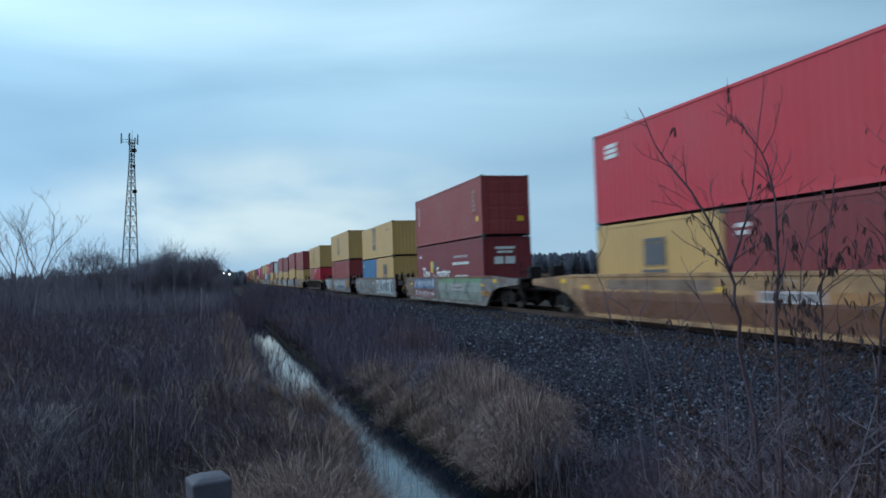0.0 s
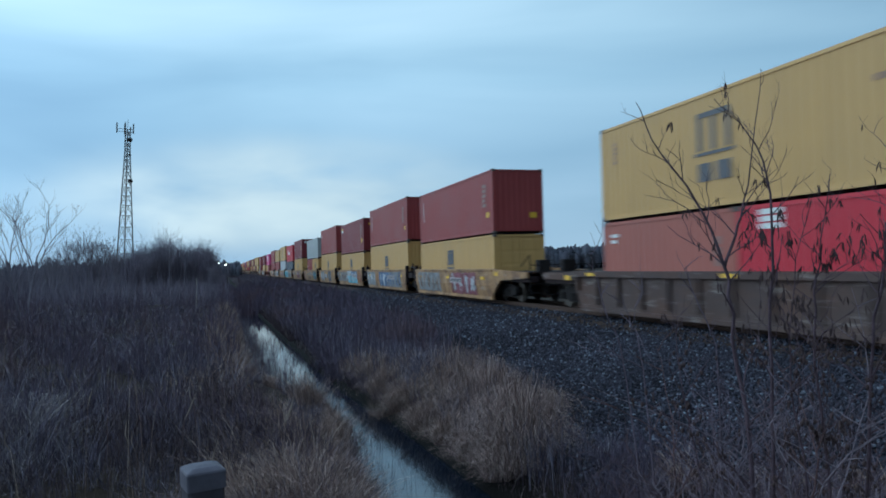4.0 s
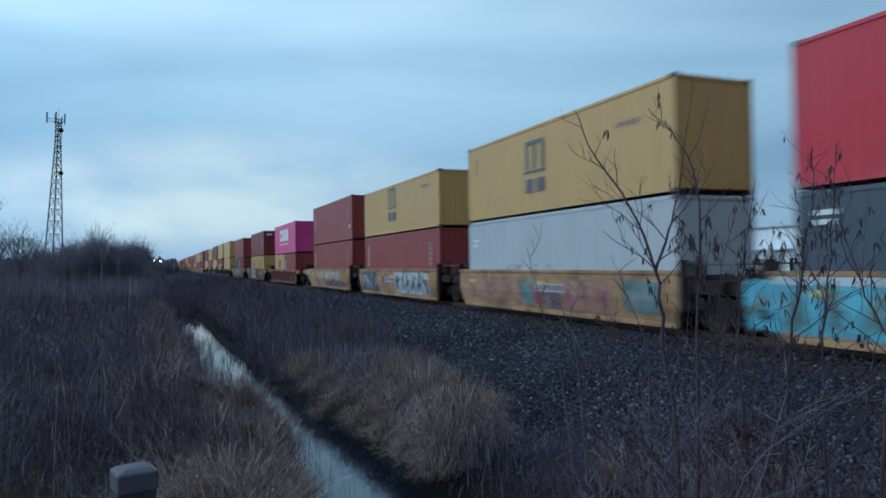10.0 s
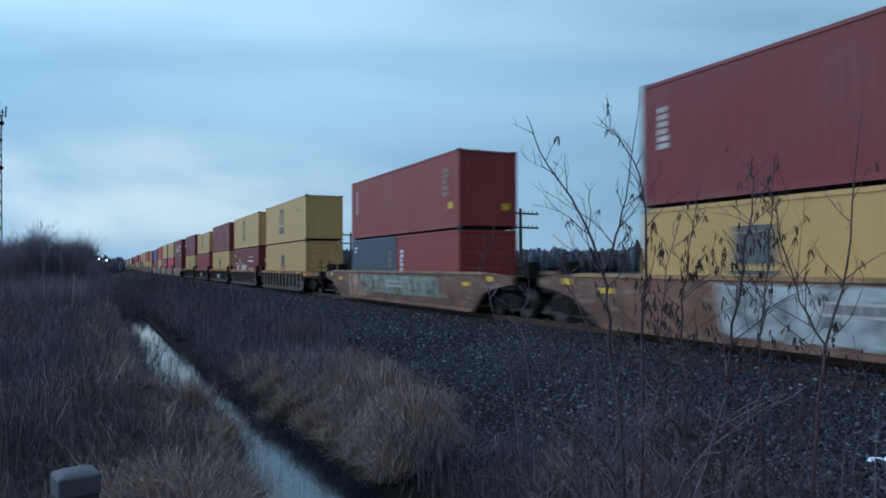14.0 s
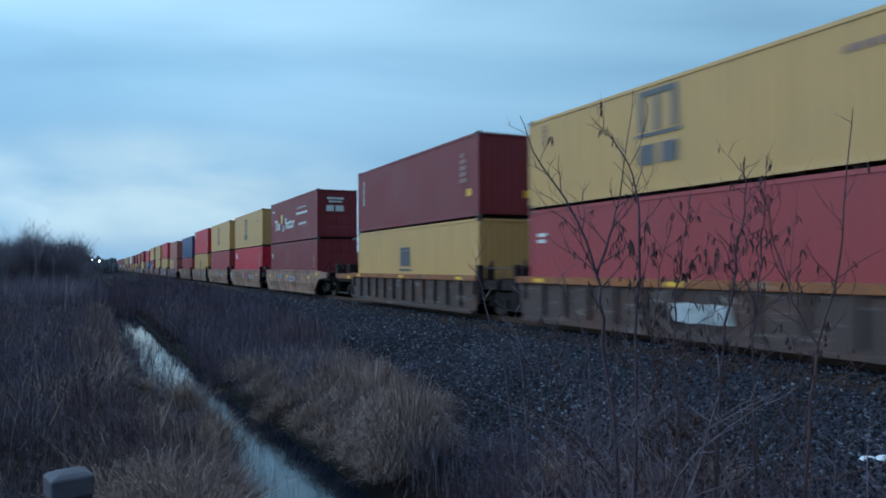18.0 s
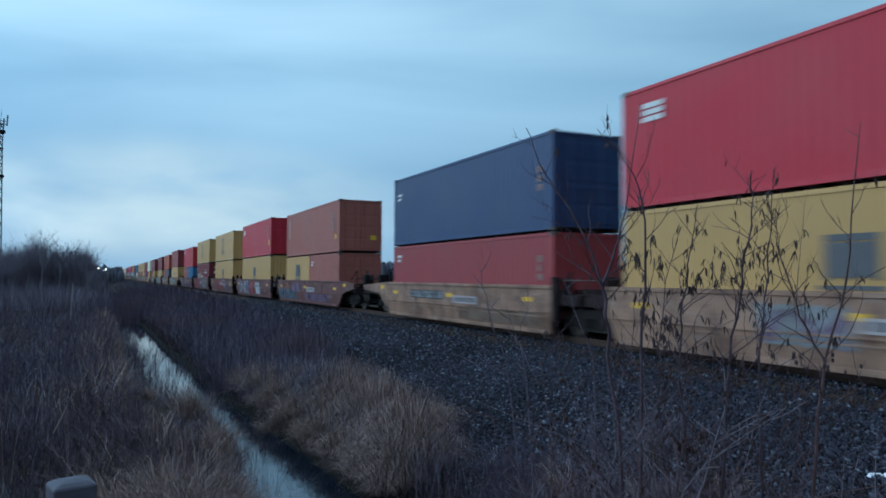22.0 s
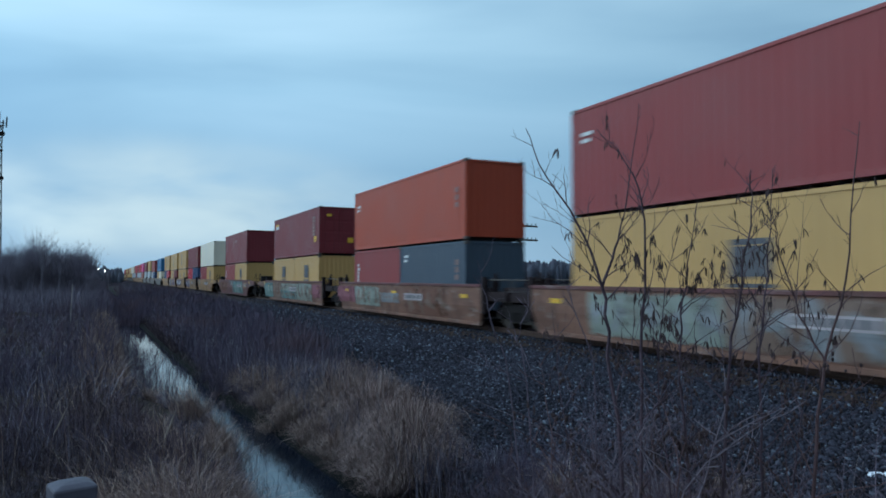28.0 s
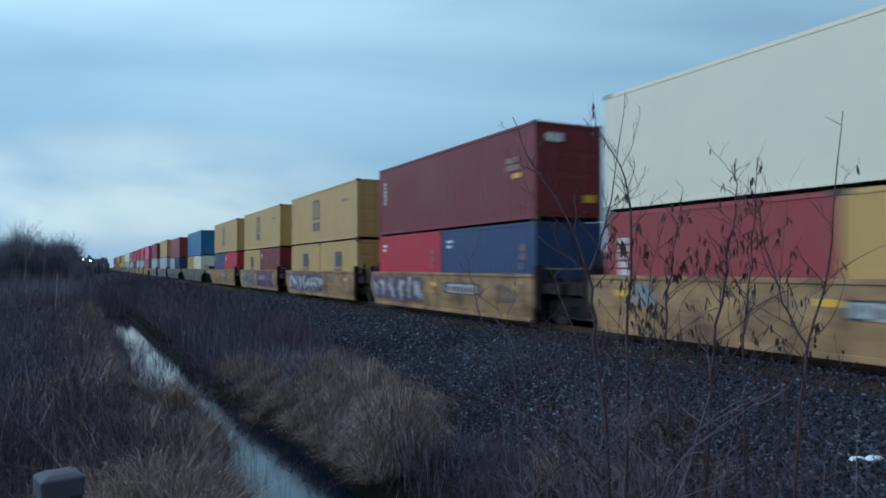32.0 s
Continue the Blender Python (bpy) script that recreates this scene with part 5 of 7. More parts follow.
def limb(bm, p, d, length, r, depth, rnd, spread):
    """A crooked branch that forks again and again into fine twigs."""
    pts, q, dd = [p], p.copy(), d.normalized()
    n = 4 if depth > 1 else 3
    for k in range(n):
        dd = (dd + Vector((rnd.uniform(-1, 1), rnd.uniform(-1, 1), rnd.uniform(-0.35, 0.75))) * 0.24).normalized()
        q = q + dd * length / n
        pts.append(q.copy())
    tube(bm, pts, [r * (1 - 0.6 * k / n) for k in range(n + 1)], 5 if depth > 2 else 3, caps=False)
    if depth == 0:
        return
    turn = rnd.uniform(0, 6.28)
    for k in range(rnd.randint(3, 5)):
        s = rnd.uniform(0.25, 1.0)
        i = min(n - 1, int(s * n))
        b = pts[i].lerp(pts[i + 1], s * n - i)
        turn += 2.4 + rnd.uniform(-0.5, 0.5)
        side = Vector((math.cos(turn), math.sin(turn), rnd.uniform(0.0, 0.7))).normalized()
        limb(bm, b, dd + side * spread, length * rnd.uniform(0.4, 0.66) * (1.15 - 0.35 * s), r * 0.5, depth - 1, rnd, spread)


def bare_tree(name, seed, height, stems, label, depth=3, limbs=0, slim=1.0):
    rnd = random.Random(seed)
    root = tagged(new(name), label, "tree", "bare trees beyond the field")
    bm = bmesh.new()
    bases = []
    for k in range(stems):
        a = rnd.uniform(0, 6.28)
        d = Vector((math.cos(a) * 0.28, math.sin(a) * 0.28, 1)) if stems > 1 else Vector((0.03, 0, 1))
        top = d.normalized() * height * rnd.uniform(0.4, 0.55)
        tube(bm, [(0, 0, -0.3), top * 0.5, top], [f * slim * height / stems ** 0.5 for f in (0.022, 0.017, 0.011)], 7, caps=False)
        bases.append((top, d))
    part("trunk", bm, M_TREE, root)
    bm = bmesh.new()
    for top, d in bases:
        for k in range(limbs or (5 if stems > 2 else 9)):
            side = Vector((rnd.uniform(-1, 1), rnd.uniform(-1, 1), rnd.uniform(0.2, 0.9)))
            limb(bm, top * rnd.uniform(0.45, 1.0), d + side * 0.8, height * rnd.uniform(0.28, 0.48), 0.009 * slim * height / stems ** 0.5, depth, rnd, 0.75)
    part("crown", bm, M_TREE, root)
    return root


def scrub_top(az):
    """Height of the scrub's ragged upper edge by bearing."""
    return np.interp(az, [-40, -20, -12, -8, -6.6, -5.5, -4.8, -4.2, -3.7, -3.15, -2.4, -1.6, -1.1, -0.6, -0.1, 0.4],
                     [3.4, 3.6, 4.2, 4.3, 4.8, 5.4, 5.8, 6.6, 5.8, 5.0, 5.4, 6.0, 5.2, 3.8, 2.6, 2.0])


def build_trees():
    kinds = [bare_tree("bare_shrub", 3, 6.0, 5, "leafless many-stemmed thicket shrub at the field's edge", 2, 7), bare_tree("bare_tree", 5, 8.5, 1, "leafless deciduous tree with fine grey twigs", 3, 7, 0.6),
             bare_tree("bare_shrub", 8, 5.0, 6, "leafless dense grey-brown thicket shrub", 2, 7), bare_tree("bare_tree", 13, 7.0, 2, "leafless forked tree with fine grey twigs", 3, 6, 0.6),
             bare_tree("bare_tree", 21, 6.0, 2, "sparse leafless young tree with crooked thin branches", 3, 5, 0.6)]
    tall = (6.6, 8.5, 5.6, 7.4, 6.0)
    rnd = random.Random(4)
    rows = [(-13.4, 36, 4, 1.12), (-15.9, 44, 4, 0.5), (-13.0, 60, 1, 0.4), (-11.6, 70, 1, 0.55), (-10.7, 76, 3, 0.86), (-9.3, 82, 1, 0.86), (-8.7, 84, 3, 0.84), (-7.7, 88, 1, 0.62),
            (-4.25, 112, 1, 0.84), (-4.6, 116, 3, 0.86), (-1.6, 118, 0, 0.98), (0.35, 210, 1, 0.7), (-10.4, 78, 1, 0.8), (-10.1, 80, 3, 0.85), (-8.7, 80, 1, 0.8), (-8.4, 83, 3, 0.85), (-9.1, 85, 0, 0.8), (-11.3, 74, 0, 0.75), (-7.7, 92, 0, 0.85), (-12.3, 80, 2, 0.8), (-17.5, 60, 1, 0.7), (-19.5, 66, 3, 0.7)]
    for az in np.arange(-36, -7, 0.9):      # a thin belt beyond the rough field
        k = rnd.choice((0, 2, 3, 2, 1))
        rows.append((az + rnd.uniform(-0.4, 0.4), rnd.uniform(105, 150), k, rnd.uniform(0.55, 0.9)))
    for n in range(80):      # the thick clump west of the line's far end
        az, k = min(-0.2, rnd.uniform(-7.4, -0.2) - abs(rnd.gauss(0, 0.7))), rnd.choice((0, 2, 0, 2, 3, 1))
        rows.append((az, rnd.uniform(95, 128), k, float(scrub_top(az)) / tall[k] * rnd.uniform(0.9, 1.3)))
    for n in range(26):
        rows.append((rnd.uniform(-34, -7), rnd.uniform(85, 125), rnd.choice((0, 2, 2)), rnd.uniform(0.40, 0.62)))
    used = set()
    for az, d, k, s in rows:
        x, y = d * math.sin(radians(az)), d * math.cos(radians(az))
        m = pose(x, y, float(land(x, y)), 0, 0, rnd.uniform(0, 360))
        ob = kinds[k] if k not in used else copy_thing(kinds[k], m)
        used.add(k)
        ob.matrix_basis = m
        ob.scale = (s, s, s)


def spindles(n, sampler, h0, h1, w0, w1, seed, conical=False):
    """Far trees as slim tapering crowns with ragged rims."""
    r = np.random.default_rng(seed)
    x, y = sampler(r, n)
    n = len(x)
    h, w = r.uniform(h0, h1, n) * r.uniform(0.7, 1.0, n), r.uniform(w0, w1, n)
    z0 = land(x, y)
    k = 6
    ang = np.arange(k) * 2 * np.pi / k
    lv = [(0.0, 0.25), (0.15, 1.0), (0.5, 0.62), (1.0, 0.03)] if conical else [(0.0, 0.3), (0.35, 0.9), (0.8, 1.0), (1.0, 0.4)]
    vs = []
    for f, g in lv:
        rr = w[:, None] * g * r.uniform(0.45, 1.25, (n, k))
        vs.append(np.stack([x[:, None] + rr * np.cos(ang), y[:, None] + rr * np.sin(ang), (z0 + h * f)[:, None] + r.uniform(-0.08, 0.08, (n, k)) * h[:, None] * (f > 0)], -1))
    v = np.stack(vs, 1).reshape(-1, 3)
    base = (np.arange(n) * 4 * k)[:, None, None]
    lev = (np.arange(3) * k)[None, :, None]
    i = np.arange(k)[None, None, :]
    j = (np.arange(k) + 1) % k
    a, b = base + lev + i, base + lev + j[None, None, :]
    q = np.stack([a, b, b + k, a + k], -1).reshape(-1, 4)
    return v, q


def polar(az0, az1, d0, d1):
    def f(r, n):
        a, d = np.radians(r.uniform(az0, az1, n)), r.uniform(d0, d1, n)
        return d * np.sin(a), d * np.cos(a)
    return f


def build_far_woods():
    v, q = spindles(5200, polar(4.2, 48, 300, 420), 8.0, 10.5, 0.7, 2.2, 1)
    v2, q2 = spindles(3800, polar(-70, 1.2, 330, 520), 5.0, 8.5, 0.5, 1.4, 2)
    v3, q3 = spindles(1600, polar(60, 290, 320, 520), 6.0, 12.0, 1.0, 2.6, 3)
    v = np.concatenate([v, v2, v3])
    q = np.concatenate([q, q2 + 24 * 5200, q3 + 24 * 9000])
    tagged(new("far_woods", soup("far_woods", v, q, M_HAZED_WOOD)), "distant leafless woods along the horizon", "woods", kind="stuff")
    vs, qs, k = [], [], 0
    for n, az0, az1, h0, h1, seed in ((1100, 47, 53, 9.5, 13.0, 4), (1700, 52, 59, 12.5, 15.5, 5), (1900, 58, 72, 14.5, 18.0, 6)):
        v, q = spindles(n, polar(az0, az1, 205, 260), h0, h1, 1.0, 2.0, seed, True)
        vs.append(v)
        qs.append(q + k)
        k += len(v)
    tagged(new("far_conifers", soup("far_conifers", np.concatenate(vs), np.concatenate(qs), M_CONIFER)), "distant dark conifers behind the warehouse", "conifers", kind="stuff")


def utility_pole():
    root = tagged(new("utility_pole"), "old wooden utility pole with two long crossarms", "utility pole", "poles along the line")
    bm = bmesh.new()
    tube(bm, [(0, 0, -0.5), (0, 0, 3.5), (0, 0, 6.35)], (0.13, 0.115, 0.09), 10)
    part("pole", bm, M_POLE, root)
    for z in (6.05, 5.15):
        bm = bmesh.new()
        box(bm, -1.6, 1.6, 0.09, 0.18, z - 0.055, z + 0.055, bevel=0.01)
        arm = part("crossarm", bm, M_POLE, root)
        for x in (-1.45, -1.1, -0.75, -0.4, 0.4, 0.75, 1.1, 1.45):
            bm = bmesh.new()
            tube(bm, [(x, 0.135, z + 0.055), (x, 0.135, z + 0.11), (x, 0.135, z + 0.18)], (0.018, 0.04, 0.025), 7)
            part("insulator", bm, M_GLASSY, arm)
    return root


def build_poles():
    p = utility_pole()
    for k in range(-1, 8):
        m = pose(23.85, 38.6 + 34.5 * k, -1.1, 0, 0, 8)
        ob = copy_thing(p, m) if k >= 0 else p
        ob.matrix_basis = m


def build_warehouse():
    a, b = Vector((76.6, 79.3, -1.2)), Vector((79.0, 52.7, -1.2))
    along = (b - a).normalized()
    root = tagged(new("warehouse"), "long low white metal-clad warehouse with loading docks", "warehouse")
    ang = math.degrees(math.atan2(along.y, along.x))
    root.matrix_world = pose(a.x, a.y, a.z, 0, 0, ang)
    ln, dp, h = 26.7, 7.0, 7.1
    ln0 = 0.0
    bm = bmesh.new()
    box(bm, ln0, ln, 0, 0.25, 0, h)
    part("front_wall", bm, M_WALL, root)
    bm = bmesh.new()
    box(bm, ln, ln + 0.25, 0, dp, 0, h - 0.01)
    part("end_wall", bm, M_WALLB, root, "end wall with its shade put into a pale blue cladding colour")
    bm = bmesh.new()
    box(bm, ln0, ln0 + 0.25, 0.25, dp, 0, h - 0.01)
    box(bm, ln0, ln, dp, dp + 0.25, 0, h - 0.01)
    part("back_wall", bm, M_WALL, root)
    bm = bmesh.new()
    box(bm, ln0 - 0.2, ln + 0.45, -0.2, dp + 0.3, h, h + 0.28)
    part("roof", bm, M_ROOF, root)
    bm = bmesh.new()
    box(bm, ln0, ln, -0.02, -0.004, 0, 2.65)
    part("plinth", bm, M_ROOF, root, "slate-grey lower wall band")
    bm = bmesh.new()
    box(bm, ln + 0.254, ln + 0.27, 0, dp, 0, 2.65)
    part("plinth", bm, M_ROOF, root, "slate-grey lower wall band")
    for k in range(6):
        x = ln0 + 2.2 + k * 4.4
        bm = bmesh.new()
        box(bm, x, x + 2.7, -0.05, -0.022, 1.3, 2.75)
        part("dock_door", bm, M_WALL if k % 3 == 1 else M_WALLB, root)
        bm = bmesh.new()
        box(bm, x - 0.3, x + 3.0, -1.3, -0.006, 4.15, 4.35)
        part("canopy", bm, M_WALLB, root)
        if k % 3 != 1:
            continue
        for x0 in (x - 0.25, x + 2.7):
            bm = bmesh.new()
            box(bm, x0, x0 + 0.25, -0.35, -0.022, 1.2, 2.95)
            part("dock_bumper", bm, M_DARK, root)
    for k in range(26):
        bm = bmesh.new()
        x = ln0 + 0.5 + k * 1.05
        box(bm, x, x + 0.05, -0.035, -0.004, 4.45, h - 0.05)
        part("cladding_rib", bm, M_WALL, root)
    bm = bmesh.new()
    box(bm, ln + 0.272, ln + 0.3, 4.2, 5.2, 0.1, 2.2)
    part("door", bm, M_GLASSY, root)


def parked_car(x, y, turn, mat, label):
    root = tagged(new("parked_car"), label, "car", "cars parked by the warehouse")
    bm = bmesh.new()
    prof = [(-2.2, 0.35), (-2.25, 0.8), (-1.6, 0.95), (-1.0, 1.45), (0.7, 1.48), (1.35, 1.0), (2.15, 0.85), (2.25, 0.4)]
    a = [bm.verts.new((-0.85, p, z)) for p, z in prof]
    b = [bm.verts.new((0.85, p, z)) for p, z in prof]
    bm.faces.new(a[::-1])
    bm.faces.new(b)
    for k in range(8):
        bm.faces.new((a[k], a[(k + 1) % 8], b[(k + 1) % 8], b[k]))
    bmesh.ops.recalc_face_normals(bm, faces=bm.faces)
    part("body", bm, mat, root)
    bm = bmesh.new()
    for s in (-1, 1):
        q = [(s * 0.856, -1.35, 0.98), (s * 0.856, -0.9, 1.38), (s * 0.856, 0.62, 1.4), (s * 0.856, 1.1, 1.02)]
        bm.faces.new([bm.verts.new(c) for c in q])
    part("side_window", bm, M_GLASSY, root)
    for s in (-0.8, 0.8):
        for p in (-1.4, 1.4):
            bm = bmesh.new()
            tube(bm, [(s - 0.1, p, 0.32), (s + 0.1, p, 0.32)], 0.32, 14)
            part("wheel", bm, M_DARK, root)
    root.matrix_world = pose(x, y, float(land(x, y)) + 0.01, 0, 0, turn)


def far_lamps():
    for x, y, z in ((0.6, 300, 4.1), (-1.9, 302, 4.6)):
        root = tagged(new("street_lamp"), "far street lamp already lit at dusk", "street lamp", "lit lamps far down the line")
        bm = bmesh.new()
        tube(bm, [(0, 0, -1), (0, 0, z)], (0.09, 0.06), 6)
        part("pole", bm, M_GALV, root)
        bm = bmesh.new()
        bmesh.ops.create_icosphere(bm, subdivisions=2, radius=0.24 if x > 0 else 0.19, matrix=Matrix.Translation((0, -0.3, z)))
        part("lamp_head", bm, M_LAMP, root, "glowing lamp head")
        root.matrix_world = pose(x, y, 0)


lattice_tower()
build_trees()
build_far_woods()
build_poles()
build_warehouse()
for args in ((66, 62, 40, PAINTS["maroon"], "dark red car parked before the warehouse"), (72, 58, 40, PAINTS["white"], "white car parked before the warehouse"), (78, 51, 40, PAINTS["white"], "white car parked before the warehouse"), (60, 66, 40, M_DARK, "black car parked before the warehouse")):
    parked_car(*args)
far_lamps()


# ---- plants and small things beside the road ----
def blades(x, y, h, w, lean, r, curl=1.0, z=None, az=None):
    """Arching dry blades, three faces each, on the ground at x, y."""
    n = len(x)
    a = r.uniform(0, 2 * np.pi, n) if az is None else az
    t = r.uniform(0, 2 * np.pi, n)
    z = land(x, y) - 0.03 if z is None else z
    vs = []
    for s, ww in ((0, 1.0), (0.4, 0.8), (0.75, 0.5), (1.0, 0.08)):
        off = lean * s ** (1 + curl)
        up = h * (s - 0.22 * (lean / np.maximum(h, 0.01)) * s ** 2)
        px, py, pz = x + np.cos(a) * off, y + np.sin(a) * off, z + up
        for sg in (-1, 1):
            vs.append(np.stack([px + sg * ww * w * np.cos(t), py + sg * ww * w * np.sin(t), pz], -1))
    v = np.stack(vs, 1).reshape(-1, 3)
    base = (np.arange(n) * 8)[:, None]
    q = np.concatenate([base + np.array([[2 * k, 2 * k + 1, 2 * k + 3, 2 * k + 2]]) for k in range(3)], 1).reshape(-1, 4)
    return v, q


def fan(r, n, d0, d1, az0, az1):
    d = d0 * (d1 / d0) ** r.random(n)
    a = np.radians(r.uniform(az0, az1, n))
    return d * np.sin(a), d * np.cos(a), d


def clumped(x, y, r, scale, cut):
    f = np.sin(x * scale + 2.1 * np.sin(y * scale * 0.7)) + np.sin(y * scale * 1.3 + 1.7 * np.sin(x * scale * 0.9))
    return f + r.uniform(-1, 1, len(x)) > cut


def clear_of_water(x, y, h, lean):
    """True for growth below the eye's sight line to the water's west edge."""
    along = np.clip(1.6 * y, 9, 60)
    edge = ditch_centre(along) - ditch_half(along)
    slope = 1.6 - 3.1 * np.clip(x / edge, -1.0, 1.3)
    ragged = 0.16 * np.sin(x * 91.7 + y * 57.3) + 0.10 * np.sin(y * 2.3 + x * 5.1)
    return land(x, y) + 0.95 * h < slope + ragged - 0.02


def patchy(x, y):
    """Taller and lower patches of growth."""
    return 0.86 + 0.2 * np.sin(x * 0.8 + 1.9 * np.sin(y * 0.45)) + 0.2 * np.sin(y * 1.3 + x * 2.1) + 0.22 * np.sin(x * 4.3 - y * 2.9 + 1.5 * np.sin(y * 1.7))


def hollow(x, y):
    """The growth is thin and low in a hollow near the post."""
    return 1.0 - 0.62 * np.exp(-((x + 0.75) / 0.9) ** 2 - ((y - 7.8) / 1.5) ** 2)


def tufts(cx, cy, n, h, spread, r):
    """Blades gathered in tufts that part from their middle; gives x, y, h, lean, azimuth."""
    m = len(cx)
    x = np.repeat(cx, n) + r.normal(0, 0.35, m * n) * np.repeat(spread, n)
    y = np.repeat(cy, n) + r.normal(0, 0.35, m * n) * np.repeat(spread, n)
    az = np.arctan2(y - np.repeat(cy, n), x - np.repeat(cx, n)) + r.normal(0, 0.8, m * n)
    hh = np.repeat(h, n) * r.uniform(0.3, 1.1, m * n)
    lean = hh * np.abs(r.normal(0.25, 0.35, m * n)) + np.repeat(r.uniform(0.0, 0.5, m), n) * hh
    flat = r.random(m * n) < 0.16
    lean, hh = np.where(flat, hh * 1.2, lean), np.where(flat, hh * 0.55, hh)
    return x, y, hh, lean, az


def sprays(x, y, h, w, lean, r, twigs):
    """Weed stems, each with thin side twigs in its upper half."""
    n = len(x)
    az = r.uniform(0, 2 * np.pi, n)
    z = land(x, y) - 0.03
    v, q = blades(x, y, h, w, lean, r, 0.6, z, az)
    s = r.uniform(0.3, 0.95, (n, twigs))
    off = lean[:, None] * s ** 1.6
    up = h[:, None] * (s - 0.22 * (lean / np.maximum(h, 0.01))[:, None] * s ** 2)
    tx, ty, tz = (x[:, None] + np.cos(az)[:, None] * off).ravel(), (y[:, None] + np.sin(az)[:, None] * off).ravel(), (z[:, None] + up).ravel()
    l = (h[:, None] * (1.15 - s) * r.uniform(0.15, 0.6, (n, twigs))).ravel()
    v2, q2 = blades(tx, ty, l * r.uniform(0.3, 1.1, len(l)), np.repeat(w * 0.6, twigs), l * r.uniform(0.2, 1.0, len(l)), r, 0.1, tz)
    return np.concatenate([v, v2]), np.concatenate([q, q2 + len(v)])


def west_of_ditch(x, y, m):
    yc = np.clip(y, 2, 60)
    return x < ditch_centre(yc) - ditch_half(yc) - m


def build_grass():
    r = np.random.default_rng(21)
    # brown grass in tufts all over the rough field
    cx, cy, d = fan(r, 17500, 3.0, 95, -62, 16)
    k = west_of_ditch(cx, cy, 0.05) & clumped(cx, cy, r, 1.1, -0.75) & ((d > 3.4) | (np.abs(cx + 0.1) > 0.7))
    cx, cy, d = cx[k], cy[k], d[k]
    x, y, h, lean, az = tufts(cx, cy, 12, r.uniform(0.4, 1.0, len(cx)) * np.where(d < 5, 0.75, 1.0) * patchy(cx, cy) * hollow(cx, cy), 0.14 + 0.012 * d, r)
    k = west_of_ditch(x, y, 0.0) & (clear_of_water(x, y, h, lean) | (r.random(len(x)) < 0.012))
    x, y, h, lean, az = x[k], y[k], h[k], lean[k], az[k]
    v, q = blades(x, y, h, np.clip(0.0005 * np.hypot(x, y), 0.0015, 0.018), lean, r, 0.8, az=az)
    tagged(new("dry_grass", soup("dry_grass", v, q, M_FIELD)), "tangled dry purple-brown grass of the rough field", "grass", kind="stuff")
    # fairer grass in patches and along the near ditch bank
    cx, cy, d = fan(r, 5200, 3.2, 30, -58, 17)
    near = np.abs(cx - (ditch_centre(np.clip(cy, 2, 60)) - 1.5)) < np.interp(cy, [3, 9, 16, 30], [1.5, 1.1, 0.7, 0.4])
    pale = np.sin(cx * 0.62 + 0.9) + np.sin(cy * 0.5 + 1.4 * np.sin(cx * 0.4)) > 1.05
    k = west_of_ditch(cx, cy, 0.05) & (near | (pale & (d > 7) & (r.random(len(cx)) < 0.4))) & ((d > 3.6) | (np.abs(cx + 0.1) > 0.7))
    cx, cy, d = cx[k], cy[k], d[k]
    x, y, h, lean, az = tufts(cx, cy, 20, r.uniform(0.35, 0.95, len(cx)) * np.where(d < 5, 0.8, 1.0), 0.14 + 0.012 * d, r)
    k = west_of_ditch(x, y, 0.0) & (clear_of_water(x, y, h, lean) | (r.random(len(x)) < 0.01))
    x, y, h, lean, az = x[k], y[k], h[k], lean[k], az[k]
    v, q = blades(x, y, h, np.clip(0.00045 * np.hypot(x, y), 0.0015, 0.008), lean * 1.3, r, 1.0, az=az)
    tagged(new("straw_grass", soup("straw_grass", v, q, M_STRAW)), "straw-coloured dry grass in loose patches by the ditch", "grass", kind="stuff")
    # branching stems of last year's weeds, taller, thicker farther off
    x, y, d = fan(r, 17000, 4.4, 60, -62, 8)
    bx, by, bd = fan(r, 420, 6.0, 75, -62, 8)      # bushier clumps
    x, y = np.concatenate([x, np.repeat(bx, 36) + r.normal(0, 1, 420 * 36) * np.repeat(0.12 + 0.012 * bd, 36)]), np.concatenate([y, np.repeat(by, 36) + r.normal(0, 1, 420 * 36) * np.repeat(0.12 + 0.012 * bd, 36)])
    bushy = np.concatenate([np.ones(len(d)), np.repeat(r.uniform(0.8, 1.55, 420), 36)])
    d = np.hypot(x, y)
    k = west_of_ditch(x, y, 0.25) & clumped(x, y, r, 0.55, -0.7)
    x, y, d = x[k], y[k], d[k]
    h = bushy[k] * r.uniform(0.5, 1.3, len(x)) * np.clip(d / 22, 0.62, 1.15) * patchy(x + 3.0, y) * hollow(x, y)
    lean = h * np.abs(r.normal(0.1, 0.28, len(x)))
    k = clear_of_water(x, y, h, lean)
    x, y, d, h, lean = x[k], y[k], d[k], h[k], lean[k]
    v, q = sprays(x, y, h, np.clip(0.0004 * d, 0.0013, 0.011), lean, r, 6)
    x, y, d = fan(r, 34000, 52, 128, -62, 4)
    k = x < 0.4
    x, y, d = x[k], y[k], d[k]
    h = r.uniform(0.7, 2.1, len(x)) * patchy(x * 0.4, y * 0.3)
    v1, q1 = blades(x, y, h, r.uniform(0.012, 0.03, len(x)), h * np.abs(r.normal(0.1, 0.3, len(x))), r)
    # pale dead stalks standing among them
    x4, y4, d4 = fan(r, 420, 5.0, 34, -58, 10)
    k = x4 < ditch_centre(np.clip(y4, 2, 60)) - 0.9
    x4, y4, d4 = x4[k], y4[k], d4[k]
    h4 = r.uniform(0.6, 1.3, len(x4))
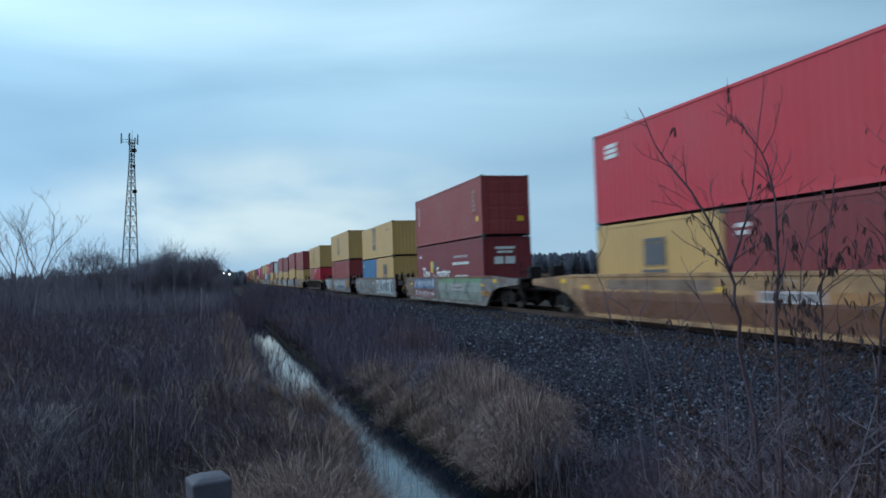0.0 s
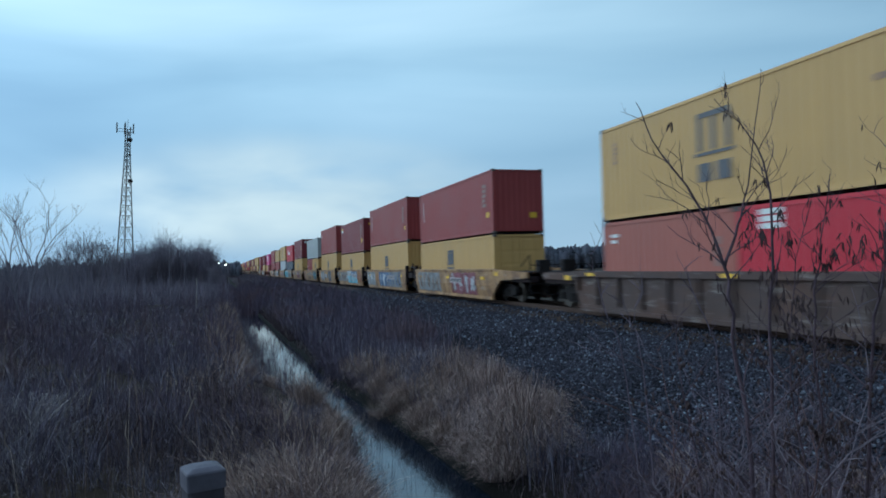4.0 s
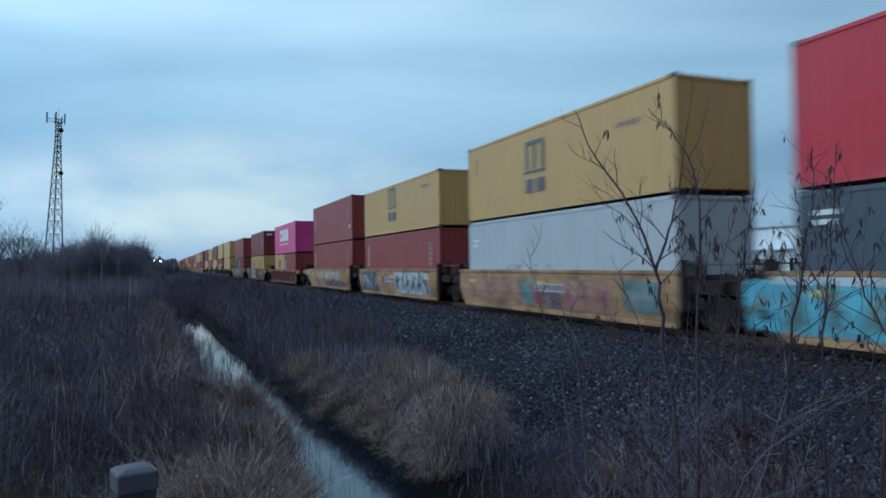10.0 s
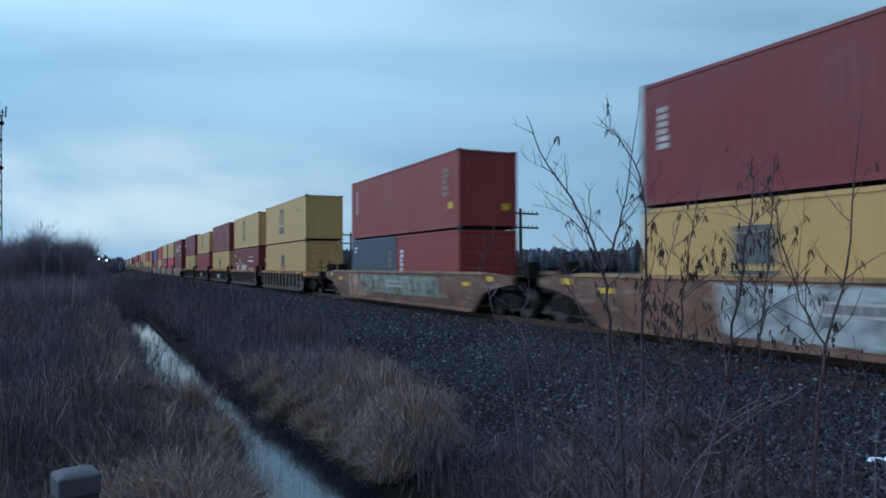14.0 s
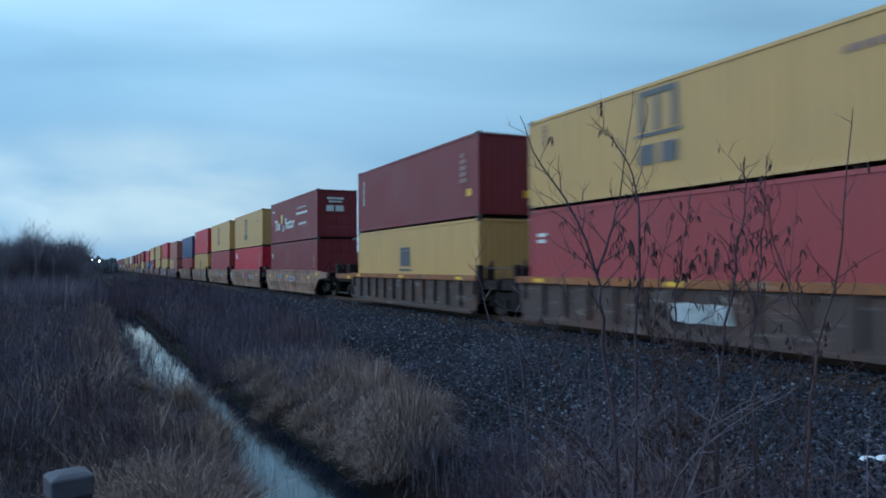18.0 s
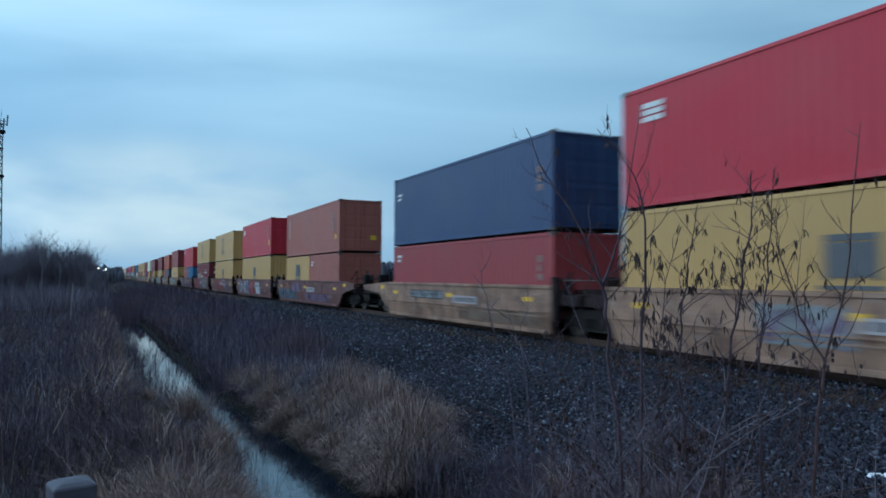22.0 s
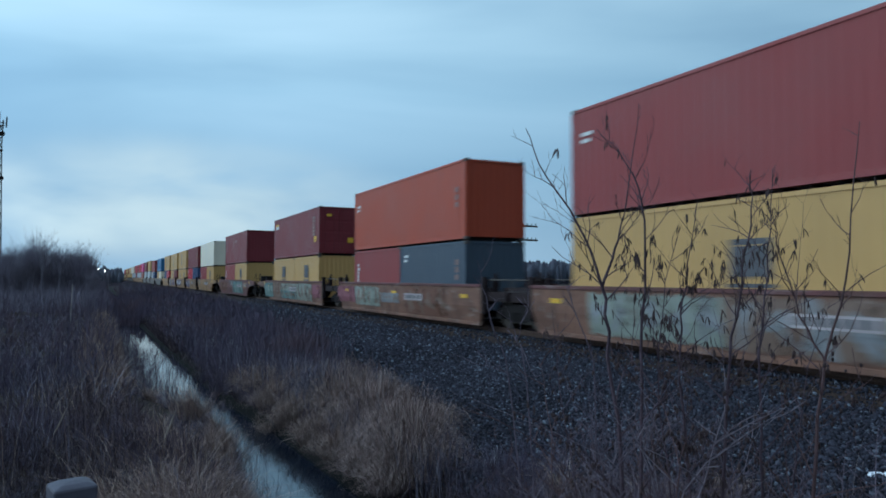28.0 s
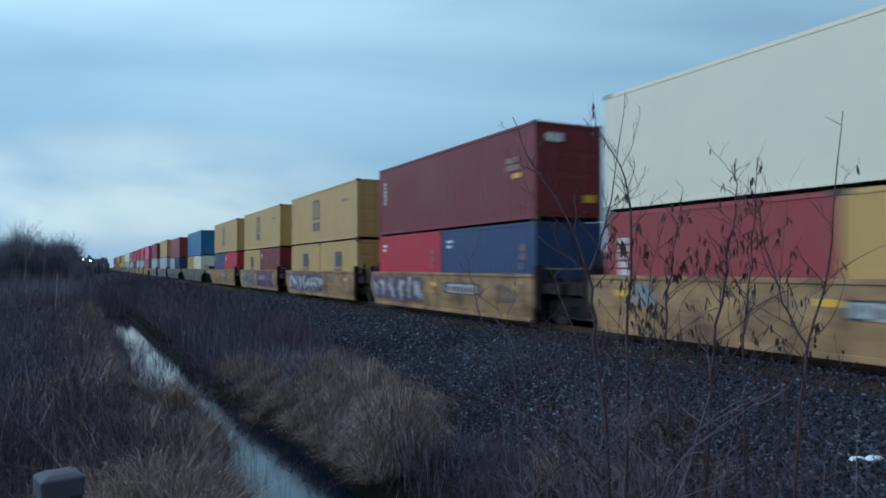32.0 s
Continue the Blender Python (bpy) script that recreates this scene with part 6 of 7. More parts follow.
    l4 = h4 * np.abs(r.normal(0.05, 0.4, len(x4)))
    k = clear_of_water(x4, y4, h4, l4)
    x4, y4, d4, h4, l4 = x4[k], y4[k], d4[k], h4[k], l4[k]
    v4, q4 = sprays(x4, y4, h4, np.clip(0.0003 * d4, 0.0013, 0.005), l4, r, 5)
    tagged(new("dead_stalks", soup("dead_stalks", v4, q4, M_PLUME)), "pale dead weed stalks among the brush", "weeds", kind="stuff")
    # dark stands of dead weeds with fuzzy tops in the near field
    cx, cy, d = fan(r, 170, 4.3, 12, -60, 10)
    red = np.stack([r.normal(0.35, 0.55, 40), r.uniform(8.5, 15.5, 40)])      # thickest beside the ditch
    low = np.stack([r.normal(-1.5, 0.55, 34), r.uniform(4.3, 5.6, 34)])       # and behind the post
    cx, cy = np.concatenate([cx, red[0], low[0]]), np.concatenate([cy, red[1], low[1]])
    m, d = len(cx), np.hypot(cx, cy)
    x9 = np.repeat(cx, 26) + r.normal(0, 1, m * 26) * np.repeat(0.10 + 0.012 * d, 26)
    y9 = np.repeat(cy, 26) + r.normal(0, 1, m * 26) * np.repeat(0.10 + 0.012 * d, 26)
    h9 = np.repeat(r.uniform(0.5, 1.0, m) * np.clip(d / 9, 0.55, 1.0), 26) * r.uniform(0.6, 1.1, m * 26) * hollow(x9, y9)
    l9 = h9 * np.abs(r.normal(0.08, 0.22, m * 26))
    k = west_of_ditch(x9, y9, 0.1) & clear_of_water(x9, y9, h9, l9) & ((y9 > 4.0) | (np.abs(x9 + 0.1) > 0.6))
    x9, y9, h9, l9 = x9[k], y9[k], h9[k], l9[k]
    v9, q9 = sprays(x9, y9, h9, np.clip(0.00042 * np.hypot(x9, y9), 0.0018, 0.006), l9, r, 12)
    tagged(new("dead_weeds", soup("dead_weeds", v9, q9, M_WEED)), "dark stands of dead rusty-brown weeds with fuzzy tops", "weeds", kind="stuff")
    # the strip between ditch and bank
    x2, y2, d2 = fan(r, 76000, 10.5, 380, -2, 24)
    c = ditch_centre(np.clip(y2, 2, 60)) + ditch_half(np.clip(y2, 2, 60))
    k = (x2 > c + 0.32) & (x2 < np.interp(y2, [8, 14, 25, 60, 120, 400], [3.9, 5.1, 7.1, 9.5, 10.3, 10.6]) + r.normal(0, 0.3, len(x2)))
    x2, y2, d2 = x2[k], y2[k], d2[k]
    m = len(x2)
    h2 = r.uniform(0.3, 1.0, m) * np.clip(d2 / 22, 0.6, 1.0)
    v2, q2 = blades(x2, y2, h2, np.clip(0.0004 * d2, 0.002, 0.04), h2 * np.abs(r.normal(0.2, 0.45, m)), r)
    # fuzzy brown weeds among the tussocks of that strip
    x7, y7, d7 = fan(r, 9000, 9.0, 60, 2, 32)
    c = ditch_centre(np.clip(y7, 2, 60)) + ditch_half(np.clip(y7, 2, 60))
    k = (x7 > c + 0.35) & (x7 < np.interp(y7, [8, 14, 25, 60], [4.2, 5.3, 7.4, 9.6]) + r.normal(0, 0.4, len(x7)))
    x7, y7, d7 = x7[k], y7[k], d7[k]
    h7 = r.uniform(0.4, 1.15, len(x7)) * np.interp(x7 - c[k], [0, 0.8, 3.0], [0.8, 1.1, 0.6])
    v7, q7 = sprays(x7, y7, h7, np.clip(0.0005 * d7, 0.0022, 0.014), h7 * np.abs(r.normal(0.1, 0.3, len(x7))), r, 6)
    tagged(new("bank_weeds", soup("bank_weeds", v7, q7, M_FIELD)), "fuzzy purple-brown weeds between ditch and gravel", "weeds", kind="stuff")
    # short grass hanging over both banks of the ditch
    y5 = 6.5 * (52 / 6.5) ** r.random(46000)
    side = r.choice((-1.0, 1.0), 46000)
    x5 = ditch_centre(y5) + side * (ditch_half(y5) - 0.04 + np.where(side > 0, 0.16, 0.0) + np.abs(r.normal(0, 0.5, 46000)))
    h5 = np.where(side < 0, r.uniform(0.15, 0.55, 46000), r.uniform(0.08, 0.34, 46000)) * np.clip(np.abs(x5 - ditch_centre(y5)) / ditch_half(y5) - 0.35, 0.5, 1.6)
    l5 = r.uniform(0.1, 0.9, 46000) * h5
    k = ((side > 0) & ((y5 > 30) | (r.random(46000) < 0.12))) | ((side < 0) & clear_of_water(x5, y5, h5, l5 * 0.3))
    for k, mat, tone in ((k & (side < 0), M_STRAW, "short straw-brown"), (k & (side > 0), M_WEED, "short dark-brown")):
        v5, q5 = blades(x5[k], y5[k], h5[k], np.clip(0.0006 * y5[k], 0.003, 0.012), l5[k], r)
        tagged(new("bank_fringe", soup("bank_fringe", v5, q5, mat)), tone + " grass along the ditch bank", "grass", kind="stuff")
    # stalks that stand in the shallow water
    y6 = 9 * (46 / 9) ** r.random(1500)
    y6 = np.where((y6 < 14.5) & (r.random(1500) < 0.6), y6 + 8, y6)
    x6 = ditch_centre(y6) - ditch_half(y6) * r.beta(1.9, 1.0, 1500) * 1.05
    v6, q6 = blades(x6, y6, r.uniform(0.15, 0.75, 1500), np.clip(0.0003 * y6, 0.002, 0.009), r.uniform(0, 0.3, 1500), r, z=np.full(1500, WATER_Z - 0.05))
    y8 = r.uniform(17, 34, 1300)
    x8 = ditch_centre(y8) + ditch_half(y8) * (r.beta(1.2, 1.6, 1300) * 2 - 1)
    v8, q8 = blades(x8, y8, r.uniform(0.1, 0.5, 1300), r.uniform(0.003, 0.008, 1300), r.uniform(0, 0.2, 1300), r, z=np.full(1300, WATER_Z - 0.05))
    v6, q6 = np.concatenate([v6, v8]), np.concatenate([q6, q8 + len(v6)])
    tagged(new("water_stalks", soup("water_stalks", v6, q6, M_BRUSH)), "thin dark stalks standing in the ditch water", "reeds", kind="stuff")
    # the far end of the ditch is overgrown
    x3, y3 = r.normal(1.4, 0.8, 4000), r.uniform(50, 100, 4000)
    v3, q3 = blades(x3, y3, r.uniform(0.7, 1.5, 4000), np.full(4000, 0.03), r.uniform(0, 0.4, 4000), r)
    vs, qs, k = [], [], 0
    tagged(new("far_brush", soup("far_brush", v1, q1, M_HAZED_SCRUB)), "grey leafless brush across the far field", "brush", kind="stuff")
    for a, b in ((v, q), (v2, q2), (v3, q3)):
        vs.append(a)
        qs.append(b + k)
        k += len(a)
    tagged(new("brown_brush", soup("brown_brush", np.concatenate(vs), np.concatenate(qs), M_BRUSH)),
           "dark brown leafless weeds and brush", "brush", kind="stuff")


def build_thicket():
    """The dense scrub behind the rough field: a ragged bank of fine twigs."""
    r = np.random.default_rng(33)
    n = 16000
    az, d = np.where(r.random(n) < 0.52, r.uniform(-7.2, 0.3, n) - np.abs(r.normal(0, 0.9, n)), r.uniform(-40, -6, n)), r.uniform(98, 135, n)
    x, y = d * np.sin(np.radians(az)), d * np.cos(np.radians(az))
    lump = 0.8 + 0.14 * np.sin(az * 4.1 + 1.0) + 0.12 * np.sin(az * 9.7) + 0.1 * np.sin(az * 23.0)
    h = 1.3 * scrub_top(az) * lump * (0.45 + 0.63 * r.random(n) ** 0.75)
    v, q = sprays(x, y, h, r.uniform(0.012, 0.026, n), h * np.abs(r.normal(0.08, 0.22, n)), r, 3)
    tagged(new("scrub_thicket", soup("scrub_thicket", v, q, M_HAZED_SCRUB)), "dense leafless dark scrub beyond the field", "scrub", kind="stuff")


def plumes(n, seed):
    r = random.Random(seed)
    bm, bh = bmesh.new(), bmesh.new()
    for k in range(n):
        d, a = 5.5 * 5.5 ** r.random(), radians(r.uniform(-45, 6))
        x, y = d * math.sin(a), d * math.cos(a)
        if x > float(ditch_centre(np.clip(y, 2, 60))) - 0.7:
            continue
        z = float(land(x, y))
        h, lx, ly = r.uniform(0.95, 1.45), r.uniform(-0.12, 0.12), r.uniform(-0.1, 0.1)
        tube(bm, [(x, y, z), (x + lx * 0.4, y + ly * 0.4, z + h * 0.6), (x + lx, y + ly, z + h)], (0.0022, 0.0018, 0.0013), 4)
        l, w = r.uniform(0.10, 0.2), r.uniform(0.003, 0.007)
        tube(bh, [(x + lx, y + ly, z + h), (x + lx * 1.3, y + ly * 1.3, z + h + l * 0.4), (x + lx * 1.45 + 0.02, y + ly * 1.4, z + h + l)], (w * 0.5, w, w * 0.25), 5)
    root = tagged(new("reeds"), "dry reed stalks with pale seed plumes", "reeds", kind="stuff")
    part("stalks", bm, M_STRAW, root)
    part("plumes", bh, M_PLUME, root, "pale feathery seed heads")


def droopers(x, y, h, w, lean, az, r, drop=1.3):
    """Long soft blades that rise, arch and hang over; drop: how far the tip sinks."""
    n = len(x)
    t, z = r.uniform(0, 2 * np.pi, n), land(x, y) - 0.03
    vs = []
    for s, ww in ((0, 1.0), (0.3, 0.9), (0.6, 0.7), (0.82, 0.45), (1.0, 0.08)):
        off, up = lean * s ** 1.4, h * (2.0 * s - drop * s * s)
        for sg in (-1, 1):
            vs.append(np.stack([x + np.cos(az) * off + sg * ww * w * np.cos(t), y + np.sin(az) * off + sg * ww * w * np.sin(t), z + up], -1))
    v = np.stack(vs, 1).reshape(-1, 3)
    base = (np.arange(n) * 10)[:, None]
    q = np.concatenate([base + np.array([[2 * k, 2 * k + 1, 2 * k + 3, 2 * k + 2]]) for k in range(4)], 1).reshape(-1, 4)
    return v, q


def grass_thing(x, y, arching, upright, mat, label):
    root = tagged(new("grass_tussock"), label, "grass tussock", "tussocks on the ditch bank")
    base = (x, y, float(land(x, y)))
    root.location = base
    for name, (v, q) in (("arching_grass", arching), ("upright_grass", upright)):
        tagged(place(name, soup(name, v - base, q, mat), root), kind="stuff")


def tussock(x, y, n, h, spread, seed, mat, label, hanging=False):
    r = np.random.default_rng(seed)
    m = 9      # several tufts of unequal height lean apart
    ca, cd, ch = r.uniform(0, 2 * np.pi, m), spread * 0.62 * np.sqrt(r.random(m)), r.uniform(0.5, 1.1, m)
    which = r.integers(0, m, n)
    tx, ty = (cd * np.cos(ca))[which], (cd * np.sin(ca))[which]
    a, d = r.uniform(0, 2 * np.pi, n), spread * np.abs(r.normal(0, 0.16, n))
    px, py = x + tx + d * np.cos(a), y + ty + d * np.sin(a)
    bias = np.arctan2(ty, tx - 0.1 * spread)
    az = bias + r.normal(0, 1.1, n)
    hh = h * ch[which] * r.uniform(0.35, 1.15, n)
    lean = hh * np.abs(r.normal(0.45, 0.35, n)) + 0.1
    if x < 2.0 and not hanging:
        k = clear_of_water(px, py, hh, lean)
        px, py, hh, lean, az = px[k], py[k], hh[k], lean[k], az[k]
    up = r.random(len(px)) < 0.4
    m = int(up.sum())
    grass_thing(x, y, droopers(px, py, hh, r.uniform(0.0018, 0.0045, len(px)), lean, az, r),
                blades(px[up], py[up], hh[up] * 0.95, r.uniform(0.0012, 0.0026, m), lean[up] * 0.6, r, 0.6, az=az[up] + r.normal(0, 1.0, m)), mat, label)


def dome(x, y, n, h, spread, seed, mat, label):
    """A full rounded tussock: stems rise from one crown, arch outwards and hang on every side."""
    r = np.random.default_rng(seed)
    a, d = r.uniform(0, 2 * np.pi, n), spread * 0.42 * np.sqrt(r.random(n))
    px, py = x + d * np.cos(a), y + d * np.sin(a)
    out = d / (spread * 0.42)
    az = a + r.normal(0, 0.85, n)
    lobes = 0.84 + 0.2 * np.sin(3 * a + seed) + 0.12 * np.sin(7 * a + 2 * seed)
    hh = h * 1.95 * lobes * (1.0 - 0.38 * out ** 2) * r.uniform(0.5, 1.12, n)
    lean = spread * (0.12 + 0.62 * out) * r.uniform(0.5, 1.25, n)
    m = int(n * 0.45)
    grass_thing(x, y, droopers(px, py, hh, r.uniform(0.0016, 0.0042, n), lean, az, r, 1.55),
                blades(px[:m], py[:m], h * 1.2 * lobes[:m] * (1.0 - 0.3 * out[:m]) * r.uniform(0.6, 1.12, m), r.uniform(0.0010, 0.0022, m), lean[:m] * 0.55, r, 0.7, az=az[:m]), mat, label)


def build_tussocks():
    # the high mound of dry grass over the east bank
    for k, (x, y, n, h, s) in enumerate(((3.72, 9.45, 1600, 0.42, 0.75), (4.14, 9.8, 3600, 1.0, 1.0), (3.66, 10.5, 1500, 0.4, 0.7), (4.3, 10.9, 2600, 0.82, 0.95), (3.62, 11.6, 1500, 0.4, 0.7),
                                          (4.4, 12.1, 2600, 0.95, 1.05), (3.55, 12.8, 1500, 0.45, 0.75), (4.3, 13.5, 2300, 1.0, 1.05), (4.95, 11.6, 1000, 0.5, 0.8), (5.05, 13.0, 1400, 0.7, 0.9))):
        dome(x + 0.03, y, n, h, s, 50 + k, M_STRAW if k in (4, 6, 7, 9) else M_TUSSOCK, "full rounded tussock of pale dry grass on the ditch bank")
    for k, (x, y, n, h, s) in enumerate(((3.45, 14.4, 1500, 0.65, 0.8), (4.2, 14.9, 1700, 1.1, 1.0), (3.4, 16.0, 1300, 0.7, 0.8), (4.2, 16.4, 1300, 0.85, 0.95), (5.1, 14.6, 1100, 0.8, 0.95), (5.6, 12.4, 800, 0.5, 0.9),
                                          (3.4, 17.6, 1100, 0.8, 0.8), (4.4, 18.0, 1000, 0.85, 0.9), (5.4, 16.6, 900, 0.7, 0.9), (3.3, 19.2, 900, 0.7, 0.6), (5.0, 8.9, 500, 0.4, 0.6))):
        dome(x + 0.1, y, n, h * 0.8, s, 70 + k, M_FIELD if k % 3 == 1 else M_STRAW, "brown tussock of dry grass by the water")
    for k, (x, y, n, h, s) in enumerate(((1.35, 8.6, 1900, 0.75, 0.8), (1.2, 10.4, 1700, 0.7, 0.8), (1.15, 13.2, 1500, 0.75, 0.7), (1.0, 16.4, 1300, 0.85, 0.8), (1.0, 18.6, 900, 0.8, 0.7), (0.55, 7.4, 1900, 0.8, 0.9), (1.15, 7.1, 1700, 0.65, 0.8), (1.0, 6.1, 1400, 0.6, 0.8))):
        tussock(x, y, n, h, s, 80 + k, M_STRAW if k % 2 else M_TUSSOCK, "dry grass tussock leaning over the ditch")


def build_overhang():
    """Grass that hangs from the banks over the water, thickest where the ditch is pinched."""
    r = random.Random(77)
    y = 7.6
    while y < 24:
        c, w = float(ditch_centre(y)), float(ditch_half(y))
        tussock(c - w - r.uniform(0.22, 0.5), y, 240, r.uniform(0.28, 0.48), r.uniform(0.3, 0.42), 200 + int(y * 10), r.choice((M_STRAW, M_FIELD, M_TUSSOCK)), "small dry tuft hanging over the ditch", True)
        if y > 15:
            tussock(c + w + r.uniform(0.22, 0.45), y + 0.3, 300, r.uniform(0.35, 0.6), r.uniform(0.35, 0.5), 600 + int(y * 10), r.choice((M_WEED, M_BRUSH, M_WEED, M_BRUSH)), "brown tuft hanging from the far bank of the ditch", True)
        y += r.uniform(0.6, 1.0)
    for x, y, h in ((1.95, 15.3, 0.85), (1.75, 16.2, 0.85), (1.6, 14.7, 0.8), (2.15, 14.6, 0.75), (3.05, 14.7, 0.5), (1.9, 12.7, 0.62), (2.08, 13.3, 0.68), (1.82, 12.1, 0.5), (2.05, 13.9, 0.75), (2.3, 14.1, 0.6)):
        tussock(x, y, 420, h, 0.42, int(x * 100 + y), M_STRAW, "brown tuft where the ditch narrows", True)


def sapling(axis, seed, thick, twigs, catkins, label, mat, sides=5):
    """A bare young alder: a bent stem, alternate twigs with side shoots, and hanging catkins."""
    rnd = random.Random(seed)
    root = tagged(new("bare_sapling"), label, "sapling", "saplings before the line")
    ax = [Vector(p) for p in axis]
    pts = []
    for k in range(len(ax) - 1):      # smooth the bends
        p0, p1, p2, p3 = ax[max(k - 1, 0)], ax[k], ax[k + 1], ax[min(k + 2, len(ax) - 1)]
        for s in range(4):
            t = s / 4
            pts.append(0.5 * ((2 * p1) + (p2 - p0) * t + (2 * p0 - 5 * p1 + 4 * p2 - p3) * t * t + (3 * p1 - p0 - 3 * p2 + p3) * t ** 3))
    pts.append(ax[-1])
    pts = [p + Vector((rnd.uniform(-1, 1), rnd.uniform(-1, 1), 0)) * 0.010 for p in pts]
    n = len(pts)
    rad = [1.02 * thick * (1 - 0.85 * k / (n - 1)) for k in range(n)]
    bm = bmesh.new()
    tube(bm, pts, rad, 7)
    part("stem", bm, mat, root)
    bt, bc, bk = bmesh.new(), bmesh.new(), bmesh.new()

    def catkin(p):
        for j in range(rnd.choice((1, 2, 2, 3))):
            q = p + Vector((rnd.uniform(-1, 1), rnd.uniform(-1, 1), 0)) * 0.008
            l, w = rnd.uniform(0.020, 0.042), rnd.uniform(0.0024, 0.0040)
            o = Vector((rnd.uniform(-1, 1), rnd.uniform(-1, 1), 0)) * 0.019
            tube(bc, [q, q + o * 0.4 + Vector((0, 0, -0.012)), q + o * 0.8 + Vector((0, 0, -0.012 - l * 0.5)), q + o + Vector((0, 0, -0.012 - l))], (0.0015, w, w, w * 0.4), 6)

    def shoot(p, d, l, r, depth):
        m = 4
        ps, q, dd = [p], p.copy(), d.normalized()
        for k in range(m):
            dd = (dd + Vector((rnd.uniform(-1, 1), rnd.uniform(-1, 1), rnd.uniform(-0.55, 0.65))) * 0.26).normalized()
            q = q + dd * l / m
            ps.append(q.copy())
        tube(bt, ps, [r * (1 - 0.65 * k / m) for k in range(m + 1)], sides)
        for k in range(1, m + 1):
            if depth and rnd.random() < 0.55:
                side = Vector((rnd.uniform(-1, 1), rnd.uniform(-1, 1), rnd.uniform(0.1, 0.9))).normalized()
                shoot(ps[k], dd * 0.7 + side * 0.8, l * rnd.uniform(0.3, 0.6), r * 0.55, depth - 1)
            if catkins and ps[k].z < 1.25 and rnd.random() < 0.3:
                e = ps[k] + Vector((rnd.uniform(-1, 1), rnd.uniform(-1, 1), -0.4)) * 0.012
                w = rnd.uniform(0.006, 0.010)
                tube(bk, [e, e + Vector((0, 0, -w)), e + Vector((0, 0, -2 * w)), e + Vector((0, 0, -2.8 * w))], (w * 0.5, w, w * 0.9, w * 0.3), 6)
            if rnd.random() < catkins * (0.24 if depth < 2 else 0.12) * (1.0 if ps[k].z < 1.9 else 0.15):
                catkin(ps[k])
    twigs = int(twigs * (2.15 if catkins else 1.3))
    for k in range(twigs):
        s = 0.10 + 0.86 * (k + rnd.random()) / twigs
        i = min(n - 2, int(s * (n - 1)))
        a = k * 2.4 + rnd.uniform(-0.5, 0.5)
        d = (pts[i + 1] - pts[i]).normalized() * 0.8 + Vector((math.cos(a), math.sin(a), 0.1)) * (0.9 if catkins else 1.15)
        shoot(pts[i].lerp(pts[i + 1], rnd.random()), d, rnd.uniform(0.2, 0.62) * (1.2 - 0.95 * s), rad[i] * 0.3 + (0.0014 if catkins else 0.0024), 2 if catkins else 1)
    tagged(part("crown", bt, mat, root), kind="stuff")
    if bk.verts:
        tagged(part("cone", bk, M_CATKIN, root, "small dark woody cones"), kind="stuff")
    if catkins:
        tagged(part("catkin", bc, M_CATKIN, root, "dark hanging catkins"), kind="stuff")
    return root


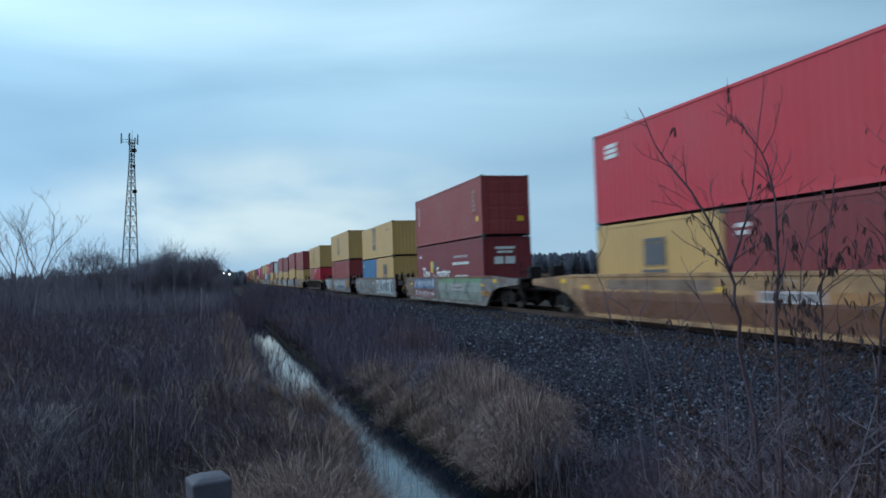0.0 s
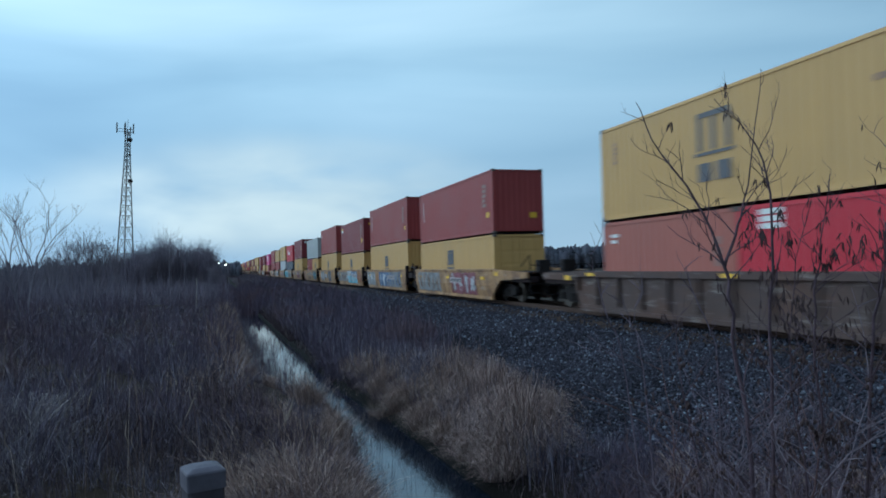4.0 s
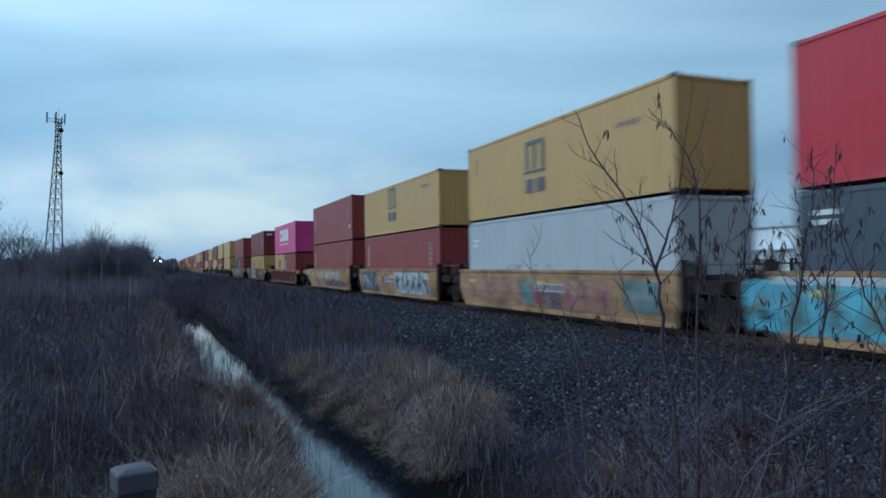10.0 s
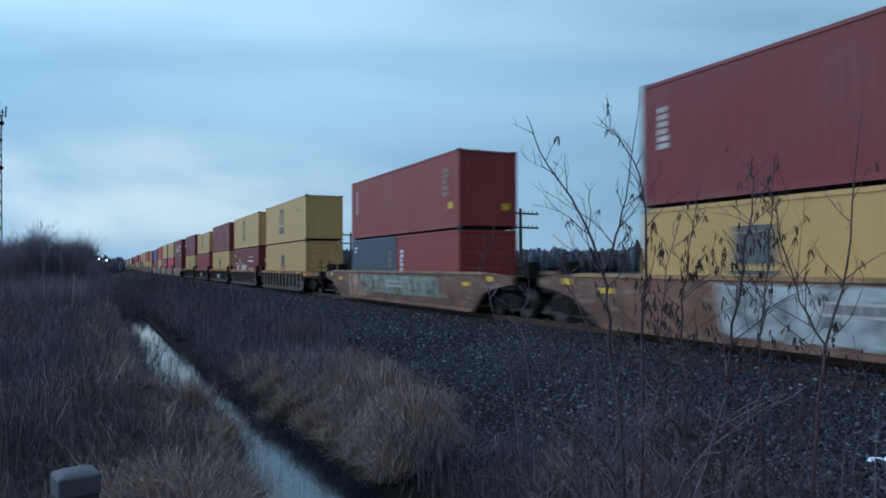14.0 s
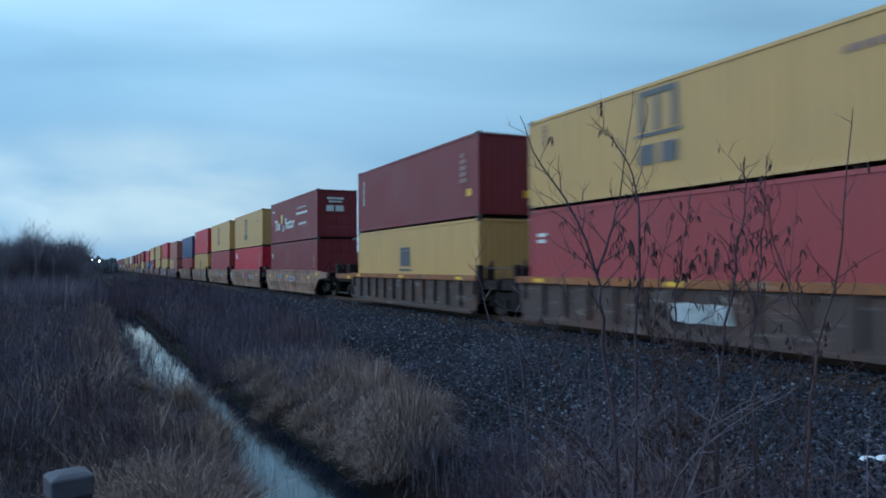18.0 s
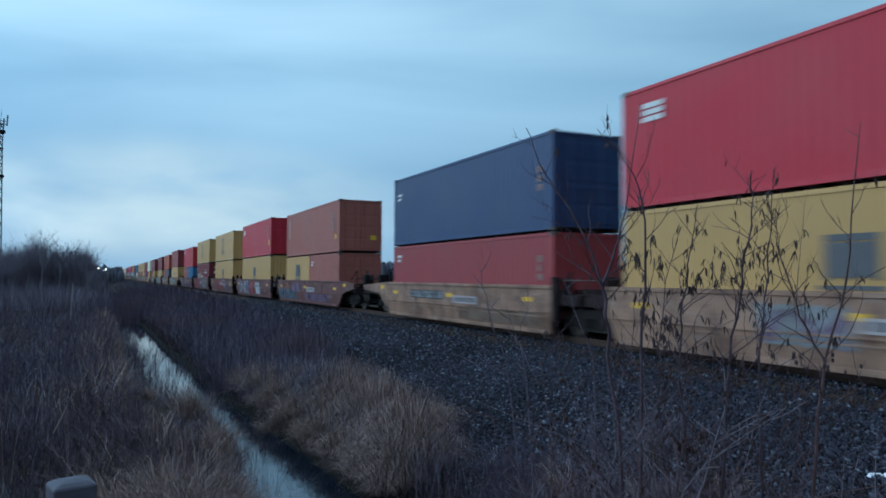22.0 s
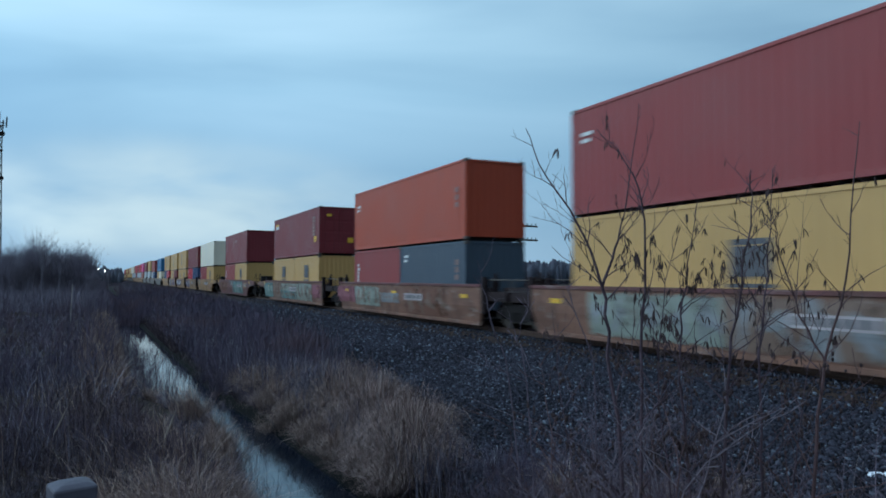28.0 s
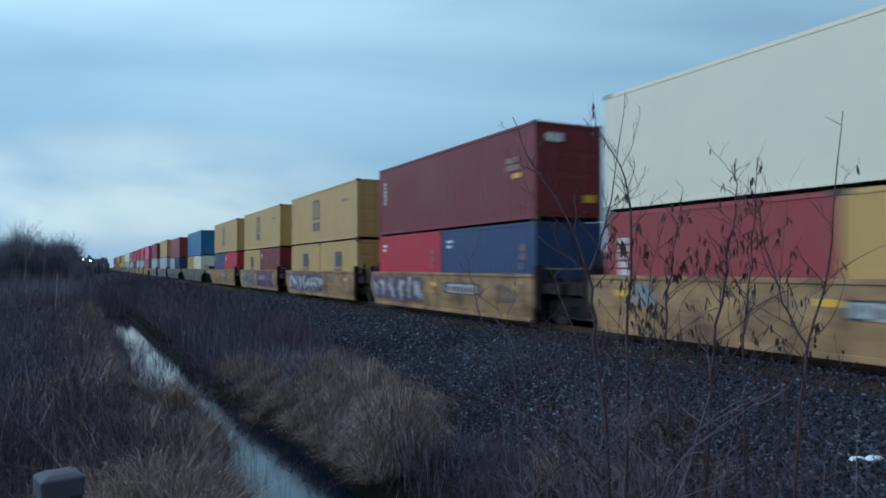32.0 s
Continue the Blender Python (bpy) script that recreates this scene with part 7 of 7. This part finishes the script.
def build_saplings():
    A, B = "bare grey-brown alder sapling hung with dark catkins", "thin bare reddish sapling without leaves"
    G = lambda x, y: (x, y, float(land(x, y)) - 0.05)  # noqa: E731
    sapling([G(2.66, 3.25), (2.55, 3.08, 0.40), (2.50, 3.12, 1.21), (2.47, 3.14, 1.60), (2.37, 3.22, 1.94), (2.23, 3.32, 2.20), (2.13, 3.38, 2.48)], 1, 0.0135, 7, 0.42, A, M_TWIG)
    sapling([(2.47, 3.14, 1.58), (2.53, 3.10, 1.80), (2.57, 3.07, 2.0), (2.64, 3.01, 2.59)], 2, 0.0085, 4, 0.4, A, M_TWIG)
    sapling([G(2.76, 3.15), (2.62, 3.02, 0.41), (2.63, 3.01, 1.24), (2.65, 3.00, 1.84), (2.61, 3.03, 2.20), (2.45, 3.16, 2.46)], 3, 0.012, 9, 0.5, A, M_TWIG)
    sapling([G(2.98, 3.0), (2.80, 2.85, 0.44), (2.78, 2.88, 1.25), (2.80, 2.86, 1.60), (2.84, 2.81, 2.03)], 4, 0.010, 12, 0.6, A, M_TWIG)
    sapling([G(3.05, 2.9), (2.91, 2.74, 0.46), (2.95, 2.70, 1.20), (2.99, 2.66, 1.62), (3.03, 2.61, 1.99), (3.02, 2.62, 2.20)], 5, 0.011, 13, 0.62, A, M_TWIG)
    sapling([G(3.2, 2.7), (3.05, 2.59, 0.48), (3.04, 2.59, 1.26), (3.08, 2.56, 1.76), (3.09, 2.54, 2.20)], 6, 0.009, 12, 0.55, A, M_TWIG)
    sapling([G(3.35, 2.55), (3.19, 2.41, 0.56), (3.23, 2.36, 1.23), (3.29, 2.27, 1.76), (3.32, 2.23, 2.40)], 7, 0.0115, 7, 0.12, B, M_REDTWIG)
    sapling([(3.23, 2.36, 1.20), (3.16, 2.45, 1.45), (3.10, 2.5, 1.75), (3.08, 2.54, 1.95)], 17, 0.006, 6, 0.2, B, M_REDTWIG)
    sapling([G(2.66, 3.6), (2.52, 3.45, 0.3), (2.45, 3.5, 0.95), (2.40, 3.5, 1.45)], 8, 0.006, 7, 0.1, B, M_TWIG)
    sapling([G(3.5, 2.9), (3.45, 2.75, 0.3), (3.50, 2.70, 1.0), (3.60, 2.60, 1.5)], 9, 0.007, 9, 0.3, A, M_TWIG)
    sapling([G(2.9, 3.1), (2.74, 2.92, 0.42), (2.70, 2.96, 1.0), (2.72, 2.93, 1.5), (2.78, 2.87, 1.9)], 18, 0.007, 10, 0.55, A, M_TWIG)
    C = "thin bare pale shoot on the gravel bank"
    sapling([G(2.86, 4.30), (2.60, 4.32, 0.8), (2.48, 4.34, 1.25), (2.41, 4.38, 1.57), (2.37, 4.40, 1.76)], 19, 0.0065, 5, 0, C, M_SUCKER)
    sapling([G(2.78, 4.12), (2.66, 4.22, 0.9), (2.61, 4.26, 1.18), (2.55, 4.30, 1.44)], 20, 0.0065, 4, 0, C, M_SUCKER)
    sapling([(2.61, 4.26, 1.16), (2.63, 4.25, 1.27), (2.67, 4.23, 1.46)], 21, 0.004, 2, 0, C, M_SUCKER)
    sapling([G(2.84, 3.66), (2.80, 3.65, 0.9), (2.77, 3.67, 1.2), (2.70, 3.73, 1.45), (2.64, 3.77, 1.68)], 22, 0.006, 5, 0, C, M_SUCKER)
    r = random.Random(9)
    for k in range(230):      # low suckers and briars on the bank
        x, y = r.uniform(1.9, 5.6), r.uniform(3.0, 7.2)
        if x < 0.50 * y + 0.15 or (x < 0.72 * y and r.random() < 0.75):
            continue
        h = r.uniform(0.9, 1.9)
        b = G(x, y)
        sapling([b, (x + r.uniform(-0.4, 0.4), y + r.uniform(-0.3, 0.3), b[2] + h * 0.5), (x + r.uniform(-0.6, 0.6), y + r.uniform(-0.45, 0.45), b[2] + h * 0.88)], 30 + k, r.uniform(0.0055, 0.0095), 10, 0,
                "thin bare sucker among the saplings", r.choice((M_SUCKER, M_SUCKER, M_SUCKER, M_REDTWIG)), 3)
    for k in range(46):      # taller forked shoots between the saplings
        a, d = radians(r.uniform(29, 46)), r.uniform(3.7, 5.6)
        x, y = d * math.sin(a), d * math.cos(a)
        h = r.uniform(1.3, 2.2)
        b = G(x, y)
        sapling([b, (x + r.uniform(-0.15, 0.15), y + r.uniform(-0.12, 0.12), b[2] + h * 0.4), (x + r.uniform(-0.35, 0.35), y + r.uniform(-0.25, 0.25), b[2] + h * 0.75), (x + r.uniform(-0.6, 0.6), y + r.uniform(-0.4, 0.4), b[2] + h)],
                700 + k, r.uniform(0.0055, 0.009), 9, 0, "slender forked shoot with bare pale twigs", r.choice((M_SHOOT, M_SHOOT, M_SUCKER, M_TWIG, M_REDTWIG)), 4)
    for k in range(48):      # fine dark wands low on the bank
        a, d = radians(r.uniform(36, 54)), r.uniform(4.0, 6.4)
        x, y = d * math.sin(a), d * math.cos(a)
        h = r.uniform(0.8, 1.5)
        b = G(x, y)
        sapling([b, (x + r.uniform(-0.2, 0.2), y + r.uniform(-0.15, 0.15), b[2] + h * 0.5), (x + r.uniform(-0.45, 0.45), y + r.uniform(-0.3, 0.3), b[2] + h)],
                800 + k, r.uniform(0.0035, 0.006), 9, 0, "thin dark wand of bare scrub on the bank", r.choice((M_SUCKER, M_TWIG, M_REDTWIG)), 3)
    # a low purple-brown tangle on the bank below them
    q = np.random.default_rng(15)
    n = 3000
    x, y = q.uniform(3.0, 7.4, n), q.uniform(2.8, 8.2, n)
    k = (x > 0.62 * y + 0.2) & clumped(x, y, q, 1.6, -0.1)
    x, y = x[k], y[k]
    h = q.uniform(0.25, 0.85, len(x))
    v, f = sprays(x, y, h, np.full(len(x), 0.0024), h * np.abs(q.normal(0.3, 0.4, len(x))), q, 6)
    tagged(new("bank_tangle", soup("bank_tangle", v, f, M_WEED)), "low purple-brown tangle of weeds under the saplings", "weeds", kind="stuff")
    for k, (x, y, h, s) in enumerate(((5.3, 7.3, 0.55, 0.5), (5.0, 6.5, 0.5, 0.5), (5.7, 6.5, 0.45, 0.45), (4.7, 7.4, 0.5, 0.5), (6.3, 5.9, 0.35, 0.4), (4.3, 5.9, 0.4, 0.4), (3.1, 4.6, 0.42, 0.4), (3.45, 4.9, 0.4, 0.4), (2.85, 5.0, 0.38, 0.4), (3.3, 4.2, 0.36, 0.35))):
        tussock(x, y, 420, h, s, 300 + k, M_STRAW if k > 5 or k % 2 == 0 else M_WEED, "low brown grass tuft on the gravel bank")
    # bleached grass in the field
    for k, (x, y, h, s) in enumerate(((-3.0, 11.6, 0.7, 0.8), (-2.4, 11.0, 0.6, 0.7), (-3.6, 12.6, 0.7, 0.8), (-2.8, 12.8, 0.65, 0.7), (-3.5, 11.0, 0.7, 0.8), (-4.2, 12.0, 0.7, 0.8), (-2.7, 10.0, 0.6, 0.7))):
        tussock(x, y, 420, h, s, 340 + k, M_PALE, "bleached grey-buff grass tuft in the field")
    # dry grass round their feet
    q = np.random.default_rng(5)
    n = 17000
    x, y = q.uniform(2.2, 5.8, n), q.uniform(3.2, 9.0, n)
    k = (x > 0.40 * y + 0.6) & clumped(x, y, q, 1.9, 0.65) & (x < 5.6)
    x, y = x[k], y[k]
    v, f = blades(x, y, q.uniform(0.2, 0.75, len(x)), np.full(len(x), 0.0022), q.uniform(0.05, 0.55, len(x)), q)
    tagged(new("bank_grass", soup("bank_grass", v, f, M_BRUSH)), "thin brown grass under the saplings", "grass", kind="stuff")


def build_post():
    root = tagged(new("marker_post"), "square grey weathered post with a low pyramid cap", "post")
    bm = bmesh.new()
    box(bm, -0.060, 0.060, -0.060, 0.060, -0.35, 1.0, bevel=0.012)
    part("shaft", bm, M_POST, root)
    bm = bmesh.new()
    rings = []
    for w, z, c in ((0.0635, 0.985, 0.010), (0.0645, 1.040, 0.010), (0.0615, 1.046, 0.010), (0.04, 1.056, 0.008), (0.012, 1.060, 0.004)):
        ring = []
        for q in range(4):
            for e in range(4):      # a square with rounded corners
                t = radians(90 * q + 30 * e)
                ring.append(bm.verts.new(((1, -1, -1, 1)[q] * (w - c) + c * math.cos(t), (1, 1, -1, -1)[q] * (w - c) + c * math.sin(t), z)))
        rings.append(ring)
    for a, b in zip(rings, rings[1:]):
        for k in range(16):
            bm.faces.new((a[k], a[(k + 1) % 16], b[(k + 1) % 16], b[k]))
    bm.faces.new(rings[-1])
    bm.faces.new(rings[0][::-1])
    part("cap", bm, M_CAP, root, "grey cap with rounded corners")
    root.matrix_world = pose(-0.08, 2.62, -0.082, 0, 0, 14)


def build_stake():
    x, y = -1.6, 45.0
    bm = bmesh.new()
    box(bm, -0.025, 0.025, -0.02, 0.02, float(land(x, y)) - 0.2, 1.25, bevel=0.005)
    ob = tagged(part("stake", bm, M_STAKE), "pale weathered wooden stake standing in the brush", "stake")
    ob.matrix_world = pose(x, y, 0, 0, 2, 10)


def build_snow():
    r = random.Random(2)
    for x, y, s in ((8.10, 5.34, 0.085), (8.24, 5.20, 0.10)):
        bm = bmesh.new()
        c = bm.verts.new((0, 0, 0.035))
        rim = [bm.verts.new((s * r.uniform(0.7, 1.2) * math.cos(a) * 1.5, s * r.uniform(0.6, 1.1) * math.sin(a), 0.0)) for a in (2 * math.pi * k / 14 for k in range(14))]
        mid = [bm.verts.new((v.co.x * 0.7, v.co.y * 0.7, 0.022 + r.uniform(-0.006, 0.008))) for v in rim]
        for k in range(14):
            j = (k + 1) % 14
            bm.faces.new((rim[k], rim[j], mid[j], mid[k]))
            bm.faces.new((mid[k], mid[j], c))
        ob = tagged(part("snow_patch", bm, M_SNOW), "small leftover patch of white snow on the gravel", "snow", "snow patches")
        ob.matrix_world = pose(x, y, float(land(x, y)) + 0.0)


build_grass()
build_thicket()
plumes(85, 3)
build_tussocks()
build_overhang()
build_saplings()
build_post()
build_stake()
build_snow()


# ---- what moves ----
def motions():
    for thing, y, z in MOVING:
        walk(thing, [(t, pose(XT, y - run(t), z)) for t in (0, 4, 8, 12, 16, 20, 24, 28, 32)])


motions()
